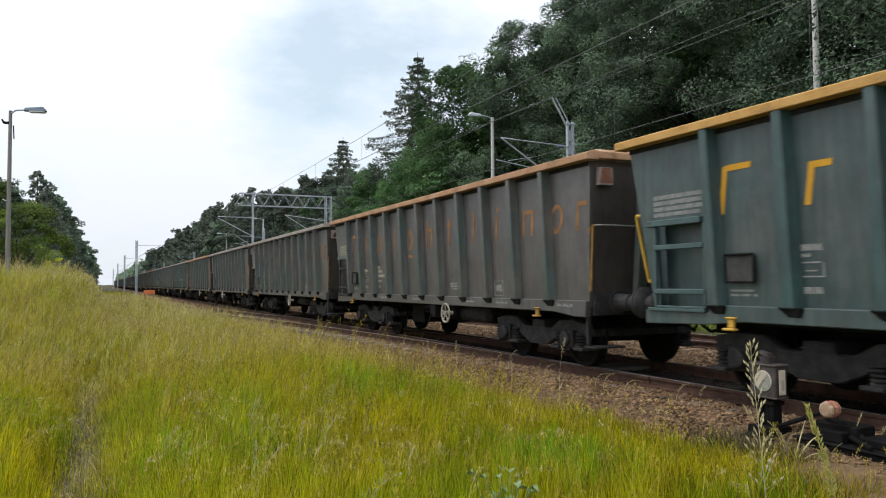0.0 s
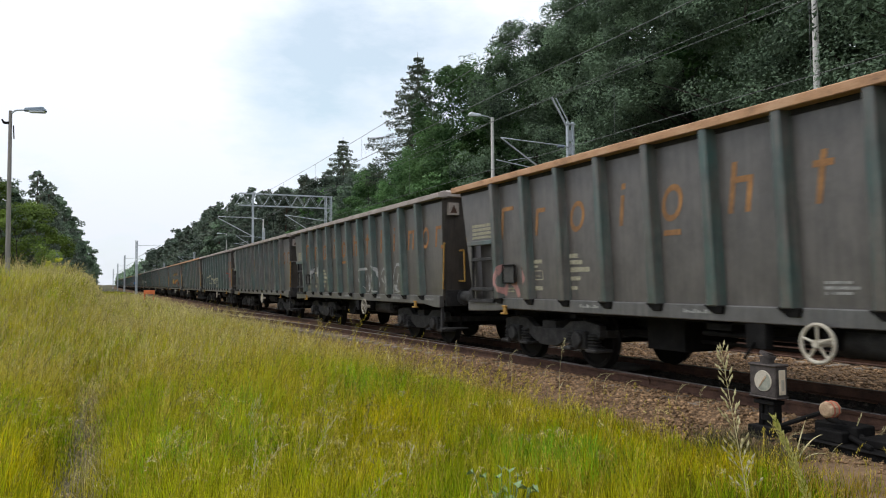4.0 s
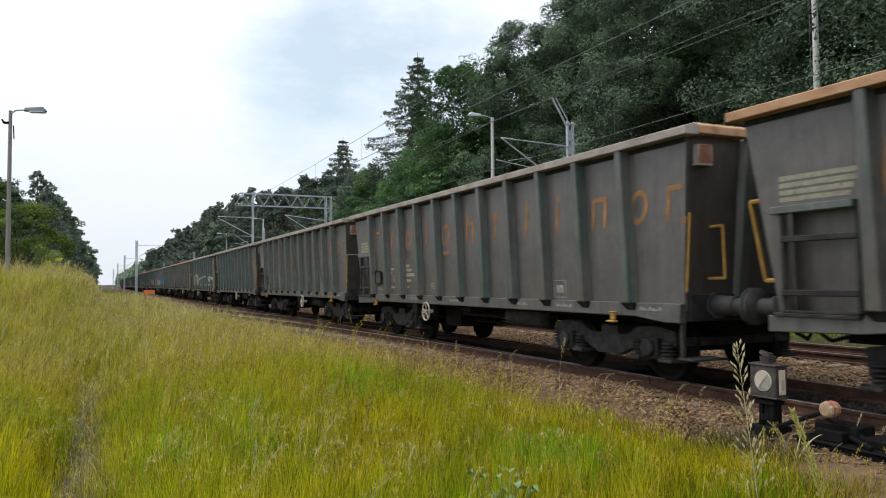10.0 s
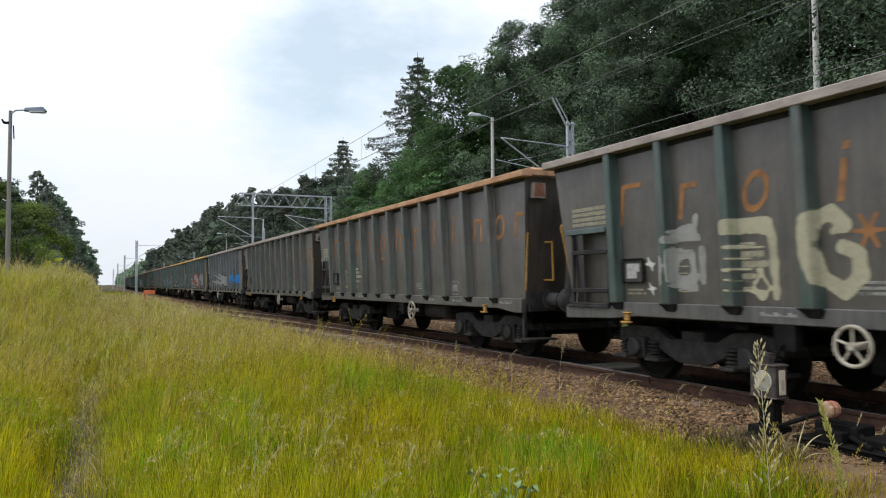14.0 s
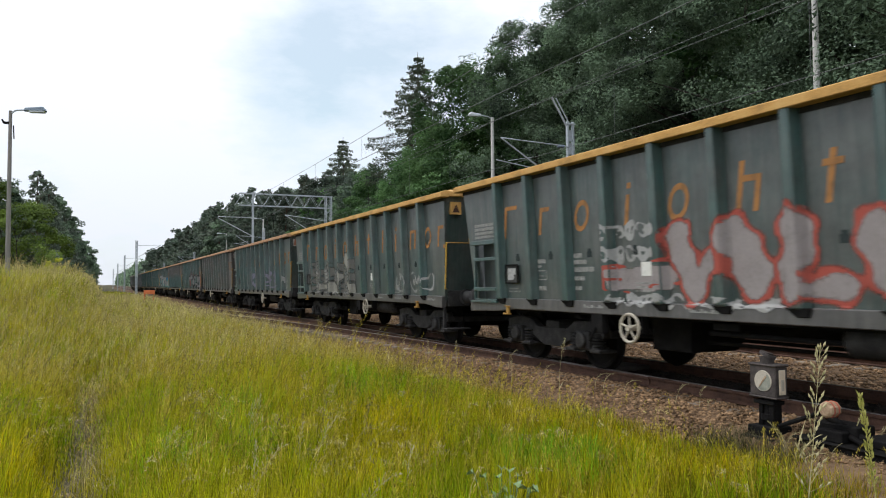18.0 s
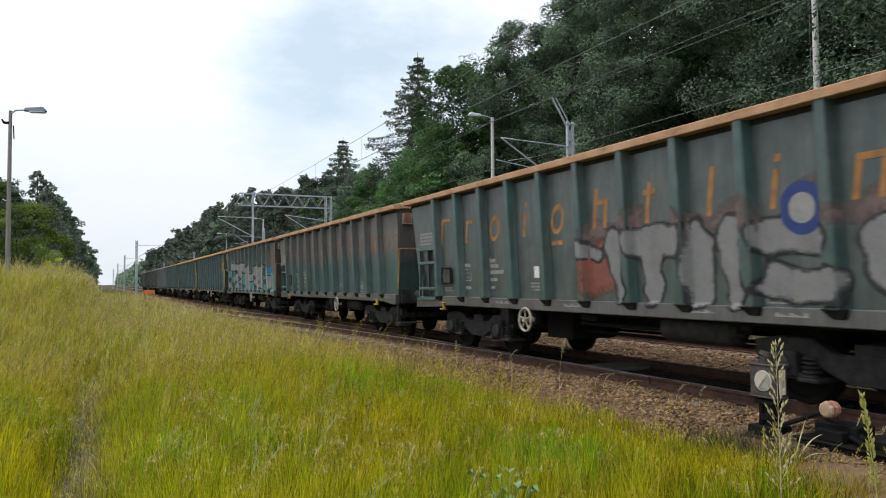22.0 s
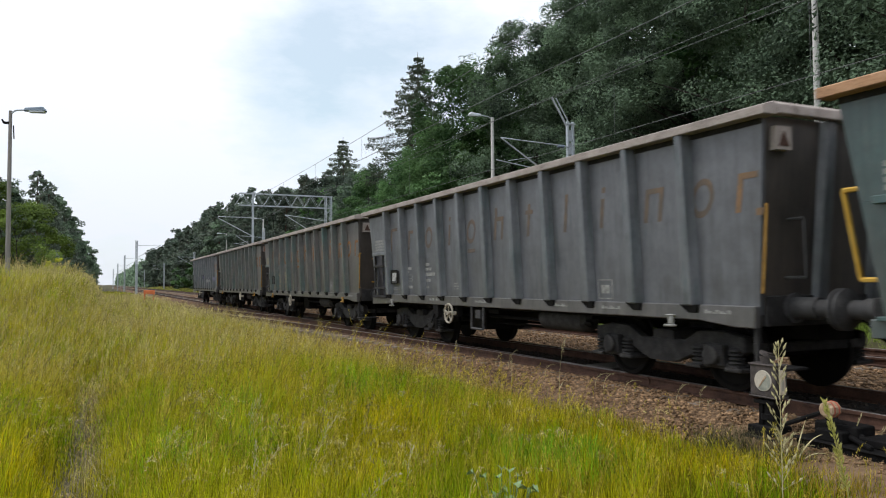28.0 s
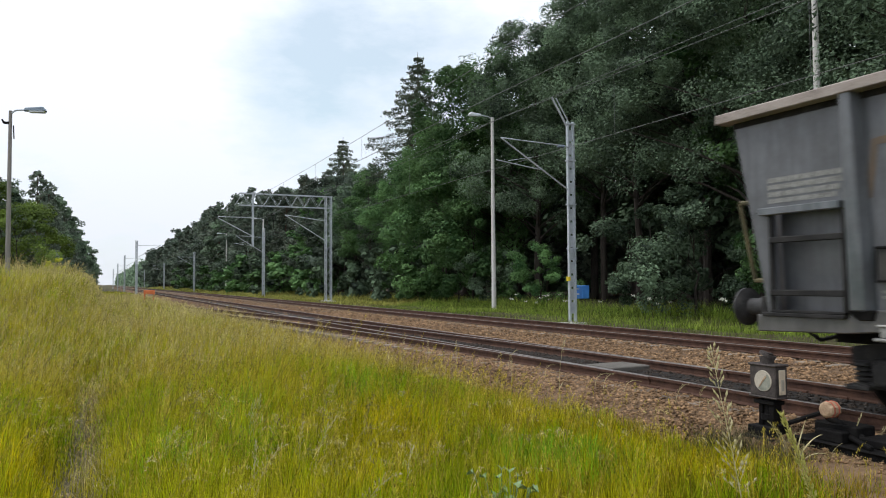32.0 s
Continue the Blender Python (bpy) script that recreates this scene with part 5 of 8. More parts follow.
    part("handrail", made(("rail_t", tailm.name), lambda: Shape().path([(-1.08, 6.26, 1.37), (-1.09, 6.66, 1.37), (-1.26, 6.70, 2.26), (-1.2, 6.38, 2.27)], 0.027, 6).mesh("handrail", tailm)), th, "dull steel handrail" if cls == "G" else "yellow handrail")
    # leading end: corner handrail, hoop, step
    part("handrail", made(("rail_l", railm.name), lambda: Shape().path([(-1.33, -6.36, 1.24), (-1.385, -6.43, 1.24), (-1.395, -6.52, 2.20), (-1.33, -6.44, 2.20)], 0.017, 6)
         .mesh("handrail", railm)), th, "yellow corner handrail")
    if k in (2, 7, 8, 10, 12, 19, 23, 24, 25, 30):
        part("cross_rail", made(("cross", cls), lambda: Shape().path([(-1.36, -6.44, 2.2), (-1.36, -6.6, 2.2), (-0.62, -6.6, 2.2), (-0.62, -6.44, 2.2)], 0.011, 6).mesh("cross_rail", M_TEXT if cls in "BE" else hoopm)),
             th, "worn level handrail")
    else:
        part("hoop", made(("hoop", hoopm.name), lambda: Shape().path([(-1.0, -6.3, 2.05), (-1.0, -6.66, 2.05), (-0.98, -6.66, 1.40), (-1.0, -6.2, 1.40)], 0.02, 6).mesh("hoop", hoopm)), th, "dull steel handrail hoop" if cls == "G" else "yellow handrail hoop")
    part("foot_step", made("fstep", lambda: Shape().box(-1.38, -1.32, -6.34, -6.28, 0.40, 0.9).box(-1.4, -0.85, -6.55, -6.25, 0.38, 0.41).mesh("foot_step", M_GREYGEAR, 0.006)), th)
    if cls == "T":
        part("changeover_box", made("cbox", lambda: Shape().box(-1.47, -1.40, 0.28, 0.58, 0.80, 0.90).mesh("changeover_box", M_WHITE, 0.01)), th, "white changeover box")
        part("changeover_handle", made("chan", lambda: Shape().box(-1.48, -1.42, 0.36, 0.46, 0.90, 1.0).mesh("changeover_handle", M_ORANGE, 0.01)), th, "orange changeover handle")
    dpm = M_TEXT if cls in "TDG" else M_TEXTY
    plate = M_TEXTY if cls in "EBH" else M_TEXT
    part("data_panel", made(("dp", dpm.name), lambda: stencil_lines(6.16, ((2.47, 0.87, 0.055), (2.395, 0.9, 0.055), (2.32, 0.86, 0.055), (2.245, 0.8, 0.05)), 5, dpm, (), "data_panel")), th)
    part("stencil_block", made(("s1", plate.name), lambda: stencil_lines(3.98, ((1.74, 0.28, 0.07), (1.645, 0.14, 0.04), (1.30, 0.27, 0.075)), 8, plate,
         [(3.72, 3.98, 1.545, 1.56), (3.68, 3.94, 1.40, 1.415), (3.965, 3.98, 1.42, 1.55), (3.68, 3.695, 1.40, 1.55), (3.76, 3.9, 1.46, 1.475)])), th)
    part("stencil_block", made(("s2", plate.name), lambda: stencil_lines(3.02, ((1.80, 0.34, 0.07), (1.70, 0.45, 0.07), (1.59, 0.6, 0.075), (1.45, 0.36, 0.065), (1.30, 0.28, 0.06)), 9, plate)), th)
    part("stencil_block", made(("s6", plate.name), lambda: stencil(4.92, 1.27, 0.4, 0.1, 2, 12, plate)), th)
    if k in (14, 18, 28):
        part("paper_label", made("paper", lambda: Shape().box(-1.4345, -1.431, 4.60, 4.86, 1.50, 1.61).box(-1.4345, -1.431, 4.66, 4.86, 1.41, 1.50).mesh("paper_label", M_PAPER)), holder, "torn white paper label")
    part("stencil_block", made(("s3", M_TEXT.name), lambda: stencil(yw0() - 0.1, 1.36, 0.4, 0.16, 3, 3, M_TEXT)), th, at=(0, yw + 1.55, 0))
    part("stencil_block", made(("s4", M_TEXT.name), lambda: bars([(-3.77, -3.44, 1.12, 1.135), (-3.77, -3.44, 1.385, 1.4), (-3.77, -3.755, 1.12, 1.4), (-3.455, -3.44, 1.12, 1.4),
                                                           (-3.70, -3.52, 1.2, 1.32)], 0.004, M_TEXT, "inspection_frame")), th)
    part("sill_marking", made(("s5", M_TEXT.name), lambda: stencil_sill()), th)
    if cls == "T" or k in (18, 19, 20, 22):
        part("white_plate", made("plate", lambda: bars([(-2.0, -1.68, 1.44, 1.63)], 0.008, M_WHITE, "white_plate")), th, "blank white plate", at=(0, yw + 1.55, 0))
    warn = part("warning_plate", made(("warn", erim), lambda: Shape().box(-1.32, -1.08, -6.60, -6.50, 2.80, 3.06).mesh("warning_plate", RIMS["Y"] if erim == "Y" else RIMS["P"])), th, "square warning plate")
    if erim == "O":
        part("warning_field", made("field", lambda: Shape().prism([(-1.315, 2.825), (-1.085, 2.825), (-1.12, 3.05), (-1.28, 3.05)], "y", -6.606, -6.601).mesh("warning_field", M_RUSTPLATE)), warn, "rust-red field of the plate")
    else:
        part("warning_triangle", made("tri", lambda: Shape().prism([(-1.28, 2.84), (-1.12, 2.84), (-1.2, 3.01)], "y", -6.606, -6.601).mesh("warning_triangle", M_RAIL)), warn)
    mk = "B" if k == 31 else cls
    for y, kind in EMBLEMS:
        tone = "F" if y > FADED.get(k, 9.0) else mk
        part("emblem_stroke", made(("emb", kind, tone), lambda: emblem_mesh(kind, MARKS[tone])), th, at=(0, y, 0))
    for o in th.children:
        if o.name.split('.')[0] in ('data_panel', 'stencil_block', 'sill_marking'):
            o['kind'] = 'stuff'
    return th


def yw0():
    return -1.45


def stencil_sill():
    g = random.Random(4)
    s = Shape()
    for y in (-2.2, -3.6, 0.4, 2.6, -5.6):
        w = g.uniform(0.2, 0.5)
        for k in range(int(w / 0.03)):
            s.box(-1.435, -1.431, y - 0.06 * k - 0.05, y - 0.06 * k, 0.985, 1.03 - 0.015 * (k % 3))
    return s.mesh("sill_marking", M_TEXT)


TRAIN = {k: wagon(k) for k in WAGONS}


# ---- painted pieces on the wagon sides ----
def rib_depth(y, z):
    """How far the side stands out at y: nothing between the ribs, the hat profile on them."""
    u = (z - Z0) / (Z1 - Z0)
    w = 0.125 + (0.092 - 0.125) * u
    d = 0.13 + (0.15 - 0.13) * u
    near = np.min(np.abs(y[..., None] - np.array(RIBS)), -1)
    return np.where(z < SILL, 0.072 - 0.041 * u, d * np.clip((w - near) / (0.38 * w), 0, 1))


def coat(th, field, y0, y1, z0, z1, lift, mat, name, label, cell=0.025, soft=2):
    """A coat of spray paint that follows sheet and ribs wherever field(y, z) is true."""
    ys, zs = np.arange(y0, y1, cell), np.arange(z0, z1, cell)
    Y, Z = np.meshgrid(ys, zs, indexing="ij")
    keep = field(Y[:-1, :-1] + cell / 2, Z[:-1, :-1] + cell / 2)
    i, j = np.nonzero(keep)
    if not len(i):
        return
    n = len(zs)
    a = i * n + j
    F = np.stack([a, a + n, a + n + 1, a + 1], -1)
    used, inv = np.unique(F, return_inverse=True)
    # soften the stepped outline: each border point moves towards its neighbours on the border
    P = np.stack([Y, Z], -1).reshape(-1, 2).copy()
    E = np.sort(np.concatenate([F[:, [0, 1]], F[:, [1, 2]], F[:, [2, 3]], F[:, [3, 0]]]), 1)
    E, count = np.unique(E, axis=0, return_counts=True)
    E = E[count == 1]
    for _ in range(4):
        total, hits = np.zeros_like(P), np.zeros(len(P))
        for p, q in ((0, 1), (1, 0)):
            np.add.at(total, E[:, p], P[E[:, q]])
            np.add.at(hits, E[:, p], 1)
        b = hits > 0
        P[b] = 0.4 * P[b] + 0.6 * total[b] / hits[b][:, None]
    P = P[used]
    X = -1.36 - 0.09 * (P[:, 1] - Z0) / (Z1 - Z0) - rib_depth(P[:, 0], P[:, 1]) - lift
    V = np.stack([X, P[:, 0], P[:, 1]], -1)
    # how far inside the painted area each point lies, for the thin overspray along the edge
    full = np.zeros((len(ys), len(zs)), bool)
    full[1:-1, 1:-1] = keep[:-1, :-1] & keep[1:, :-1] & keep[:-1, 1:] & keep[1:, 1:]
    depth = full.astype(float)
    for _ in range(soft - 1):
        inner = np.zeros_like(full)
        inner[1:-1, 1:-1] = full[:-2, 1:-1] & full[2:, 1:-1] & full[1:-1, :-2] & full[1:-1, 2:] & full[1:-1, 1:-1]
        full = inner
        depth += full
    u = depth.reshape(-1)[used] / soft if soft else np.ones(len(used))
    o = part(name, soup(name, V, inv.reshape(F.shape), mat, np.stack([u, u], -1)), th, label)
    if name in ("painted_accent", "painted_dab", "painted_scrawl"):
        o["kind"] = "stuff"


def strokes(seed, y0, y1, z0, z1, pitch, thick):
    """Bubble forms: for every form a few thick bent strokes; returns segments."""
    g = random.Random(seed)
    forms = []
    y = y0 - pitch * 0.5
    while y > y1 + pitch * 0.3:
        pts = [(y + g.uniform(-0.42, 0.42) * pitch, z0 + (z1 - z0) * v) for v in (0.06, g.uniform(0.3, 0.6), 0.94)]
        g.shuffle(pts)
        segs = [(pts[0], pts[1], thick * g.uniform(0.8, 1.2)), (pts[1], pts[2], thick * g.uniform(0.8, 1.2))]
        if g.random() < 0.7:
            q = (y + g.uniform(-0.4, 0.4) * pitch, z0 + (z1 - z0) * g.uniform(0.2, 0.8))
            segs.append((pts[2], q, thick))
        forms.append(segs)
        y -= pitch * g.uniform(0.8, 1.1)
    return forms


def dist(segs, Y, Z):
    """Distance to the nearest stroke, less its thickness."""
    best = np.full(Y.shape, 9.0)
    for (ay, az), (by, bz), r in segs:
        dy, dz = by - ay, bz - az
        L = dy * dy + dz * dz + 1e-9
        t = np.clip(((Y - ay) * dy + (Z - az) * dz) / L, 0, 1)
        best = np.minimum(best, np.hypot(Y - ay - t * dy, Z - az - t * dz) - r)
    return best


def wob(Y, Z, s=9.0):
    return 0.03 * np.sin(s * Y + 2.1 * np.sin(0.7 * s * Z)) + 0.02 * np.sin(1.9 * s * Z + 3 * Y)


def spray(name, c, rough=0.6):
    """Sprayed paint: a little uneven, thin and speckled towards its edge."""
    m = material(name, [tuple(v * 0.66 for v in c), c, tuple(min(1, v * 1.18) for v in c)], 4, rough, bump=0.1, fine=30)
    t = m.node_tree
    sep = t.nodes.new("ShaderNodeSeparateXYZ")
    link(t, t.nodes.new("ShaderNodeUVMap").outputs[0], sep.inputs[0])
    co = t.nodes.new("ShaderNodeTexCoord")
    n = node(t, "ShaderNodeTexNoise", Scale=7.0, Detail=8.0, Roughness=0.75)
    link(t, co.outputs["Object"], n.inputs["Vector"])
    add = t.nodes.new("ShaderNodeMath")
    add.operation = "MULTIPLY_ADD"
    add.inputs[1].default_value = 1.9
    add.inputs[2].default_value = -0.72
    link(t, n.outputs["Fac"], add.inputs[0])
    both = t.nodes.new("ShaderNodeMath")
    both.operation, both.use_clamp = "ADD", True
    link(t, add.outputs[0], both.inputs[0])
    link(t, sep.outputs["X"], both.inputs[1])
    ms = t.nodes.new("ShaderNodeMixShader")
    link(t, both.outputs[0], ms.inputs[0])
    link(t, t.nodes.new("ShaderNodeBsdfTransparent").outputs[0], ms.inputs[1])
    link(t, t.nodes["Principled BSDF"].outputs[0], ms.inputs[2])
    link(t, ms.outputs[0], t.nodes["Material Output"].inputs[0])
    return m


S_SILVER = spray("spray_silver", (0.27, 0.265, 0.255))
S_STEEL = spray("spray_steel_grey", (0.19, 0.188, 0.185))
S_BLACK = spray("spray_black", (0.022, 0.022, 0.025))
S_WHITE = spray("spray_white", (0.52, 0.52, 0.5))
S_ASH = spray("spray_ash_grey", (0.235, 0.23, 0.20))
S_ASHPINK = spray("spray_grey_pink", (0.27, 0.24, 0.235))
S_PALE = spray("spray_pale_grey", (0.31, 0.31, 0.3))
S_SMOKE = spray("spray_smoke", (0.06, 0.065, 0.06))
S_CREAM = spray("spray_cream", (0.36, 0.34, 0.24))
S_CYAN = spray("spray_cyan", (0.10, 0.25, 0.235))
S_BLUE = spray("spray_blue", (0.03, 0.22, 0.55))
S_SLATE = spray("spray_slate_blue", (0.04, 0.2, 0.36))
S_NAVY = spray("spray_navy", (0.03, 0.045, 0.16))
S_RED = spray("spray_red", (0.34, 0.07, 0.05))
S_HAZE = spray("spray_red_haze", (0.21, 0.075, 0.055))
S_PINK = spray("spray_pale_red", (0.36, 0.19, 0.17))
S_YELLOW = spray("spray_yellow", (0.36, 0.23, 0.05))
S_ORANGE = spray("spray_orange", (0.22, 0.08, 0.03))
S_PURPLE = spray("spray_lavender", (0.215, 0.205, 0.265))
S_GREY = spray("spray_dull_grey", (0.13, 0.128, 0.115))
S_GREYWHITE = spray("spray_grey_white", (0.26, 0.26, 0.245))
S_MINT = spray("spray_mint", (0.22, 0.33, 0.26))
S_AMBER = spray("spray_amber", (0.34, 0.17, 0.045))
S_PINKHAZE = spray("spray_pink_haze", (0.15, 0.105, 0.10))
S_ORANGEMARK = spray("spray_dull_orange", (0.28, 0.13, 0.05))
S_VIOLET = spray("spray_violet", (0.095, 0.092, 0.14))
S_TEAL = spray("spray_teal", (0.03, 0.11, 0.09))


def brush(r, *pts):
    """One stroke of half width r through the given places (y, z) on the sheet."""
    return [(a, b, r) for a, b in zip(pts, pts[1:])]


def loops(seed, y0, y1, z0, z1, pitch, thick):
    """Rounded hollow forms in a row, each with a short stroke inside."""
    g = random.Random(seed)
    out = []
    y = y0 - pitch * 0.5
    while y > y1 + pitch * 0.3:
        f1, f2, m = g.uniform(0, 6), g.uniform(0, 6), 16
        ring = []
        for i in range(m + 1):
            a = math.tau * i / m
            q = 1 + 0.22 * math.sin(2 * a + f1) + 0.14 * math.sin(3 * a + f2)
            ring.append((y + 0.40 * pitch * q * math.cos(a), 0.5 * (z0 + z1) + 0.42 * (z1 - z0) * q * math.sin(a)))
        out += brush(thick, *ring)
        out += brush(thick, (y + g.uniform(-0.1, 0.1), z0 + 0.35 * (z1 - z0)), (y + g.uniform(-0.12, 0.12), z0 + 0.68 * (z1 - z0)))
        y -= pitch * g.uniform(0.85, 1.05)
    return out


def spray_lines(k, segs, mat, name="painted_scrawl", label="spray-painted line work", lift=0.005, rough=0.4, cell=0.02):
    """Hand-sprayed lines along the given strokes."""
    ys = [v[0] for q in segs for v in q[:2]]
    zs = [v[1] for q in segs for v in q[:2]]
    m = max(q[2] for q in segs) + 0.1
    coat(TRAIN[k], lambda Y, Z: dist(segs, Y, Z) + rough * wob(Y, Z, 12) < 0.0, min(ys) - m, max(ys) + m, max(1.0, min(zs) - m), max(zs) + m, lift, mat, name, label, cell, 1 if m > 0.16 else 0)


def piece(k, seed, y0, y1, z0, z1, fill, line, pitch=1.0, thick=0.17, edge=0.05, under=None, accent=None, label="", forms=None):
    """A large painted piece: forms with an outline, and colours behind and among them."""
    th = TRAIN[k]
    forms = forms or strokes(seed, y0, y1, z0 + thick, z1 - thick, pitch, thick)
    segs = sum(forms, [])
    lo, hi = y1 - 0.3, y0 + 0.3
    if under:
        coat(th, lambda Y, Z: (dist(segs, Y, Z) + 3 * wob(Y, Z, 4) < 0.15) & (Z < z1 + 0.12 + wob(Y, Z)), lo, hi, max(1.0, z0 - 0.05), z1 + 0.25, 0.003, under,
             "painted_background", "spray-painted colour behind the forms")
    if accent:
        coat(th, lambda Y, Z: (np.sin(2.3 * Y + seed) * np.sin(3.9 * Z + 1.1 * Y) > 0.62) & (dist(segs, Y, Z) < 0.3), lo, hi, z0, z1 + 0.15, 0.0045, accent,
             "painted_accent", "bright spray-painted patches")
    coat(th, lambda Y, Z: dist(segs, Y, Z) + wob(Y, Z) < edge, lo, hi, max(1.0, z0 - 0.1), z1 + 0.1, 0.006, line, "painted_outline", "dark sprayed outline")
    for f in forms:
        rest = [q for h in forms if h is not f for q in h] or [((99.0, 99.0), (99.0, 98.0), 0.1)]
        coat(th, lambda Y, Z: (dist(f, Y, Z) + wob(Y, Z) < 0.0) & (dist(f, Y, Z) < dist(rest, Y, Z) - 0.035), lo, hi, max(1.0, z0 - 0.1), z1 + 0.1, 0.009, fill, "painted_form",
             label or "spray-painted form")


def scrawl(k, seed, y0, y1, z0, z1, mat, pitch=0.35, thick=0.022, label="thin spray-painted scrawl"):
    """Thin quick line work, unreadable."""
    segs = sum(strokes(seed, y0, y1, z0 + thick, z1 - thick, pitch, thick), [])
    coat(TRAIN[k], lambda Y, Z: dist(segs, Y, Z) + 0.4 * wob(Y, Z, 14) < 0.012, y1 - 0.2, y0 + 0.2, max(1.0, z0 - 0.1), z1 + 0.1, 0.005, mat, "painted_scrawl", label, 0.02, 0)


def ring_mark(k, y, z, r, w, mat):
    coat(TRAIN[k], lambda Y, Z: np.abs(np.hypot(Y - y, Z - z) - r) < w, y - r - w, y + r + w, z - r - w, z + r + w, 0.0115, mat, "painted_ring", "spray-painted ring", 0.02, 0)


# silver and teal piece that covers a whole side
coat(TRAIN[24], lambda Y, Z: Z < 1.98 + 3 * wob(Y, Z, 3) + 0.12 * np.sin(1.3 * Y), -6.1, 5.2, 1.0, 2.3, 0.003, S_CYAN, "painted_background", "dull teal paint behind the forms")
SILVER = [brush(0.10, (5.95, 2.24), (5.62, 2.44), (5.45, 2.3)), brush(0.15, (5.1, 1.2), (4.5, 2.05), (4.1, 1.2)), brush(0.10, (4.75, 1.5), (4.3, 1.5)),
          brush(0.19, (4.0, 2.28), (1.6, 2.16)) + brush(0.17, (3.75, 2.2), (3.6, 1.2)) + brush(0.19, (2.8, 1.75), (2.75, 1.2)) + brush(0.2, (1.8, 2.2), (1.6, 1.2)),
          brush(0.2, (1.28, 2.3), (1.05, 1.25)) + brush(0.19, (0.95, 2.25), (0.3, 1.78)),
          brush(0.22, (-0.42, 2.15), (-0.32, 1.25)) + brush(0.18, (-0.6, 2.1), (-1.2, 1.6), (-1.9, 1.95)) + brush(0.2, (-1.95, 1.9), (-1.95, 1.25)),
          brush(0.2, (-2.45, 2.05), (-2.5, 1.25)) + brush(0.13, (-2.5, 2.1), (-3.08, 2.1)) + brush(0.11, (-2.5, 1.66), (-3.0, 1.66)) + brush(0.13, (-2.5, 1.18), (-3.08, 1.18)),
          brush(0.19, (-3.42, 2.0), (-3.5, 1.3), (-4.15, 1.3), (-4.22, 2.08)) + brush(0.13, (-3.85, 1.3), (-3.85, 1.65)),
          brush(0.19, (-4.62, 1.95), (-4.68, 1.35)) + brush(0.25, (-4.75, 1.32), (-5.4, 1.36)) + brush(0.16, (-5.2, 1.6), (-5.5, 1.5))]
piece(24, 5, 6.0, -5.6, 1.02, 2.4, S_SILVER, S_SMOKE, 0.92, 0.2, 0.055, None, None, "silver bubble form with a dark outline", SILVER)
for y, z, r in ((0.15, 2.28, 0.17), (-1.95, 2.2, 0.13), (-5.35, 1.98, 0.17)):
    coat(TRAIN[24], lambda Y, Z: np.hypot((Y - y) / 1.5, Z - z) + 2 * wob(Y, Z, 6) < r, y - 0.5, y + 0.5, z - 0.3, z + 0.3, 0.0105, S_SLATE, "painted_patch", "blue paint patch")
coat(TRAIN[24], lambda Y, Z: np.hypot(Y + 3.82, Z - 2.24) < 0.24, -4.1, -3.5, 1.95, 2.5, 0.011, S_WHITE, "painted_patch", "white sprayed disc", 0.02)
ring_mark(24, -3.82, 2.24, 0.25, 0.03, S_SMOKE)
spray_lines(24, brush(0.035, (-3.6, 2.5), (-3.85, 2.58), (-4.1, 2.6)) + brush(0.03, (-2.4, 2.3), (-2.75, 2.34)) + brush(0.03, (-0.3, 2.42), (-0.7, 2.42)) + brush(0.03, (4.2, 2.52), (3.7, 2.6)), S_YELLOW)
spray_lines(24, brush(0.09, (-4.7, 2.05), (-5.0, 1.98)), S_MINT, "painted_patch", "mint green paint patch")
# dull steel-grey piece in a red haze
for y, z, ry, rz in ((-0.5, 1.5, 0.42, 0.4), (-6.15, 1.6, 0.42, 0.62)):
    coat(TRAIN[22], lambda Y, Z: (np.hypot((Y - y) / ry, (Z - z) / rz) + 6 * wob(Y, Z, 5) < 1) & (Y > -6.36), y - 0.6, min(y + 0.6, 0.4), 1.0, 2.4, 0.003, S_HAZE, "painted_patch", "faded red paint haze", 0.03, 6)
coat(TRAIN[22], lambda Y, Z: (Z < 2.24 + 5 * wob(Y, Z, 7)) & (Z > 1.9), -6.3, -0.1, 1.9, 2.5, 0.0025, S_PINKHAZE, "painted_background", "thin pink paint haze above the forms", 0.03, 7)
STEEL = [brush(0.12, (-0.1, 1.86), (-0.42, 1.74)), brush(0.17, (-0.78, 1.98), (-1.0, 1.25)), brush(0.19, (-1.3, 1.92), (-2.15, 1.88)) + brush(0.19, (-1.65, 1.85), (-1.6, 1.25)),
         brush(0.22, (-2.45, 1.86), (-2.5, 1.28)), brush(0.17, (-2.95, 1.98), (-3.05, 1.22)), brush(0.17, (-3.45, 1.88), (-4.1, 1.8)) + brush(0.19, (-3.55, 1.35), (-4.25, 1.3)),
         brush(0.30, (-4.85, 1.72), (-4.95, 1.5)), brush(0.20, (-5.3, 1.82), (-5.42, 1.6)) + brush(0.15, (-5.2, 1.22), (-5.8, 1.22))]
piece(22, 8, 0.0, -6.2, 1.02, 2.12, S_STEEL, S_BLACK, 0.92, 0.19, 0.04, None, None, "dull steel-grey bubble form", STEEL)
coat(TRAIN[22], lambda Y, Z: np.hypot(Y + 3.95, Z - 2.12) < 0.24, -4.3, -3.6, 1.8, 2.4, 0.0105, S_SILVER, "painted_patch", "silver sprayed disc", 0.02)
ring_mark(22, -3.95, 2.12, 0.22, 0.06, S_NAVY)
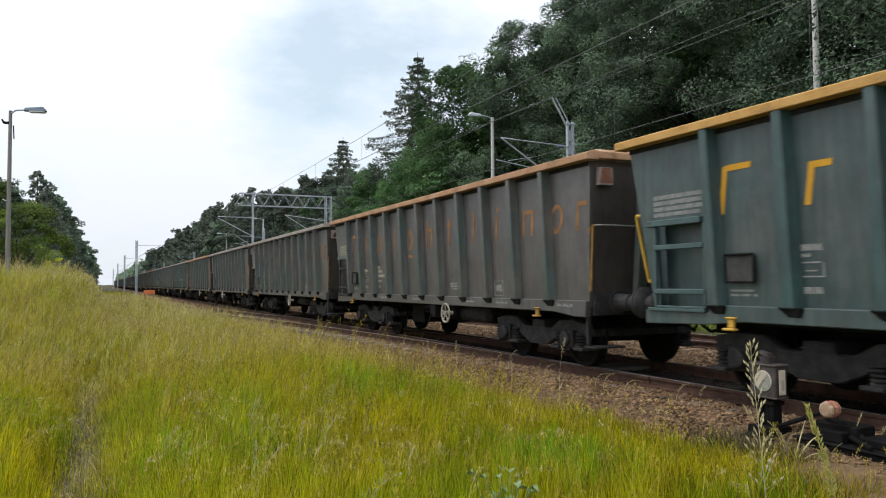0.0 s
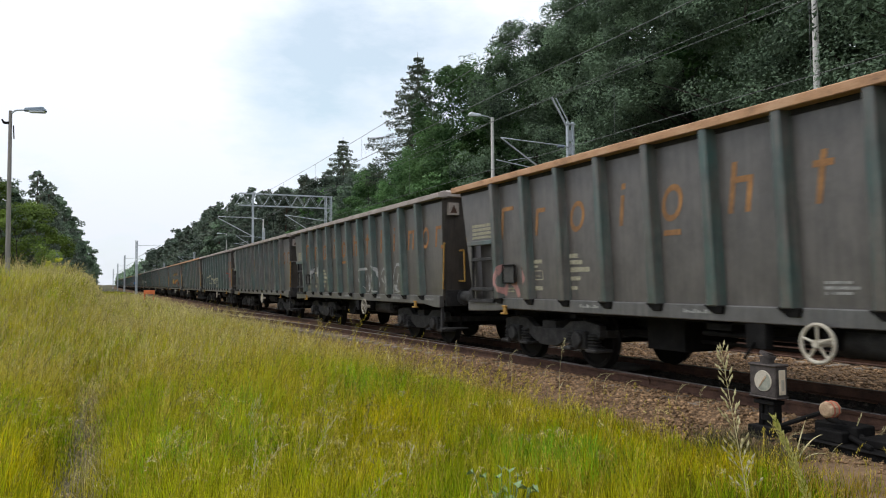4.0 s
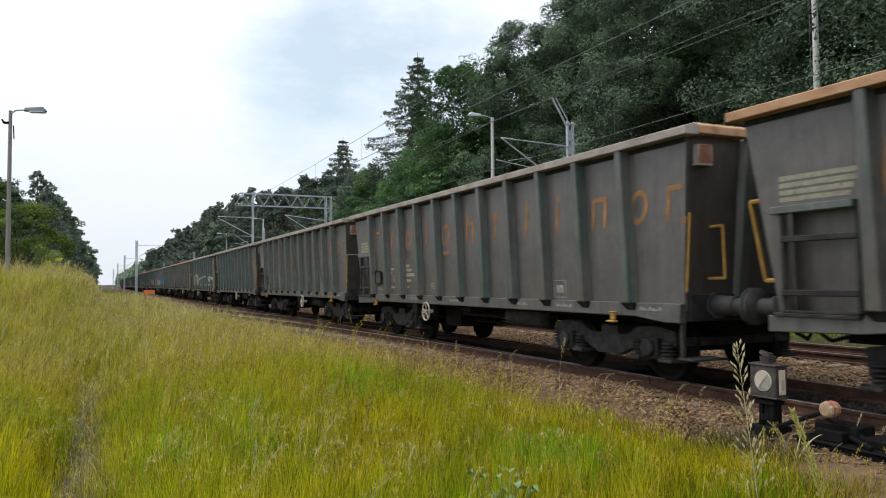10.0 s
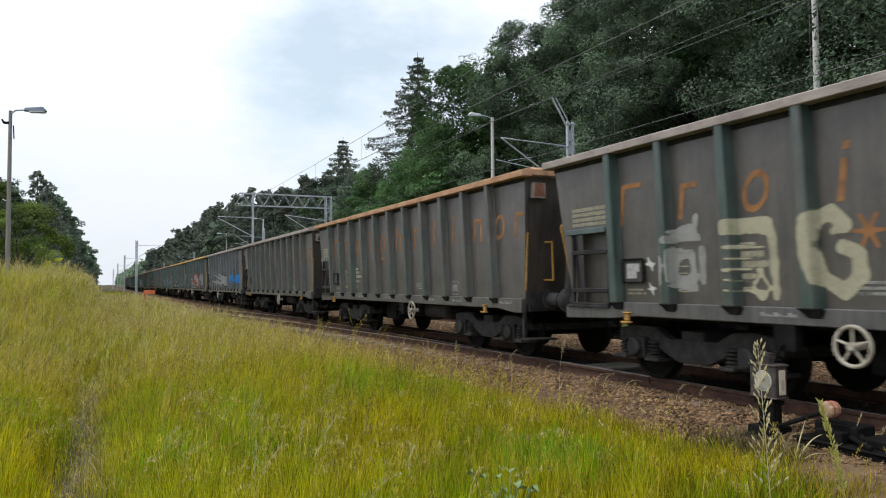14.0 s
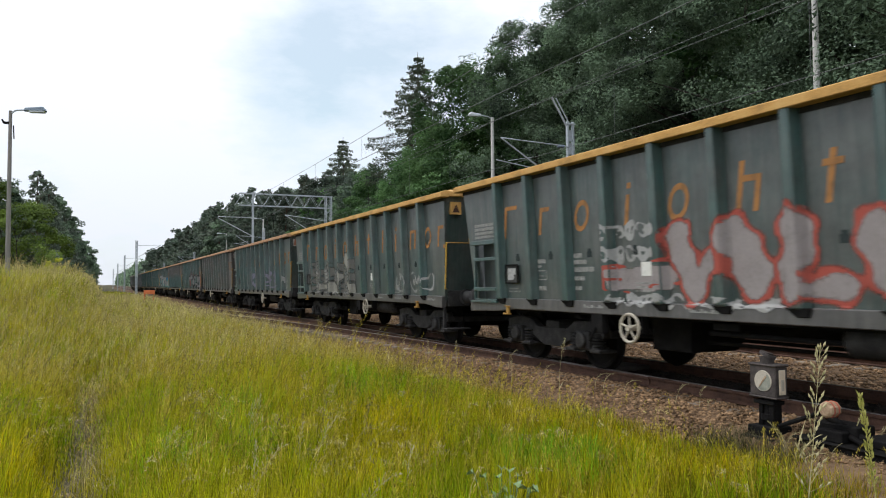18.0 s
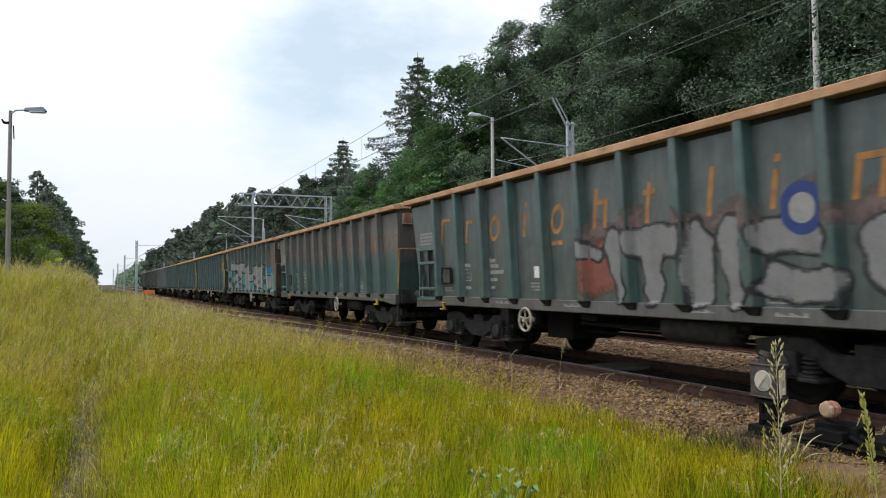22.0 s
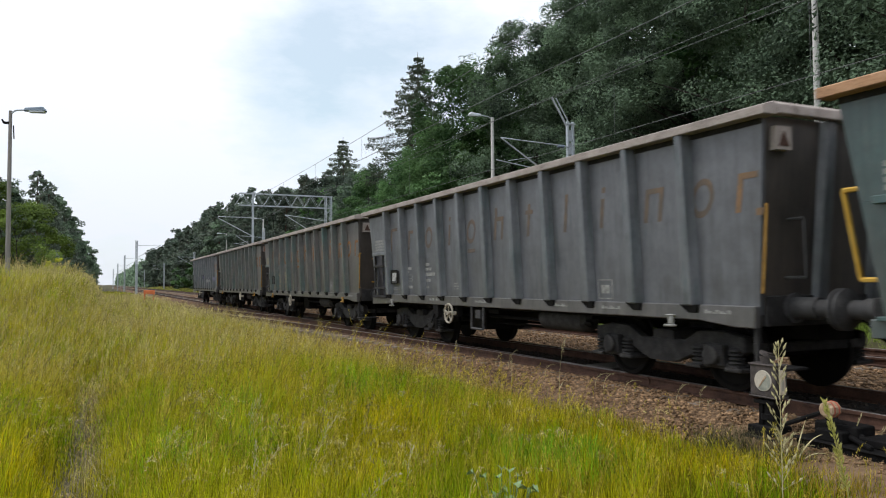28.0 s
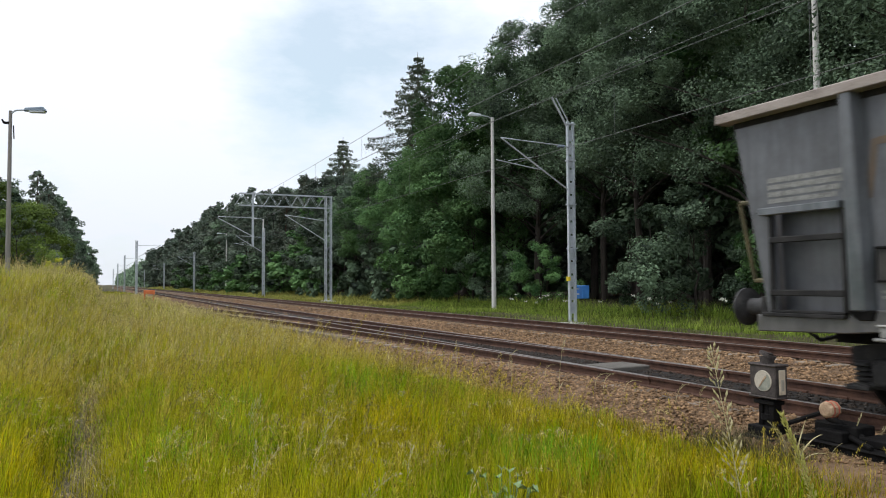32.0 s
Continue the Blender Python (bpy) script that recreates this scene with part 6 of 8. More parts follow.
# worn ash-grey piece
coat(TRAIN[19], lambda Y, Z: (Z < 1.95 + 4 * wob(Y, Z, 4) + 0.2 * sstep(-Y, -1.2, 0.2)) & (wob(Y, Z, 17) > -0.03), -0.35, 4.6, 1.0, 2.5, 0.003, S_GREY, "painted_background", "worn grey paint wash")
piece(19, 12, 4.7, -0.5, 1.02, 2.2, S_ASH, S_SMOKE, 1.25, 0.19, 0.06, None, None, "ash-grey bubble form",
      [brush(0.15, (4.3, 1.9), (4.2, 1.2)), brush(0.14, (3.4, 1.85), (3.3, 1.3)) + brush(0.12, (3.3, 1.3), (2.7, 1.25)), brush(0.16, (2.3, 1.85), (2.3, 1.25), (1.6, 1.2)),
       brush(0.14, (1.2, 1.9), (0.9, 1.5), (1.3, 1.2)), brush(0.2, (0.5, 2.1), (0.1, 1.6)) + brush(0.15, (0.3, 1.3), (-0.2, 1.2))])
# pale grey piece with a red outline among rows of white dabs
spray_lines(18, loops(31, 2.15, 0.8, 1.97, 2.17, 0.26, 0.024) + loops(32, 2.12, 0.8, 1.65, 1.85, 0.24, 0.026), S_PALE)
coat(TRAIN[18], lambda Y, Z: (np.abs(Y - 1.33) < 0.68 + 0.1 * np.sin(9 * Z)) & (np.abs(Z - 1.41) < 0.17 + 0.02 * np.sin(7 * Y)), 0.5, 2.2, 1.1, 1.7, 0.003, S_ASHPINK, "painted_patch", "pale grey paint patch", 0.025, 1)
spray_lines(18, brush(0.02, (2.0, 1.25), (2.02, 1.57), (1.65, 1.57)) + brush(0.022, (1.2, 1.6), (0.7, 1.66), (0.8, 1.95)) + brush(0.02, (2.0, 1.25), (1.6, 1.22)) + brush(0.022, (1.2, 1.3), (0.6, 1.35)) + brush(0.02, (1.95, 1.4), (1.75, 1.4)), S_RED)
spray_lines(18, loops(33, 2.0, -1.2, 1.04, 1.2, 0.3, 0.022), S_PALE)
CHAIN = [brush(0.2, (0.62, 1.95), (0.35, 1.3)) + brush(0.13, (0.2, 1.5), (0.0, 1.6)), brush(0.24, (-0.35, 1.85), (-0.6, 1.4)), brush(0.2, (-1.15, 1.95), (-1.1, 1.35)) + brush(0.15, (-1.4, 1.3), (-1.65, 1.3)),
         brush(0.26, (-2.05, 1.8), (-2.2, 1.45)), brush(0.22, (-2.9, 1.95), (-2.85, 1.35)), brush(0.24, (-3.5, 1.8), (-3.75, 1.5)), brush(0.2, (-4.35, 1.9), (-4.3, 1.4)) + brush(0.13, (-4.6, 1.4), (-4.95, 1.2))]
piece(18, 15, 0.9, -5.2, 1.08, 2.15, S_ASHPINK, S_RED, 1.05, 0.2, 0.06, None, None, "pale grey form with a red outline", CHAIN)
# blue scribbles, pale bubbles and white marks
spray_lines(17, brush(0.09, (-3.4, 1.82), (-3.3, 1.5), (-3.9, 1.4), (-3.6, 1.7), (-3.95, 1.8)) + brush(0.09, (-4.48, 1.56), (-4.5, 1.5)) + brush(0.08, (-4.9, 1.9), (-5.1, 1.55), (-5.45, 1.8), (-5.35, 1.5), (-5.65, 1.9), (-5.8, 1.48), (-5.3, 1.46)),
            S_BLUE, "painted_form", "bright blue sprayed scribble", 0.006, 1.2)
piece(17, 22, 0.1, -1.4, 1.1, 1.95, S_PALE, S_SMOKE, 0.6, 0.15, 0.03, None, None, "pale grey bubble form", [brush(0.2, (-0.12, 1.75), (-0.1, 1.5)), brush(0.24, (-0.62, 1.7), (-0.66, 1.5)), brush(0.22, (-1.15, 1.66), (-1.2, 1.45))])
spray_lines(17, brush(0.05, (2.9, 1.9), (2.65, 1.9), (2.85, 1.7), (2.65, 1.6), (2.9, 1.5), (2.8, 1.12), (2.6, 1.1)) + brush(0.05, (1.85, 1.8), (1.7, 1.6), (1.95, 1.45), (1.65, 1.3), (1.8, 1.12))
            + brush(0.06, (0.9, 1.95), (0.65, 1.85), (0.85, 1.7), (0.62, 1.55), (0.85, 1.4), (0.7, 1.2)) + brush(0.05, (3.95, 1.5), (3.6, 1.42), (3.85, 1.22)), S_PALE)
# cream emblems, a figure of rounded boxes and a five-point star
spray_lines(14, brush(0.06, (3.95, 2.0), (3.6, 2.02), (3.55, 2.12)) + brush(0.055, (4.0, 1.9), (3.55, 1.9)) + brush(0.07, (3.95, 1.72), (3.65, 1.72), (3.65, 1.4), (3.95, 1.4), (3.95, 1.72)) + brush(0.06, (3.5, 1.75), (3.48, 1.35))
            + brush(0.05, (4.1, 1.7), (4.12, 1.35)) + brush(0.05, (3.95, 1.3), (3.6, 1.28)), S_GREYWHITE, "painted_form", "grey sprayed figure of rounded boxes", 0.006, 0.6)
spray_lines(14, brush(0.10, (3.0, 1.98), (2.5, 1.97)) + brush(0.06, (2.46, 1.95), (2.42, 1.2)) + brush(0.02, (3.05, 1.75), (2.55, 1.74)) + brush(0.02, (3.05, 1.62), (2.55, 1.61)) + brush(0.02, (3.05, 1.5), (2.6, 1.49))
            + brush(0.02, (3.05, 1.38), (2.7, 1.37)) + brush(0.02, (3.05, 1.26), (2.6, 1.25)) + brush(0.025, (2.62, 1.45), (2.5, 1.3), (2.62, 1.15), (2.74, 1.3), (2.62, 1.45)), S_CREAM, "painted_form", "cream sprayed panel", 0.006, 0.3)
spray_lines(14, brush(0.09, (1.58, 1.9), (1.72, 2.05), (1.92, 1.98), (1.96, 1.7), (1.85, 1.4), (1.62, 1.25), (1.42, 1.4), (1.45, 1.62), (1.6, 1.7)) + brush(0.05, (1.7, 1.85), (1.58, 1.9)), S_CREAM, "painted_form", "large cream sprayed swirl", 0.008, 0.2)
spray_lines(14, brush(0.022, (1.5, 1.84), (1.16, 1.84)) + brush(0.022, (1.42, 2.0), (1.24, 1.68)) + brush(0.022, (1.24, 2.0), (1.42, 1.68)), S_ORANGEMARK, label="orange sprayed star", rough=0.1)
spray_lines(14, brush(0.015, (4.52, 1.6), (4.34, 1.6)) + brush(0.015, (4.48, 1.7), (4.38, 1.5)) + brush(0.015, (4.52, 1.27), (4.34, 1.27)) + brush(0.015, (4.48, 1.37), (4.38, 1.17)), S_WHITE, rough=0.1)
spray_lines(14, loops(34, 1.1, -2.7, 1.25, 1.9, 0.95, 0.022), S_WHITE)
ring_mark(14, -4.57, 1.57, 0.3, 0.03, S_WHITE)
spray_lines(14, brush(0.02, (-4.77, 1.75), (-4.67, 1.45), (-4.57, 1.65), (-4.47, 1.45), (-4.37, 1.75)) + brush(0.025, (-5.25, 1.5), (-5.35, 2.0), (-5.5, 1.6), (-5.65, 2.0), (-5.6, 1.4)) + brush(0.02, (-5.3, 1.35), (-5.8, 1.3)), S_WHITE)
spray_lines(14, brush(0.022, (-5.9, 2.55), (-6.05, 2.95), (-6.15, 2.65), (-6.25, 2.9), (-6.32, 2.55)) + brush(0.018, (-5.95, 2.45), (-6.35, 2.45)), S_WHITE)
# yellow and orange loops edged with dull red
GOLD = (brush(0.10, (1.0, 1.2), (0.72, 1.9), (0.1, 2.18), (-0.6, 2.24), (-1.0, 2.38)) + brush(0.09, (0.45, 1.95), (0.3, 1.3)) + brush(0.09, (0.1, 1.15), (-0.05, 1.42)) + brush(0.08, (-0.95, 1.9), (-1.0, 1.2))
        + brush(0.10, (-1.15, 2.34), (-1.6, 2.42), (-1.78, 2.1), (-1.6, 1.7), (-1.3, 1.6)) + brush(0.07, (-1.9, 1.35), (-2.1, 1.12)) + brush(0.06, (-0.35, 1.9), (-0.9, 1.55))
        + brush(0.09, (-2.5, 2.3), (-2.62, 1.9), (-2.35, 1.7), (-3.0, 1.5), (-2.9, 1.12)) + brush(0.09, (-2.9, 2.3), (-3.72, 2.2), (-3.6, 1.9)) + brush(0.09, (-3.15, 1.7), (-3.8, 1.7), (-3.6, 1.15)) + brush(0.09, (-4.15, 1.8), (-4.15, 1.12)))
coat(TRAIN[10], lambda Y, Z: (dist(GOLD, Y, Z) + 3 * wob(Y, Z, 6) < 0.10) & (np.sin(1.7 * Y + 2.3 * Z) > -0.35), -4.6, 1.4, 1.0, 2.65, 0.003, S_ORANGE, "painted_background", "dull red paint around the loops", 0.025, 4)
coat(TRAIN[10], lambda Y, Z: np.hypot((Y + 4.6) / 0.4, (Z - 1.35) / 0.35) + 5 * wob(Y, Z, 5) < 1, -5.1, -4.1, 1.0, 1.8, 0.004, S_ORANGE, "painted_patch", "dull red paint patch", 0.03, 6)
spray_lines(10, GOLD[:9], S_YELLOW, "painted_form", "yellow sprayed loop", 0.006, 1.0, 0.025)
spray_lines(10, GOLD[9:], S_AMBER, "painted_form", "amber sprayed loop", 0.006, 1.0, 0.025)
spray_lines(10, brush(0.07, (-0.9, 2.42), (-1.05, 2.3)) + brush(0.06, (1.15, 1.15), (1.12, 1.5)) + brush(0.05, (0.2, 2.2), (0.05, 2.1)), S_RED, "painted_patch", "red paint dab", 0.008)
# pale outlines, a striped block and red loops
spray_lines(8, loops(51, 1.2, -0.7, 1.3, 1.82, 0.46, 0.024), S_CREAM)
spray_lines(8, loops(56, 2.0, 1.5, 1.25, 1.95, 0.5, 0.02) + loops(57, 3.05, 2.55, 1.2, 1.85, 0.5, 0.02), S_CREAM)
spray_lines(8, [q for i in range(8) for q in brush(0.016, *[(-1.06 - 0.2 * j, 1.18 + 0.075 * i + 0.03 * math.sin(2.1 * j + i)) for j in range(6)])], S_CREAM, rough=0.3)
spray_lines(8, brush(0.025, (-5.4, 2.0), (-5.65, 1.8), (-5.5, 1.75)) + brush(0.022, (-5.7, 1.9), (-6.1, 1.88)) + brush(0.022, (-5.7, 1.8), (-6.1, 1.74)) + brush(0.025, (-5.6, 1.2), (-5.52, 1.5), (-5.85, 1.65), (-6.18, 1.5), (-6.15, 1.2), (-5.9, 1.14)), S_RED)
piece(6, 61, 4.4, 3.5, 1.5, 2.0, S_PALE, S_GREY, 0.3, 0.05, 0.01)
spray_lines(6, loops(62, -1.0, -4.5, 1.15, 1.8, 0.8, 0.02), S_PALE)
scrawl(5, 63, 5.2, 4.0, 1.1, 1.7, S_PINK, 0.4, 0.03)
# lavender outlines on a grey-green side
spray_lines(20, brush(0.045, (0.82, 1.8), (0.9, 1.5), (0.75, 1.2), (0.62, 1.5)) + brush(0.04, (0.55, 1.2), (0.5, 1.72), (0.32, 1.6), (0.42, 1.4), (0.28, 1.22)) + brush(0.045, (0.2, 1.74), (0.26, 1.25), (0.04, 1.18)), S_PURPLE)
spray_lines(20, loops(72, -1.9, -4.5, 1.35, 1.95, 0.5, 0.04) + brush(0.025, (-2.0, 1.3), (-3.4, 1.22), (-4.4, 1.28)), S_PURPLE, "painted_form", "lavender sprayed outlines", 0.006)
spray_lines(20, loops(73, -4.7, -6.0, 1.2, 1.7, 0.42, 0.02), S_PALE)
spray_lines(19, loops(74, -3.5, -6.0, 1.15, 1.6, 0.5, 0.018), S_PALE)
# scribbles on the last wagon
spray_lines(31, loops(81, -2.42, -2.85, 1.74, 1.92, 0.2, 0.02) + loops(83, -2.28, -2.92, 1.46, 1.72, 0.2, 0.024) + loops(85, -2.35, -2.98, 1.14, 1.4, 0.2, 0.024), S_PALE)
spray_lines(31, loops(82, -3.33, -4.0, 1.5, 1.66, 0.2, 0.026) + brush(0.024, (-3.5, 1.66), (-3.55, 1.8), (-3.66, 1.78), (-3.6, 1.68)), S_PALE)
spray_lines(31, loops(86, -5.39, -6.02, 1.6, 1.78, 0.2, 0.026) + brush(0.03, (-5.45, 1.74), (-5.75, 1.7), (-6.08, 1.66)) + brush(0.024, (-5.7, 1.78), (-5.73, 1.88)), S_PURPLE)
for y, z, ry, rz, tone, label in ((-0.47, 1.82, 0.36, 0.24, S_VIOLET, "faded purple paint patch"), (-4.18, 1.69, 0.2, 0.26, S_TEAL, "faded teal paint patch"),
                                  (-4.76, 1.43, 0.26, 0.14, S_ORANGEMARK, "dull orange paint patch"), (-3.85, 1.33, 0.16, 0.06, S_ORANGEMARK, "dull orange paint patch"),
                                  (-1.66, 1.24, 0.3, 0.1, S_AMBER, "dull amber paint patch")):
    coat(TRAIN[31], lambda Y, Z: np.hypot((Y - y) / ry, (Z - z) / rz) + 7 * wob(Y, Z, 7) < 1, y - 0.6, y + 0.6, max(1.0, z - 0.4), z + 0.4, 0.004, tone, "painted_patch", label, 0.02, 7)
for k in (18, 19, 20, 26, 27):
    for y in [b - 0.52 for b in RIBS[:-1]]:
        part("weld_patch", made("weld", lambda: bars([(-0.055, 0.055, 1.73, 1.82), (-0.035, 0.035, 1.82, 1.86)], 0.005, material("dark_patch", [(0.012, 0.02, 0.02), (0.03, 0.042, 0.042)]), "weld_patch")), TRAIN[k], at=(0, y, 0))


# ---- meadow ----
def in_view(x, y, margin=1.5):
    """The stretch of meadow that is sown densely."""
    return (x > -0.105 * y - margin) & (y > 2.5)


def blades(name, x, y, h, w, lean, seed, mat, segs=3, droop=0.35, flat=1.0):
    """Grass blades as tapering strips that bend over; arrays of root places, heights and widths."""
    g = np.random.default_rng(seed)
    n = len(x)
    a = g.uniform(0, math.tau, n)
    wind = g.normal(0.6, 2.0, n)
    L = lean * g.uniform(0.2, 1.6, n) * h
    dx, dy = np.cos(wind) * L, np.sin(wind) * L
    sx, sy = np.cos(a) * w / 2, np.sin(a) * w / 2
    z = ground_z(x, y) - 0.03
    V, U = [], []
    for s in range(segs + 1):
        u = s / segs
        k = u ** 2
        px, py = x + dx * k, y + dy * k
        pz = z + h * (u - droop * lean * k)
        t = (1 - u) ** 0.6 if s < segs else 0.0
        V.append(np.stack([np.stack([px - sx * t, py - sy * t, pz], -1), np.stack([px + sx * t, py + sy * t, pz], -1)], 1))
        U.append(np.full((n, 2, 2), u))
    V = np.stack(V, 1).reshape(n, (segs + 1) * 2, 3)
    U = np.stack(U, 1).reshape(n, (segs + 1) * 2, 2)
    F = []
    for s in range(segs):
        F.append(np.array([2 * s, 2 * s + 1, 2 * s + 3, 2 * s + 2]))
    F = np.stack(F)[None] + ((segs + 1) * 2 * np.arange(n))[:, None, None]
    me = soup(name, V.reshape(-1, 3), F.reshape(-1, 4), mat, U.reshape(-1, 2))
    return new(name, me)


def scatter(n, xr, yr, seed, edge=5.75, tuft=1, spread=0.05):
    """Root places; with tuft > 1 they gather in tussocks."""
    g = np.random.default_rng(seed)
    m = n // tuft
    x, y = np.repeat(g.uniform(*xr, m), tuft), np.repeat(g.uniform(*yr, m), tuft)
    n = len(x)
    if tuft > 1:
        x, y = x + g.normal(0, spread, n), y + g.normal(0, spread, n)
    lim = edge + 0.12 * np.sin(y * 1.7) + g.normal(0, 0.13, n)
    keep = in_view(x, y) & (x < lim) & (g.uniform(0, 1, n) > 0.85 * trodden(x, y)) & (g.uniform(0, 1, n) > 0.6 * sstep(x, 4.0, 5.5))
    return x[keep], y[keep]


def trodden(x, y):
    """A narrow footpath through the grass, seen only near by."""
    return np.exp(-((x + 0.17 + 0.04 * np.sin(1.9 * y)) / 0.30) ** 2) * (1 - sstep(y, 11, 17))


def tall(x, y, g):
    """Sward height: lower towards the ballast and on the trodden path, taller on the bank."""
    h = 0.56 + 0.10 * np.sin(x * 1.1 + 0.4 * y) + 0.08 * np.sin(y * 0.8)
    h = h + 0.13 * np.sin(7.3 * x + 2.1 * np.sin(3.1 * y)) * np.sin(5.9 * y + 1.7 * np.sin(2.3 * x)) + 0.07 * np.sin(17 * x + 3 * y) * np.sin(14 * y)
    h = h * (1 - 0.62 * sstep(x, 2.6, 5.6)) * (1 + 0.08 * sstep(y, 18, 30) * sstep(-x, -1.5, 1.0))
    path = trodden(x, y)
    return np.clip(h * (1 - 0.75 * path), 0.06, 1.0) * g.uniform(0.35, 1.3, len(x))


def stalks(name, n, xr, yr, size, per, seed, hi, mat, edge=5.6, tuft=1, nod=0.0):
    """Stalks with loose seed heads: a thin bent stem and small husks round its tip."""
    g = np.random.default_rng(seed)
    x, y = scatter(n, xr, yr, seed, edge, tuft, 0.16)
    n = len(x)
    h = (tall(x, y, g) + 0.16) * g.uniform(0.85, 1.25, n) * hi
    wind = g.normal(0.5, 0.8, n)
    L = g.uniform(0.05, 0.4, n) * h * (1 + 1.2 * nod)
    z = ground_z(x, y)
    sag = 0.12 + 0.3 * nod
    V, F, U = [], [], []
    seg = 4 + int(3 * nod)
    us = np.linspace(0, 1, seg + 1)
    a = g.uniform(0, math.tau, n)
    stem = []
    for u in us:
        c = np.stack([x + np.cos(wind) * L * u ** 2, y + np.sin(wind) * L * u ** 2, z + h * (u - sag * u ** (2 + 2 * nod))], -1)
        off = np.stack([np.cos(a), np.sin(a), 0 * a], -1) * size * 0.14
        stem += [c - off, c + off]
    S = np.stack(stem, 1)
    V.append(S.reshape(-1, 3))
    U.append(np.repeat(us, 2)[None].repeat(n, 0).reshape(-1))
    f = np.array([[2 * s, 2 * s + 1, 2 * s + 3, 2 * s + 2] for s in range(seg)])
    F.append((f[None] + 2 * (seg + 1) * np.arange(n)[:, None, None]).reshape(-1, 4))
    base = len(V[0])
    # husks
    m = n * per
    k = np.repeat(np.arange(n), per)
    u = g.uniform(0.72, 1.02, m)
    spread = size * 2.0 * (1.12 - u) / 0.4 + size * 0.3
    c = np.stack([x[k] + np.cos(wind[k]) * L[k] * u ** 2 + g.normal(0, 1, m) * spread, y[k] + np.sin(wind[k]) * L[k] * u ** 2 + g.normal(0, 1, m) * spread,
                  z[k] + h[k] * (u - sag * u ** (2 + 2 * nod)) + g.normal(0, 1, m) * size * 0.5 - nod * size * g.uniform(0, 4, m)], -1)
    d = g.normal(0, 1, (m, 3)) * [0.36, 0.36, 0.4] + [0.2, 0.15, 0.9 - 1.3 * nod]
    d /= np.linalg.norm(d, axis=1)[:, None]
    e = np.cross(d, g.normal(0, 1, (m, 3)))
    e /= np.linalg.norm(e, axis=1)[:, None]
    ln = size * g.uniform(1.0, 2.3, m)[:, None]
    wd = ln * 0.17
    Q = np.stack([c - d * ln, c + e * wd, c + d * ln, c - e * wd], 1)
    V.append(Q.reshape(-1, 3))
    U.append(np.full(m * 4, 0.95))
    F.append(base + np.arange(m * 4).reshape(m, 4))
    U = np.concatenate(U)
    me = soup(name, np.concatenate(V), np.concatenate(F), mat, np.stack([U, U], -1))
    return tagged(new(name, me), "dry straw-coloured grass stalks in seed", "grass stalks", kind="stuff")


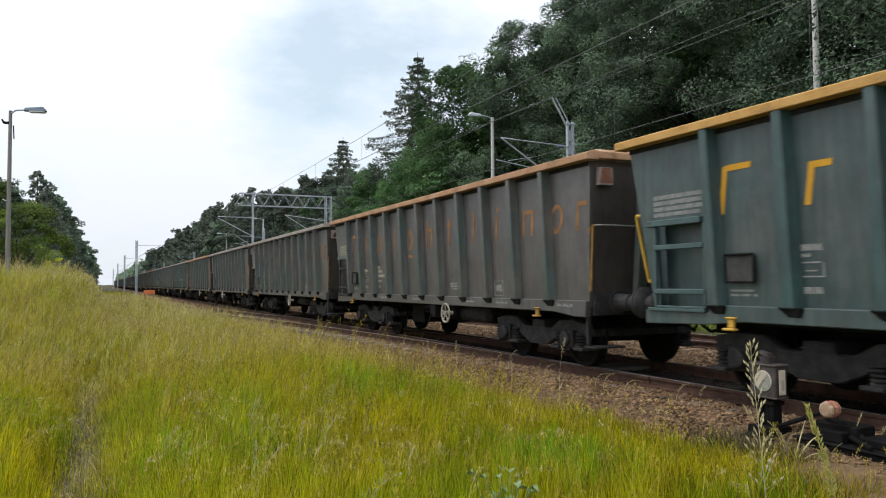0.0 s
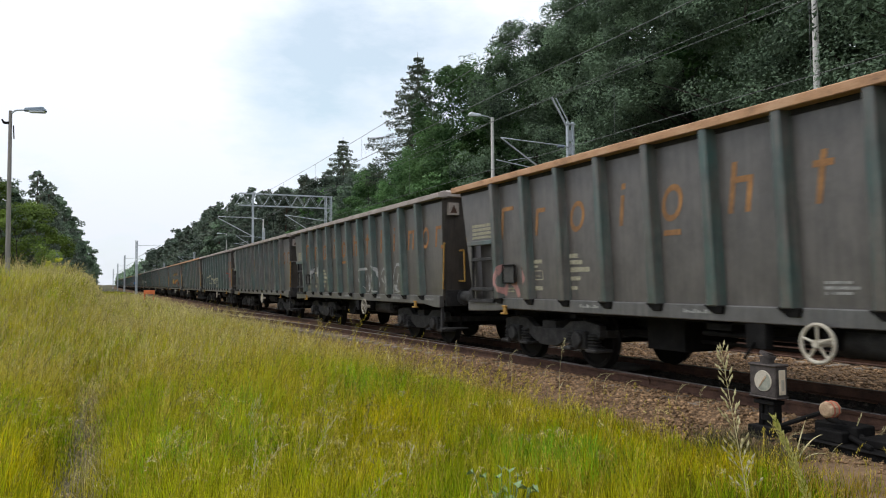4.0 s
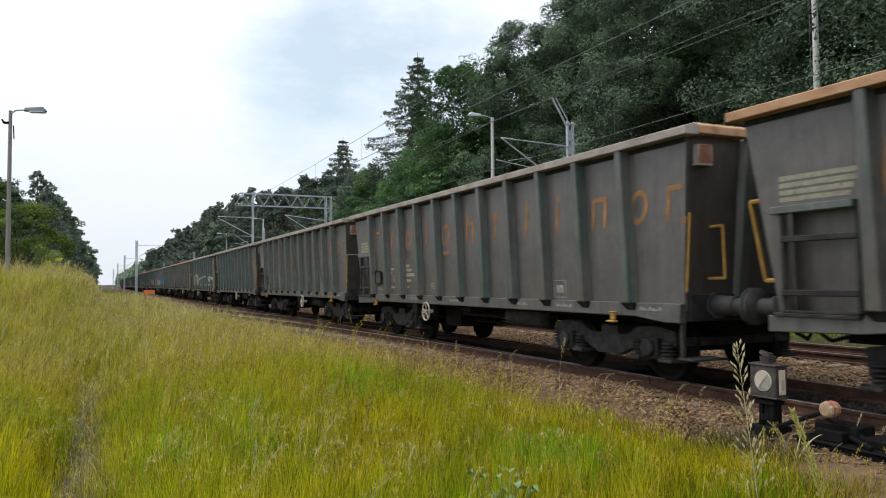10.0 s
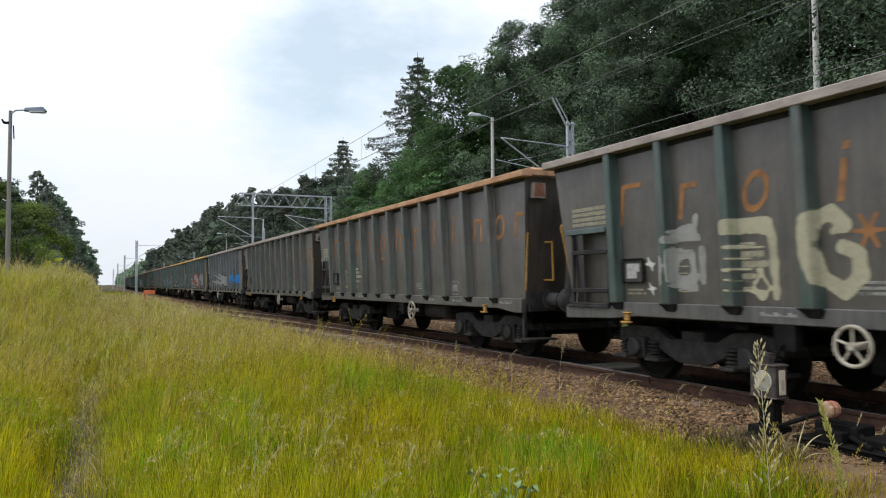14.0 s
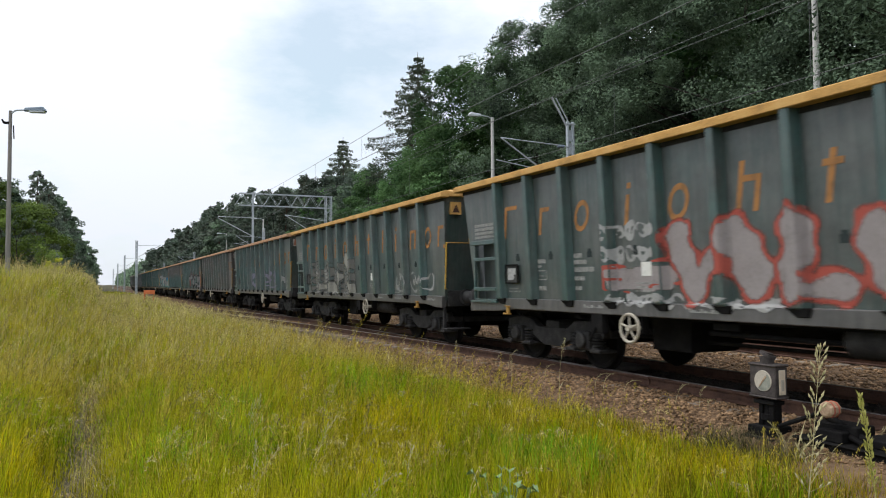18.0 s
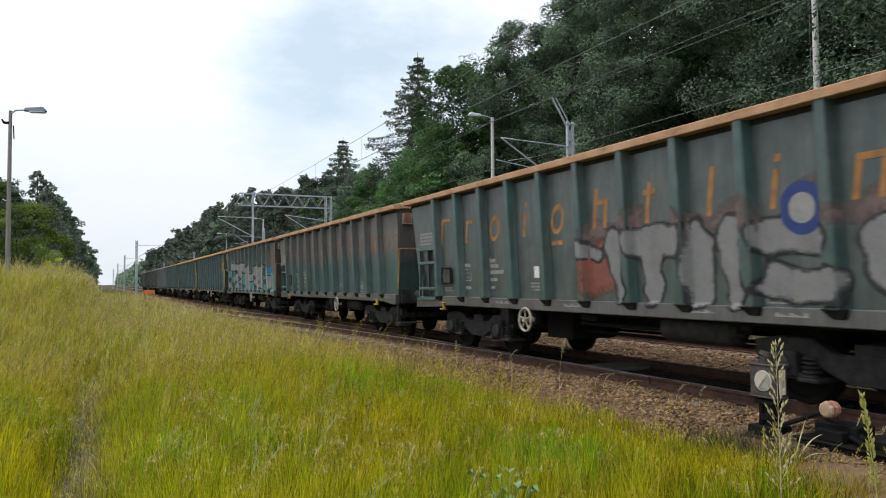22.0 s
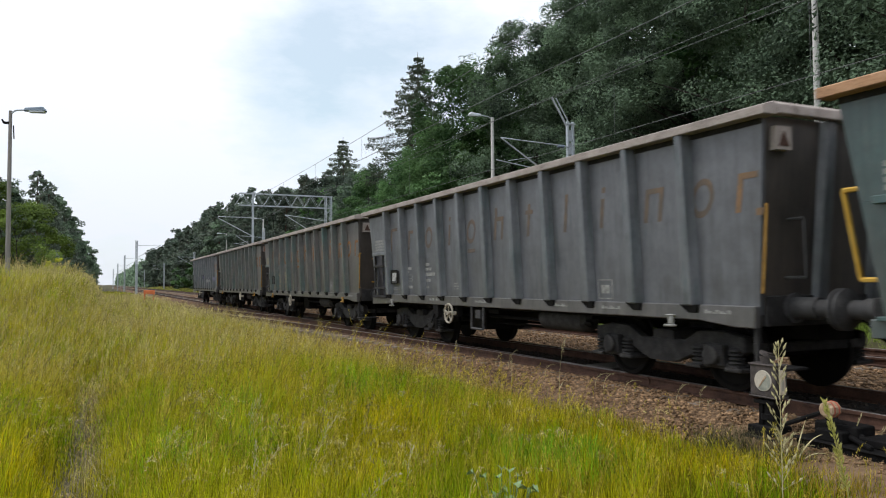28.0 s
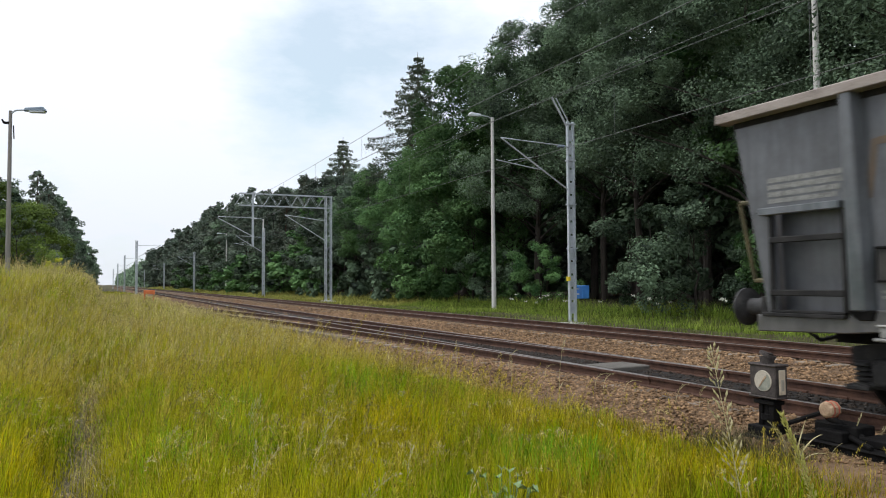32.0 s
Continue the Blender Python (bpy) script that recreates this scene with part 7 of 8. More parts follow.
def meadow_grass():
    g = np.random.default_rng(3)
    for i, (n, xr, yr, w, segs) in enumerate(((140000, (-1.9, 6.2), (4.0, 12), 0.0075, 3), (110000, (-4.5, 6.2), (12, 26), 0.011, 2),
                                        (70000, (-6, 6.4), (26, 60), 0.028, 2), (36000, (-10, 6.6), (60, 150), 0.08, 1))):
        x, y = scatter(n, xr, yr, 10 + i, 5.75, (16, 10, 6, 4)[i], (0.055, 0.07, 0.1, 0.2)[i])
        ob = blades("meadow_grass", x, y, tall(x, y, g), w * g.uniform(0.6, 1.3, len(x)), 0.2, 20 + i, M_BLADE, segs)
        tagged(ob, "tall yellow-green meadow grass", "grass", kind="stuff")
    stalks("grass_stalks", 3000, (-3.2, 5.9), (3.5, 13), 0.0075, 24, 61, 1.12, M_STRAW)
    stalks("grass_stalks", 300, (-2.0, 4.6), (4.0, 13), 0.010, 26, 65, 1.12, M_PALE, 5.2, 6, 0.8)
    stalks("grass_stalks", 90, (0.6, 4.2), (4.6, 10), 0.012, 26, 67, 1.25, M_PALE, 5.2, 5, 1.0)
    stalks("grass_stalks", 14000, (-4.5, 6.0), (12, 30), 0.010, 14, 62, 1.12, M_FARSTRAW)
    stalks("grass_stalks", 12000, (-10, 6.4), (30, 90), 0.030, 7, 63, 1.10, M_FARSTRAW)
    stalks("grass_stalks", 6500, (-4.5, 6.0), (8, 24), 0.009, 18, 64, 1.18, M_SEED)
    stalks("grass_stalks", 900, (-3, 4.5), (6, 24), 0.007, 30, 66, 1.25, M_DRYWEED)
    # fine upright culms, bleached, that stand over the sward
    for n, yr, w, seed in ((30000, (4.5, 14), 0.0026, 91), (30000, (12, 28), 0.005, 92), (16000, (26, 60), 0.012, 93)):
        x, y = scatter(n, (-5.0, 6.0), yr, seed, 5.6, 3, 0.08)
        gg = np.random.default_rng(seed)
        ob = blades("grass_culms", x, y, (tall(x, y, gg) + 0.08) * 1.08, w * gg.uniform(0.7, 1.3, len(x)), 0.16, seed, M_CULM, 2)
        tagged(ob, "thin bleached grass culms over the meadow", "grass", kind="stuff")
    # patches of fresh green among the dry grass
    gg = np.random.default_rng(95)
    for cx, cy, rx, ry, n in ((1.55, 9.0, 0.45, 1.2, 3800), (3.75, 5.55, 0.55, 0.6, 4200), (3.3, 9.6, 0.5, 1.0, 3000), (4.4, 9.9, 0.35, 1.2, 3200), (0.6, 7.0, 0.35, 0.6, 1500)):
        x, y = gg.normal(cx, rx * 0.55, n), gg.normal(cy, ry * 0.55, n)
        keep = x < 5.6
        x, y = x[keep], y[keep]
        ob = blades("meadow_grass", x, y, tall(x, y, gg) * 0.98, 0.0075 * gg.uniform(0.6, 1.3, len(x)), 0.25, 96, M_FRESH, 3)
        tagged(ob, "patch of fresh bright green grass", "grass", kind="stuff")
    for cx, cy, rx, ry, n in ((2.85, 7.6, 0.45, 1.0, 4200), (4.5, 6.3, 0.5, 0.9, 3600), (-0.6, 6.5, 0.3, 1.2, 1300), (4.7, 5.0, 0.5, 0.4, 2200), (1.9, 5.6, 0.4, 0.7, 2000)):
        x, y = gg.normal(cx, rx * 0.55, n), gg.normal(cy, ry * 0.55, n)
        keep = x < 5.5
        x, y = x[keep], y[keep]
        ob = blades("meadow_grass", x, y, tall(x, y, gg) * 1.02, 0.007 * gg.uniform(0.6, 1.3, len(x)), 0.25, 98, M_YELLOW, 3)
        tagged(ob, "patch of yellow meadow grass", "grass", kind="stuff")
    # bleached grass laid over towards the footpath
    n = 5200
    x, y = gg.normal(0.22, 0.22, n), gg.uniform(6.5, 15, n)
    ob = blades("bent_straw", x, y, gg.uniform(0.2, 0.5, n), 0.004 * gg.uniform(0.6, 1.5, n), 0.75, 97, M_BENT, 4, 0.55)
    tagged(ob, "bleached bent straw beside the footpath", "straw", kind="stuff")
    # loose blades that lean across the sward, paler and darker than the rest
    x, y = scatter(26000, (-2.2, 6.0), (3.8, 16), 81, 5.7)
    ob = blades("meadow_grass", x, y, tall(x, y, g) * 1.12, 0.006 * g.uniform(0.7, 1.6, len(x)), 0.62, 82, M_LOOSE, 4, 0.5)
    tagged(ob, "bent pale grass blades in the meadow", "grass", kind="stuff")
    # drier grass along the ballast
    x, y = g.uniform(2.8, 5.9, 40000), g.uniform(3.8, 20, 40000)
    keep = (x < 5.75 + 0.12 * np.sin(y * 1.7)) & (g.uniform(0, 1, len(x)) < sstep(x, 2.8, 5.2) * (0.55 + 0.45 * np.sin(2.1 * y + x)))
    x, y = x[keep], y[keep]
    ob = blades("meadow_grass", x, y, tall(x, y, g) * 1.1, 0.007 * g.uniform(0.7, 1.4, len(x)), 0.3, 86, M_DRYBLADE, 3)
    tagged(ob, "dry yellow-brown grass beside the ballast", "grass", kind="stuff")
    # dead straw trodden down along the footpath
    yy = g.uniform(3.6, 15, 13000)
    xx = -0.13 - 0.04 * np.sin(1.9 * yy) + g.normal(0, 0.21, len(yy))
    ob = blades("dead_straw", xx, yy, g.uniform(0.03, 0.13, len(yy)), g.uniform(0.004, 0.008, len(yy)), 2.6, 83, M_DEAD, 3, 0.3)
    tagged(ob, "grey-brown trodden straw on the footpath", "straw", kind="stuff")
    # meadow round and behind the standpoint
    x, y = g.uniform(-9, 5.7, 30000), g.uniform(-11, 8, 30000)
    keep = ~in_view(x, y, 1.2) & (np.hypot(x, y) > 0.6)
    x, y = x[keep], y[keep]
    ob = blades("meadow_grass", x, y, np.minimum(tall(x, y, g), 0.5), 0.02 * g.uniform(0.6, 1.3, len(x)), 0.25, 84, M_BLADE, 2)
    tagged(ob, "tall yellow-green meadow grass", "grass", kind="stuff")
    # dark weeds round the switch stand
    n = 3000
    x, y = g.normal(6.02, 0.28, n), g.uniform(4.85, 6.1, n)
    ob = blades("dry_weeds", x, y, g.uniform(0.1, 0.42, n) * (1 - 0.45 * sstep(x, 6.2, 6.7)), g.uniform(0.004, 0.012, n), 0.4, 85, M_DRYWEED, 3)
    tagged(ob, "dark dry weeds among the ballast", "weeds", kind="stuff")
    n = 1500
    x, y = g.uniform(5.95, 6.75, n), g.normal(4.55, 0.22, n)
    ob = blades("dry_weeds", x, y, g.uniform(0.12, 0.42, n), g.uniform(0.003, 0.009, n), 0.45, 87, M_BENT, 4, 0.5)
    tagged(ob, "bleached tangled weeds beside the lever housing", "weeds", kind="stuff")
    n = 1300
    x, y = g.uniform(6.1, 6.8, n), g.normal(4.8, 0.2, n)
    ob = blades("dry_weeds", x, y, g.uniform(0.1, 0.36, n), g.uniform(0.004, 0.012, n), 0.5, 88, M_DRYWEED, 3)
    tagged(ob, "dark dry weeds among the ballast", "weeds", kind="stuff")
    # verge beyond the tracks
    for n, yr, w, seed in ((26000, (4, 45), 0.02, 71), (26000, (45, 130), 0.05, 72), (14000, (130, 330), 0.12, 73)):
        gg = np.random.default_rng(seed)
        x, y = gg.uniform(15.3, 22.5, n), gg.uniform(*yr, n)
        h = (0.26 + 0.42 * sstep(x, 17.2, 20.5)) * gg.uniform(0.5, 1.3, n)
        ob = blades("verge_grass", x, y, h, w * gg.uniform(0.6, 1.3, n), 0.4, seed, M_WEED if seed == 71 else M_VERGE, 2)
        tagged(ob, "rough green grass along the forest edge", "grass", kind="stuff")


meadow_grass()


# ---- trees ----
def leaf_cards(centres, normals, size, g):
    """Small folded leaf sprays: two triangles hinged along the middle, one per centre."""
    m = len(centres)
    nrm = normals + g.normal(0, 0.55, (m, 3))
    nrm /= np.linalg.norm(nrm, axis=1)[:, None] + 1e-9
    d = np.cross(nrm, g.normal(0, 1, (m, 3)))
    d /= np.linalg.norm(d, axis=1)[:, None] + 1e-9
    e = np.cross(nrm, d)
    s = (size * g.uniform(0.55, 1.35, m))[:, None]
    tip, tail = centres + d * s, centres - d * s
    a = centres + e * s * 0.62 - nrm * s * 0.22 + d * s * g.uniform(-0.3, 0.3, (m, 1))
    b = centres - e * s * 0.62 - nrm * s * 0.22 + d * s * g.uniform(-0.3, 0.3, (m, 1))
    V = np.stack([tail, a, tip, b], 1).reshape(-1, 3)
    i = 4 * np.arange(m)[:, None]
    F = np.concatenate([i + [0, 1, 2], i + [0, 2, 3]], 1).reshape(-1, 3)
    return V, F


def broadleaf(name, seed, h, width, n_clump, per, size, low=0.12):
    """Crown: boughs on an uneven egg shape, each a dome of leaf clumps with gaps between the domes."""
    g = np.random.default_rng(seed)
    nb = max(8, n_clump // 5)
    k = np.arange(nb)
    zz = low + (1 - low) * (k + g.uniform(0.1, 0.9, nb)) / nb
    th = k * 2.4 + g.uniform(-0.6, 0.6, nb)
    prof = np.sin(np.clip((zz - low * 0.4) / (1.04 - low * 0.4), 0, 1) ** 0.75 * math.pi) ** 0.62
    lob = 1 + 0.24 * np.sin(3 * th + seed) + 0.14 * np.sin(5 * th + 7 * zz)
    r = width * prof * lob * g.uniform(0.35, 0.95, nb) ** 0.5
    B = np.stack([r * np.cos(th), r * np.sin(th), h * zz * 0.96], -1)
    RB = width * g.uniform(0.25, 0.42, nb) * (0.7 + 0.35 * prof)
    q = np.repeat(k, -(-n_clump // nb))[:n_clump]
    d = g.normal(0, 1, (n_clump, 3))
    d /= np.linalg.norm(d, axis=1)[:, None]
    d[:, 2] = np.where(d[:, 2] < -0.45, -d[:, 2], d[:, 2])
    C = B[q] + d * (RB[q] * g.uniform(0.55, 1.0, n_clump))[:, None] * [1.0, 1.0, 1.05]
    R = RB[q] * g.uniform(0.36, 0.62, n_clump)
    k = np.repeat(np.arange(n_clump), per)
    v = g.normal(0, 1, (len(k), 3))
    v /= np.linalg.norm(v, axis=1)[:, None]
    v *= g.uniform(0.5, 1.0, (len(k), 1))
    P = C[k] + v * R[k][:, None] * [1.1, 1.1, 0.85]
    N = 0.7 * v + 0.6 * d[k] + np.array([0, 0, 0.6])
    return leaf_cards(P, N, size, g), np.concatenate([B, C])


def trunk_mesh(name, h, r, mat, seed, targets=(), lean=0.3):
    g = random.Random(seed)
    s = Shape()
    pts = [(0, 0, -0.4)]
    for k in range(1, 6):
        pts.append((g.uniform(-lean, lean) * k / 5, g.uniform(-lean, lean) * k / 5, h * k / 5))
    for i, (p, q) in enumerate(zip(pts, pts[1:])):
        s.rod(p, q, r * (1 - i / 5.5), 9, r * (1 - (i + 1) / 5.5))
    for t in targets:
        z = min(h * 0.9, max(h * 0.25, t[2] - 0.35 * math.hypot(t[0], t[1]) - 0.5))
        mid = (t[0] * 0.5, t[1] * 0.5, (z + t[2]) / 2 + 0.2)
        s.rod((0, 0, z), mid, r * 0.28, 5, r * 0.18)
        s.rod(mid, tuple(t), r * 0.18, 5, r * 0.05)
    return s.mesh(name, mat, smooth=True)


def conifer(seed, h, width, tiers, per, size, droop=0.25, start=0.15, taper=0.9):
    """Irregular branches all up the stem, each a drooping spray of needles; gaps show the trunk."""
    g = np.random.default_rng(seed)
    Ps, Ns, T = [], [], []
    nb = tiers * 5
    for k in range(nb):
        u = (k + g.uniform(0, 1)) / nb
        z = h * (start + (1 - start) * u)
        L = (width * ((1 - u) ** taper) + 0.22) * g.uniform(0.45, 1.15)
        a = k * 2.4 + g.uniform(-0.5, 0.5)
        m = max(6, int(per * (0.3 + 0.9 * L / width)))
        t = g.uniform(0.12, 1, m) ** 0.7
        side = g.normal(0, 0.13 * L, m) * t
        p = np.stack([np.cos(a) * L * t - np.sin(a) * side, np.sin(a) * L * t + np.cos(a) * side, z - droop * L * t ** 1.5 + 0.1 * L * t + g.normal(0, 0.1 + 0.05 * L, m)], -1)
        Ps.append(p)
        Ns.append(np.stack([np.cos(a) * 0.4 * np.ones(m), np.sin(a) * 0.4 * np.ones(m), np.full(m, 0.8)], -1))
        if k % 3 == 0:
            T.append((math.cos(a) * L * 0.9, math.sin(a) * L * 0.9, z - droop * L * 0.8))
    return leaf_cards(np.concatenate(Ps), np.concatenate(Ns), size, g), T


def larch_crown(seed, h, width, gap, per, size):
    """Open conifer: whorls of boughs that dip and lift at the tip, with curtains of twigs hanging from them and gaps between."""
    g = np.random.default_rng(seed)
    Ps, Ns, T = [], [], []
    z = 0.12 * h
    while z < h - 0.2:
        d = h - z
        reach = min(width, 0.25 + 0.64 * d ** 0.9)
        n = int(g.integers(6, 8))
        a0 = g.uniform(0, math.tau)
        for k in range(n):
            a = a0 + k * math.tau / n + g.uniform(-0.3, 0.3)
            L = reach * g.uniform(0.6, 1.2)
            m = max(14, int(per * L / width))
            t = g.uniform(0.05, 1, m) ** 0.7
            side = g.normal(0, 0.07 * L + 0.03, m) * (1.1 - 0.6 * t)
            hang = g.exponential(0.10 + 0.05 * L, m) * (0.4 + 0.6 * np.sin(math.pi * np.clip(t, 0, 0.95)))
            rise = 0.12 * L * t - 0.55 * L * t ** 2 + 0.30 * L * t ** 4
            p = np.stack([np.cos(a) * L * t - np.sin(a) * side, np.sin(a) * L * t + np.cos(a) * side, z + rise - hang + g.normal(0, 0.025, m)], -1)
            Ps.append(p)
            Ns.append(np.tile([np.cos(a) * 0.9, np.sin(a) * 0.9, 0.35], (m, 1)))
            T.append((math.cos(a) * L * 0.95, math.sin(a) * L * 0.95, z - 0.12 * L))
        z += gap * g.uniform(0.75, 1.25) * (0.45 + 0.55 * min(1, d / 7))
    return leaf_cards(np.concatenate(Ps), np.concatenate(Ns), size, g), T


def larch_trunk(h, r, mat, T):
    s = Shape()
    s.rod((0, 0, -0.4), (0, 0, h * 0.55), r, 9, r * 0.5)
    s.rod((0, 0, h * 0.55), (0, 0, h), r * 0.5, 7, 0.015)
    for x, y, z in T:
        if z > 0.45 * h:
            s.rod((0, 0, z + 0.12), (x * 0.6, y * 0.6, z - 0.06), 0.03, 4, 0.018)
            s.rod((x * 0.6, y * 0.6, z - 0.06), (x, y, z), 0.018, 4, 0.006)
    return s.mesh("trunk", mat, smooth=True)


def tree_kind(kind, seed, detail):
    """Meshes of one tree shape: trunk and crown."""
    if kind == "broad":
        g = random.Random(seed)
        h = 17.0
        nc, per, size = ((230, 400, 0.058) if detail == 3 else (230, 190, 0.088) if detail == 2 else (130, 90, 0.17) if detail == 1 else (105, 64, 0.25))
        (V, F), C = broadleaf("crown", seed, h, 4.1, nc, per, size, 0.30 if detail >= 2 else 0.22 if detail == 1 else 0.05)
        return trunk_mesh("trunk", h * 0.85, 0.24, M_BARK, seed, [tuple(c) for c in C[:18]]), soup("crown", V, F, M_LEAF2 if seed in (3, 4) else M_LEAFHAZE if seed == 6 else M_LEAF)
    if kind == "tall":
        (V, F), C = broadleaf("crown", seed, 18.0, 4.4, 200, 400, 0.058, 0.34)
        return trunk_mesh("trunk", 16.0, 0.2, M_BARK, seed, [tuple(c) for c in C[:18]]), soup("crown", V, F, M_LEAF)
    if kind == "bush":
        nc, per, size = (45, 210, 0.062) if detail == 2 else (30, 40, 0.24)
        (V, F), C = broadleaf("crown", seed, 4.2, 2.3, nc, per, size, 0.03)
        return trunk_mesh("trunk", 2.6, 0.07, M_BARK, seed, [tuple(c) for c in C[:10]]), soup("crown", V, F, M_LEAF2 if seed % 2 else M_LEAF)
    if kind == "larch":
        (V, F), T = larch_crown(seed, 21.0, 4.5, 0.95, 520 if detail == 2 else 110, 0.08 if detail == 2 else 0.17)
        return larch_trunk(21.0, 0.22, M_BARKPINE, T), soup("crown", V, F, M_LARCH)
    (V, F), T = conifer(seed, 17.0, 3.1, 20, 78 if detail == 1 else 34, 0.17 if detail == 1 else 0.3, 0.16, 0.1, 0.46)
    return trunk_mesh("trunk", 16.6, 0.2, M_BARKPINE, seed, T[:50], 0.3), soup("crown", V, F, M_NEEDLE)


TREE_LABEL = {"tall": "tall broadleaf tree with a bare shaded trunk", "broad": "dense green broadleaf tree at the forest edge", "bush": "leafy green bush at the forest edge",
              "larch": "tall conifer with drooping branches rising over the forest", "pine": "dark green pine tree in the forest"}
KINDS = {}


def plant(kind, seed, detail, x, y, scale=1.0, turn=0.0, label="", wide=1.0):
    key = (kind, seed, detail)
    if key not in KINDS:
        KINDS[key] = tree_kind(kind, seed, detail)
    tm, cm = KINDS[key]
    th = empty({"broad": "broadleaf_tree", "tall": "broadleaf_tree", "bush": "bush", "larch": "conifer_tree", "pine": "pine_tree"}[kind],
               pose(x, y, float(ground_z(x, y)), 0, 0, turn))
    th.scale = (scale * wide, scale * wide, scale)
    tagged(th, label or TREE_LABEL[kind], "bush" if kind == "bush" else "tree", "trees of the forest")
    part("trunk", tm, th)
    part("crown", cm, th)
    return th


def stand(y):
    """Height of the wood along the line."""
    return float(np.interp(y, [0, 28, 40, 44, 49, 52, 56, 67, 74, 95, 128, 165, 226, 430], [1.14, 1.12, 1.1, 1.06, 1.03, 0.82, 0.72, 0.72, 0.76, 0.86, 0.96, 1.08, 1.04, 1.02]))


def repaint(th, mat):
    """Gives one plant's crown leaves of another colour."""
    for o in th.children:
        if o.name.startswith("crown"):
            o.data = o.data.copy()
            o.data.materials[0] = mat


def forest():
    g = random.Random(11)
    # near wood along the far side of the line
    y = 2.0
    while y < 72:
        if 24 < y < 36:
            plant("tall", g.choice((1, 2)), 2, 25.6 + g.uniform(-0.6, 0.6), y, stand(y) * g.uniform(0.95, 1.03), g.uniform(0, 360))
            y += g.uniform(3.6, 4.6)
            continue
        plant("broad", g.choice((1, 2, 5) if y < 40 else (3, 4) if y < 66 else (1, 4, 6)), 1 if y < 11 else 3 if y < 42 else 2, 23.6 + g.uniform(-0.8, 1.2), y, stand(y) * g.uniform(0.9, 1.0), g.uniform(0, 360), "", g.uniform(0.9, 1.1))
        y += g.uniform(4.2, 5.6)
    y = 3.0
    while y < 75:
        plant(g.choice(("broad", "broad", "pine")), g.choice((1, 2, 4)), 1, 29 + g.uniform(-1.2, 1.2), y, stand(y) * g.uniform(0.92, 1.06), g.uniform(0, 360))
        y += g.uniform(4.0, 5.4)
    y = 0.0
    while y < 80:
        plant(g.choice(("broad", "pine")), g.choice((2, 3, 5)), 0, 35 + g.uniform(-1.5, 1.5), y, stand(y) * g.uniform(0.95, 1.06), g.uniform(0, 360))
        plant("broad", g.choice((1, 3)), 0, 43 + g.uniform(-2, 2), y + 2, stand(y) * 1.02, g.uniform(0, 360), "", 1.2)
        y += g.uniform(4.6, 6.0)
    # bushes at the wood's foot
    y = 5.0
    while y < 75:
        if 12 < y < 36:
            y += 1.5
            continue
        plant("bush", g.choice((1, 2, 3)), 2 if y < 45 else 1, 21.3 + g.uniform(-0.7, 0.6), y, g.uniform(0.5, 1.15) if y > 34 else g.uniform(0.4, 0.9), g.uniform(0, 360))
        y += g.uniform(2.2, 4.4)
    plant("bush", 2, 2, 20.9, 24.6, 1.1, 30)
    plant("bush", 4, 2, 20.7, 22.0, 1.05, 130)
    plant("bush", 3, 2, 20.4, 17.2, 0.95, 200)
    plant("bush", 1, 2, 21.6, 34.5, 0.8, 60)
    plant("bush", 1, 2, 21.0, 45.5, 1.9, 210, "light green young tree at the forest edge")
    plant("bush", 3, 2, 21.4, 42.0, 1.6, 10, "light green young tree at the forest edge")
    # far wood on that side
    y = 72.0
    while y < 430:
        sp = 5.2 + (y - 72) * 0.012
        for x, d in ((23.0, 1 if y < 150 else 0), (29, 0)):
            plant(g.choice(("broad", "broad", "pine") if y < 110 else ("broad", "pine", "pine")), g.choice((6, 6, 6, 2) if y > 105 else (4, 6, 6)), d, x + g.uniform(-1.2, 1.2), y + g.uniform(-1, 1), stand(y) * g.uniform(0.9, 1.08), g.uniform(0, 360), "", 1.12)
        y += sp
    y = 76.0
    while y < 230:
        plant("bush", g.choice((1, 2, 3)), 1, 20.9 + g.uniform(-0.5, 0.9), y, g.uniform(0.8, 1.6), g.uniform(0, 360), "", 1.2)
        y += g.uniform(2.6, 4.4) + (y - 76) * 0.02
    plant("larch", 1, 2, 25.2, 60.0, 1.03, 20)
    plant("larch", 2, 2, 26.4, 86.2, 0.90, 120)
    plant("larch", 2, 1, 28.5, 91.5, 0.80, 70)
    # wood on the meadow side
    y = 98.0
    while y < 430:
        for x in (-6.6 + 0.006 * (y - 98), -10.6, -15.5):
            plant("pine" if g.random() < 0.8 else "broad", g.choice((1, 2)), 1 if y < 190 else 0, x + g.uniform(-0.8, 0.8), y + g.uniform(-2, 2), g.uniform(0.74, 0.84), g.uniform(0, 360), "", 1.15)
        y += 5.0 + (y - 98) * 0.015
    lefts = [plant("bush", 1, 2, -3.9, 43.5, 1.0, 40, "light green leafy bush beside the lamp post"),
             plant("bush", 3, 2, -4.7, 45.0, 1.28, 190, "light green leafy bush beside the lamp post")]
    for o in lefts:
        repaint(o, M_LEAF3)
    y_bush = plant("bush", 5, 2, -2.05, 40.0, 0.31, 0, "small bright yellow-green bush in the grass")
    repaint(y_bush, M_YELLOWLEAF)


forest()


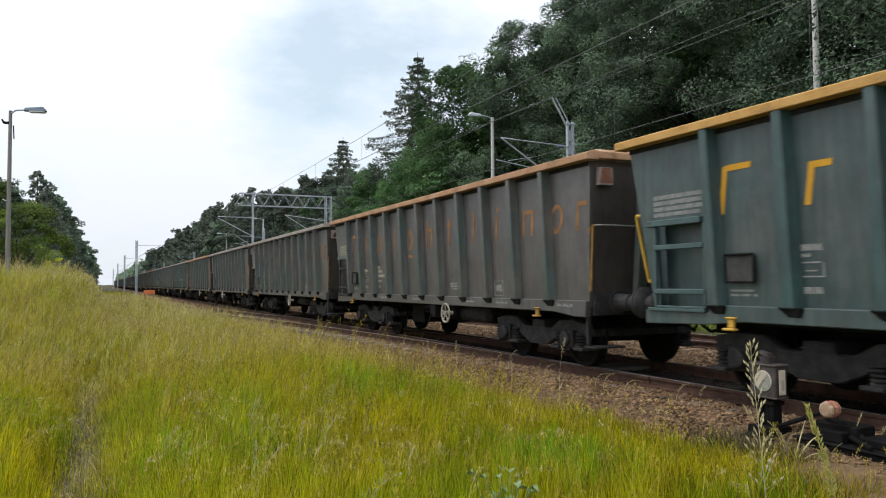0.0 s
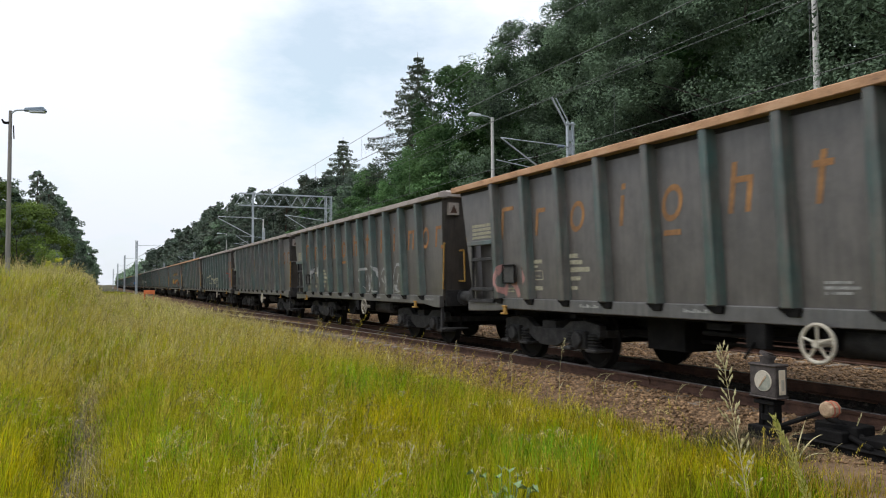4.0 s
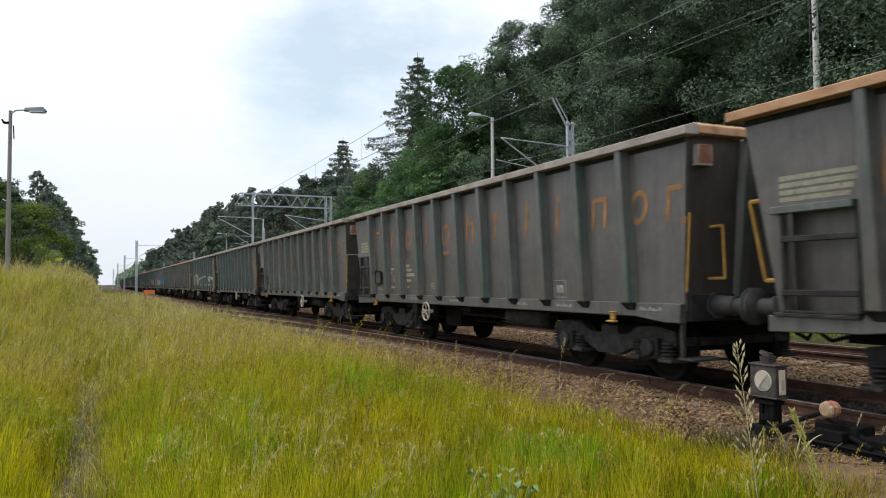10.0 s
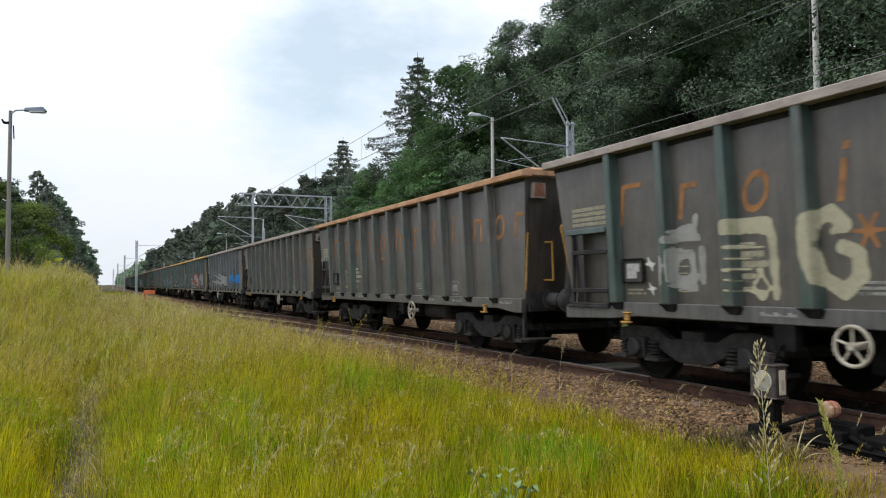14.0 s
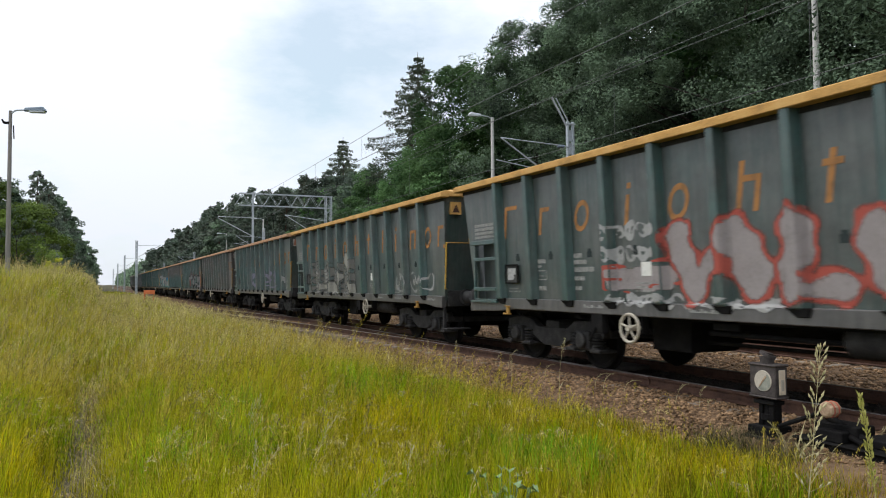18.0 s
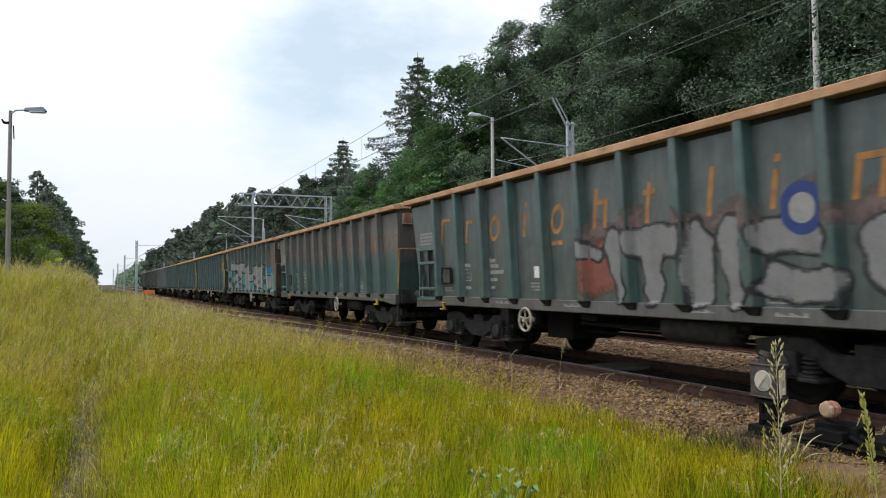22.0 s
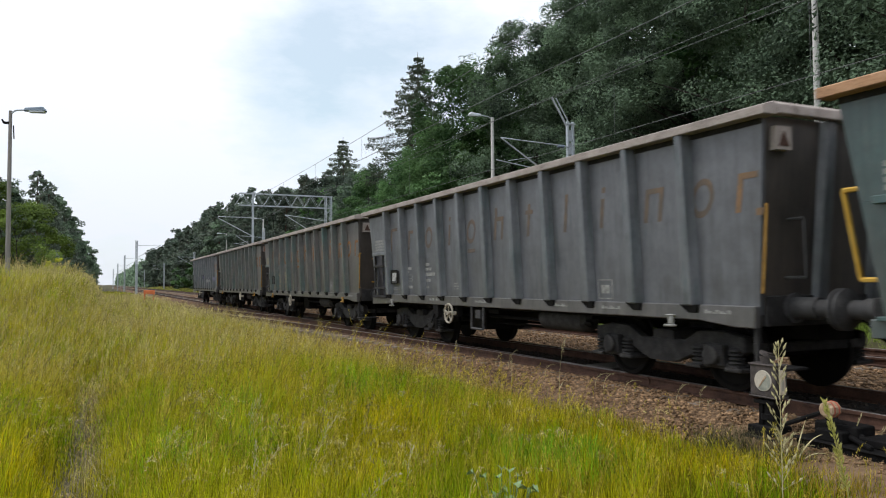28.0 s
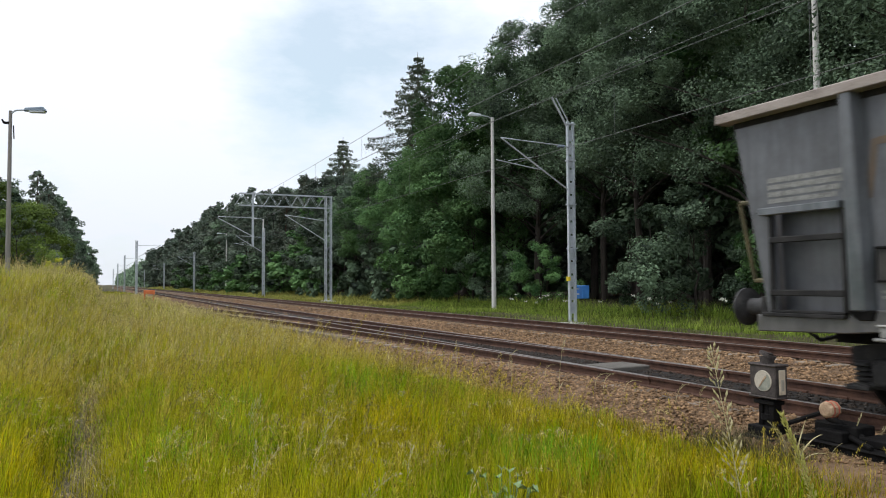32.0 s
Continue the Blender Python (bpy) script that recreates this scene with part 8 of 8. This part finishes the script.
def far_woods(name, x0, y0, y1, n, hgt, seed):
    """The wood's edge beyond a few hundred metres, where single trees blur together."""
    g = np.random.default_rng(seed)
    y = y0 + (y1 - y0) * g.uniform(0, 1, n) ** 1.2
    top = hgt * (0.85 + 0.12 * np.sin(y * 0.21) + 0.08 * np.sin(y * 0.57 + 2))
    z = g.uniform(0, 1, n) ** 0.8 * top
    x = x0 + np.sign(x0) * g.uniform(0, 9, n) + np.sign(x0) * 3 * (z / hgt) ** 2
    V, F = leaf_cards(np.stack([x, y, z], -1), np.tile([-0.6 * np.sign(x0), -0.4, 0.6], (n, 1)), 1.5, g)
    tagged(new(name, soup(name, V, F, M_LEAF)), "distant dark green forest edge along the line", "forest", kind="stuff")


far_woods("far_woods", 45.0, -30, 140, 5000, 9.0, 8)
far_woods("far_woods", 34.0, 130, 430, 7000, 9.0, 9)
far_woods("far_woods", 20.5, 380, 1300, 9000, 17.5, 5)
far_woods("far_woods", -4.5, 380, 1300, 9000, 15.0, 6)


# ---- single stalks that stand out ----
def spikelet(s, c, d, ln, w):
    """A pointed husk from c along d."""
    d = d.normalized()
    a = d.orthogonal().normalized() * w
    b = d.cross(a)
    m = c + d * ln * 0.4
    s.add([c, m + a, m + b, m - a, m - b, c + d * ln], [(0, 1, 2), (0, 2, 3), (0, 3, 4), (0, 4, 1), (5, 2, 1), (5, 3, 2), (5, 4, 3), (5, 1, 4)])


def long_leaf(s, c, turn, reach, rise, fall, width):
    """One arching grass leaf that starts at c."""
    last = None
    d, side = Vector((math.cos(turn), math.sin(turn), 0)), Vector((-math.sin(turn), math.cos(turn), 0.3))
    for k in range(7):
        u = k / 6
        p = c + d * reach * u + Vector((0, 0, rise * u - fall * u * u))
        w = side * width * (1 - u ** 2)
        if last:
            s.add([last[0], last[1], p + w, p - w], [(0, 1, 2, 3)])
        last = (p - w, p + w)


def stalk_mesh(h, head, seed, thick=0.004, spread=0.05, bend=0.0, step=0.03, husk=0.03, mat=None):
    """One tall grass stalk: pairs of short twigs with husks up its head; bend lets the tip nod over towards +x."""
    g = random.Random(seed)
    s = Shape()

    def axis(u):
        return Vector((0.02 * math.sin(u * 3 + seed) + bend * h * u ** 2.6, 0.008 * math.sin(5 * u + seed), h * (u - 0.55 * abs(bend) * u ** 4)))

    n = 9
    for i in range(n):
        s.rod(axis(i / n), axis((i + 1) / n), thick * (1.1 - 0.8 * i / n), 5, thick * (1.1 - 0.8 * (i + 1) / n))
    m = max(3, int(head / step))
    for k in range(m):
        f = k / m
        u = 1 - head / h * (1 - f)
        c = axis(u)
        up = (axis(min(1, u + 0.03)) - axis(u - 0.03)).normalized()
        for sgn in (-1, 1):
            if g.random() < 0.12:
                continue
            a = g.gauss(0, 0.55)
            out = Vector((sgn * math.cos(a), math.sin(a), 0))
            L = spread * (1.05 - 0.7 * f) * g.uniform(0.65, 1.15)
            d = (out + up * g.uniform(0.7, 1.3) * (1 + f)).normalized()
            e = c + d * L
            s.rod(c, e, thick * 0.25, 3)
            spikelet(s, e, d + up * 0.3, husk * g.uniform(0.7, 1.15), husk * 0.16)
            if L > husk:
                spikelet(s, c + d * L * 0.55, d + up * 0.8, husk * 0.8, husk * 0.14)
    spikelet(s, axis(0.99), axis(1.0) - axis(0.95), husk, husk * 0.15)
    if h > 0.7:
        long_leaf(s, axis(0.3), 0.6, 0.2, 0.3, 0.22, 0.004)
        long_leaf(s, axis(0.42), 3.4, 0.2, 0.26, 0.2, 0.004)
    return s.mesh("stalk", mat or M_HUSK)


M_HUSK = material("seed_husk", [(0.24, 0.22, 0.09), (0.42, 0.37, 0.19), (0.54, 0.48, 0.29)], 30, 0.7, bump=0.1)
M_SPIKE = material("green_spike", [(0.20, 0.22, 0.03), (0.36, 0.34, 0.08), (0.48, 0.43, 0.17)], 30, 0.7, bump=0.1)
SWAYING = []


def lone_stalk(x, y, z, h, head, seed, turn=0.0, tilt=0.0, label="tall pale green grass stalk with a seed head", **shape):
    th = empty("grass_stalk", pose(x, y, z, 0, tilt, turn))
    tagged(th, label, "grass stalk", "single stalks")
    part("seed_head", stalk_mesh(h, head, seed, **shape), th)
    return th


SWAYING.append(lone_stalk(2.45, 2.2, -0.42, 1.54, 0.58, 1, -25, 0, thick=0.0034, spread=0.072, step=0.027, husk=0.034))
SWAYING.append(lone_stalk(2.73, 1.83, -0.42, 1.40, 0.36, 4, -25, 0, "thick yellow-green grass stalk with a dense narrow seed head", thick=0.0045, spread=0.012, step=0.009, husk=0.026, bend=-0.035, mat=M_SPIKE))
for i, (x, y, h) in enumerate(((5.9, 13.4, 0.55), (5.7, 8.6, 0.95), (5.9, 16.8, 0.7), (5.8, 10.2, 0.5), (5.85, 18.5, 0.6), (5.8, 14.6, 0.62), (5.95, 12.3, 0.6))):
    lone_stalk(x, y, -0.40, h + 0.1, 0.24, 10 + i, -25, (i % 5 - 2) * 4, thick=0.0035, spread=0.03, bend=0.1 * (i % 3))
# short nodding stalks along the rail
for i, (y, h, bend) in enumerate(((9.05, 0.34, 0.75), (8.85, 0.3, 0.4), (8.4, 0.3, 0.8), (7.4, 0.36, 0.5), (7.0, 0.34, 0.35), (6.85, 0.2, 0.6), (10.4, 0.3, 0.5), (11.6, 0.42, 0.3), (12.1, 0.36, 0.6))):
    lone_stalk(6.6, y, -0.19, h, h * 0.5, 60 + i, -25 + 9 * (i % 3), 0, "short dry grass stalk nodding beside the rail", thick=0.003, spread=0.022, step=0.016, husk=0.02, bend=bend)
# dry stalks and long leaves round the lever housing
for i, (x, y, h, tilt, bend) in enumerate(((5.88, 4.98, 0.6, -14, -0.2), (6.38, 4.78, 0.58, 3, 0.1), (6.48, 4.66, 0.62, 6, 0.25), (6.1, 4.9, 0.42, 4, 0.6), (5.95, 5.15, 0.4, 9, 0.7), (6.25, 4.62, 0.38, 8, 0.6),
                                           (6.05, 5.3, 0.46, 6, 0.5), (6.18, 5.0, 0.44, 2, 0.7), (6.02, 4.8, 0.36, 10, 0.65), (6.3, 4.95, 0.4, 5, 0.55))):
    lone_stalk(x, y, -0.42, h, h * 0.42, 40 + i, -25, tilt, "thin bleached grass stalk among the dark weeds", thick=0.0028, spread=0.012, step=0.014, husk=0.018, bend=bend)


def leaf_tuft(x, y, z, seed, leaves):
    """A tuft of long bleached leaves; each leaf: turn, reach, rise, fall."""
    th = empty("grass_tuft", pose(x, y, z))
    tagged(th, "tuft of long bleached grass leaves beside the switch stand", "grass tuft", "grass tufts")
    for turn, reach, rise, fall in leaves:
        s = Shape()
        long_leaf(s, Vector((0, 0, 0.02)), math.radians(turn), reach, rise, fall, 0.011)
        part("leaf", s.mesh("leaf", M_HUSK), th)


leaf_tuft(5.86, 5.02, -0.40, 1, ((155, 0.20, 0.62, 0.2), (150, 0.24, 0.36, 0.2), (-25, 0.3, 0.62, 0.3), (-40, 0.34, 0.44, 0.3), (160, 0.14, 0.5, 0.1), (-15, 0.16, 0.6, 0.12)))
leaf_tuft(6.06, 4.88, -0.42, 2, ((-20, 0.26, 0.5, 0.3), (-35, 0.34, 0.42, 0.34), (-60, 0.2, 0.5, 0.2), (170, 0.2, 0.34, 0.2)))
# pale panicles that stand out of the meadow
for i, (x, y, h) in enumerate(((1.45, 7.8, 0.72), (1.66, 6.3, 0.78), (0.94, 5.3, 0.78), (1.0, 5.4, 0.7), (0.44, 6.5, 0.74), (0.55, 6.4, 0.66), (0.5, 11.4, 0.8), (1.3, 12.2, 0.8), (1.42, 4.5, 0.74),
                               (1.52, 6.2, 0.7), (1.4, 7.95, 0.8), (2.1, 5.3, 0.66), (0.7, 9.3, 0.78), (2.5, 9.0, 0.75))):
    lone_stalk(x, y, float(ground_z(x, y)), h, 0.34, 80 + i, -25 + 25 * (i % 4), (i % 3 - 1) * 4, "pale straw grass stalk with a loose nodding panicle", thick=0.0022, spread=0.055, step=0.03, husk=0.024, bend=0.12 + 0.12 * (i % 3))


def broad_weed(x, y, seed, size=0.09):
    th = empty("weed", pose(x, y, float(ground_z(x, y)), 0, 0, seed * 50))
    tagged(th, "low grey-green weed with broad lobed leaves", "weed", "weeds")
    g = random.Random(seed)
    for k in range(11):
        a, r, z = g.uniform(0, math.tau), g.uniform(0.02, 0.2), g.uniform(0.2, 0.54)
        s = Shape()
        c, d = Vector((math.cos(a) * r, math.sin(a) * r, z)), Vector((math.cos(a), math.sin(a), 0.25)).normalized()
        w = Vector((-math.sin(a), math.cos(a), 0))
        L = size * g.uniform(0.6, 1.2)
        s.add([c, c + d * L * 0.4 + w * L * 0.42 + Vector((0, 0, 0.02)), c + d * L * 0.75 + w * L * 0.25, c + d * L * 1.1 - Vector((0, 0, 0.03)), c + d * L * 0.75 - w * L * 0.25,
               c + d * L * 0.4 - w * L * 0.42 + Vector((0, 0, 0.02))], [(0, 1, 2, 3), (0, 3, 4, 5)])
        s.rod((0, 0, 0), c, 0.004, 4)
        part("leaf", s.mesh("leaf", M_WEEDLEAF), th)


M_WEEDLEAF = material("grey_green_leaf", [(0.09, 0.15, 0.06), (0.15, 0.22, 0.09), (0.21, 0.28, 0.13)], 15, 0.7, bump=0.2)
for i, (x, y) in enumerate(((2.42, 4.38), (2.56, 4.5))):
    broad_weed(x, y, i + 1)


# ---- white umbels on the verge ----
def umbels():
    g = np.random.default_rng(77)
    n = 34
    x, y = g.uniform(18.6, 20.4, n), g.uniform(14, 34, n)
    h = g.uniform(0.5, 0.95, n)
    V, F = [], []
    k = 26
    a = g.uniform(0, math.tau, (n, k))
    r = g.uniform(0, 1, (n, k)) ** 0.5 * g.uniform(0.06, 0.13, (n, 1))
    C = np.stack([x[:, None] + r * np.cos(a), y[:, None] + r * np.sin(a), ground_z(x, y)[:, None] + h[:, None] + g.normal(0, 0.02, (n, k))], -1).reshape(-1, 3)
    V, F = leaf_cards(C, np.tile([-0.3, -0.2, 0.8], (len(C), 1)), 0.022, g)
    tagged(new("white_umbels", soup("white_umbels", V, F, M_BLOSSOM)), "white umbel flowers in the verge", "wildflowers", kind="stuff")
    ob = blades("umbel_stems", x, y, h + 0.03, np.full(n, 0.014), 0.01, 78, M_WEED, 2)
    tagged(ob, "green flower stems in the verge", "wildflowers", kind="stuff")


umbels()


# ---- what moves ----
def wagon_centre(k, t):
    return train_tail(t) + PITCH * k - HALF


def motions():
    for k, th in TRAIN.items():
        walk(th, [(t, pose(TRACK_A, wagon_centre(k, t), 0)) for t in range(33)])
        start = wagon_centre(k, 0)
        for w in WHEELSETS[k]:
            x, y, z = w.location
            rows = []
            for f in range(0, 961):
                c = wagon_centre(k, f / 30)
                if f in (0, 960) or -16 < c < 42:
                    turn = (start - c) / 0.455
                    if c >= 42:
                        turn = (start - 42) / 0.455 - 0.2
                    if c <= -16:
                        turn = (start + 16) / 0.455 + 0.2
                    rows.append((f / 30, Matrix.Translation((x, y, z)) @ Matrix.Rotation(turn, 4, "X")))
            walk(w, rows)
    # the two near stalks sway in the wind
    sway = [(0, -2.2, -13.8), (1, -2.6, -15.3), (2, -4.3, -15.9), (3, -6.7, -19.3), (6, -5.9, -18.5), (7, -3.2, -15.4), (8, -2.9, -16.1), (9, -5.0, -19.0), (10, -4.2, -16.2),
            (11, 1.1, -11.4), (12, 0.8, -11.0), (13, -1.9, -13.6), (14, -1.1, -11.7), (17, 3.5, -8.9), (18, 8.3, -5.4), (19, 11.2, 1.5), (20, 9.0, 0.5), (21, 7.6, 0.5), (22, 1.6, -5.1),
            (23, 0.7, -12.3), (24, 5.2, -2.6), (25, 0.1, -10.0), (28, 2.0, -11.0), (29, 2.4, -9.3), (30, 1.9, -10.5), (31, -0.8, -13.7), (32, -8.1, -18.0)]
    for k, th in enumerate(SWAYING):
        home = th.matrix_basis.copy()
        walk(th, [(row[0], home @ pose(0, 0, 0, 0, row[1 + k], 0)) for row in sway])


motions()
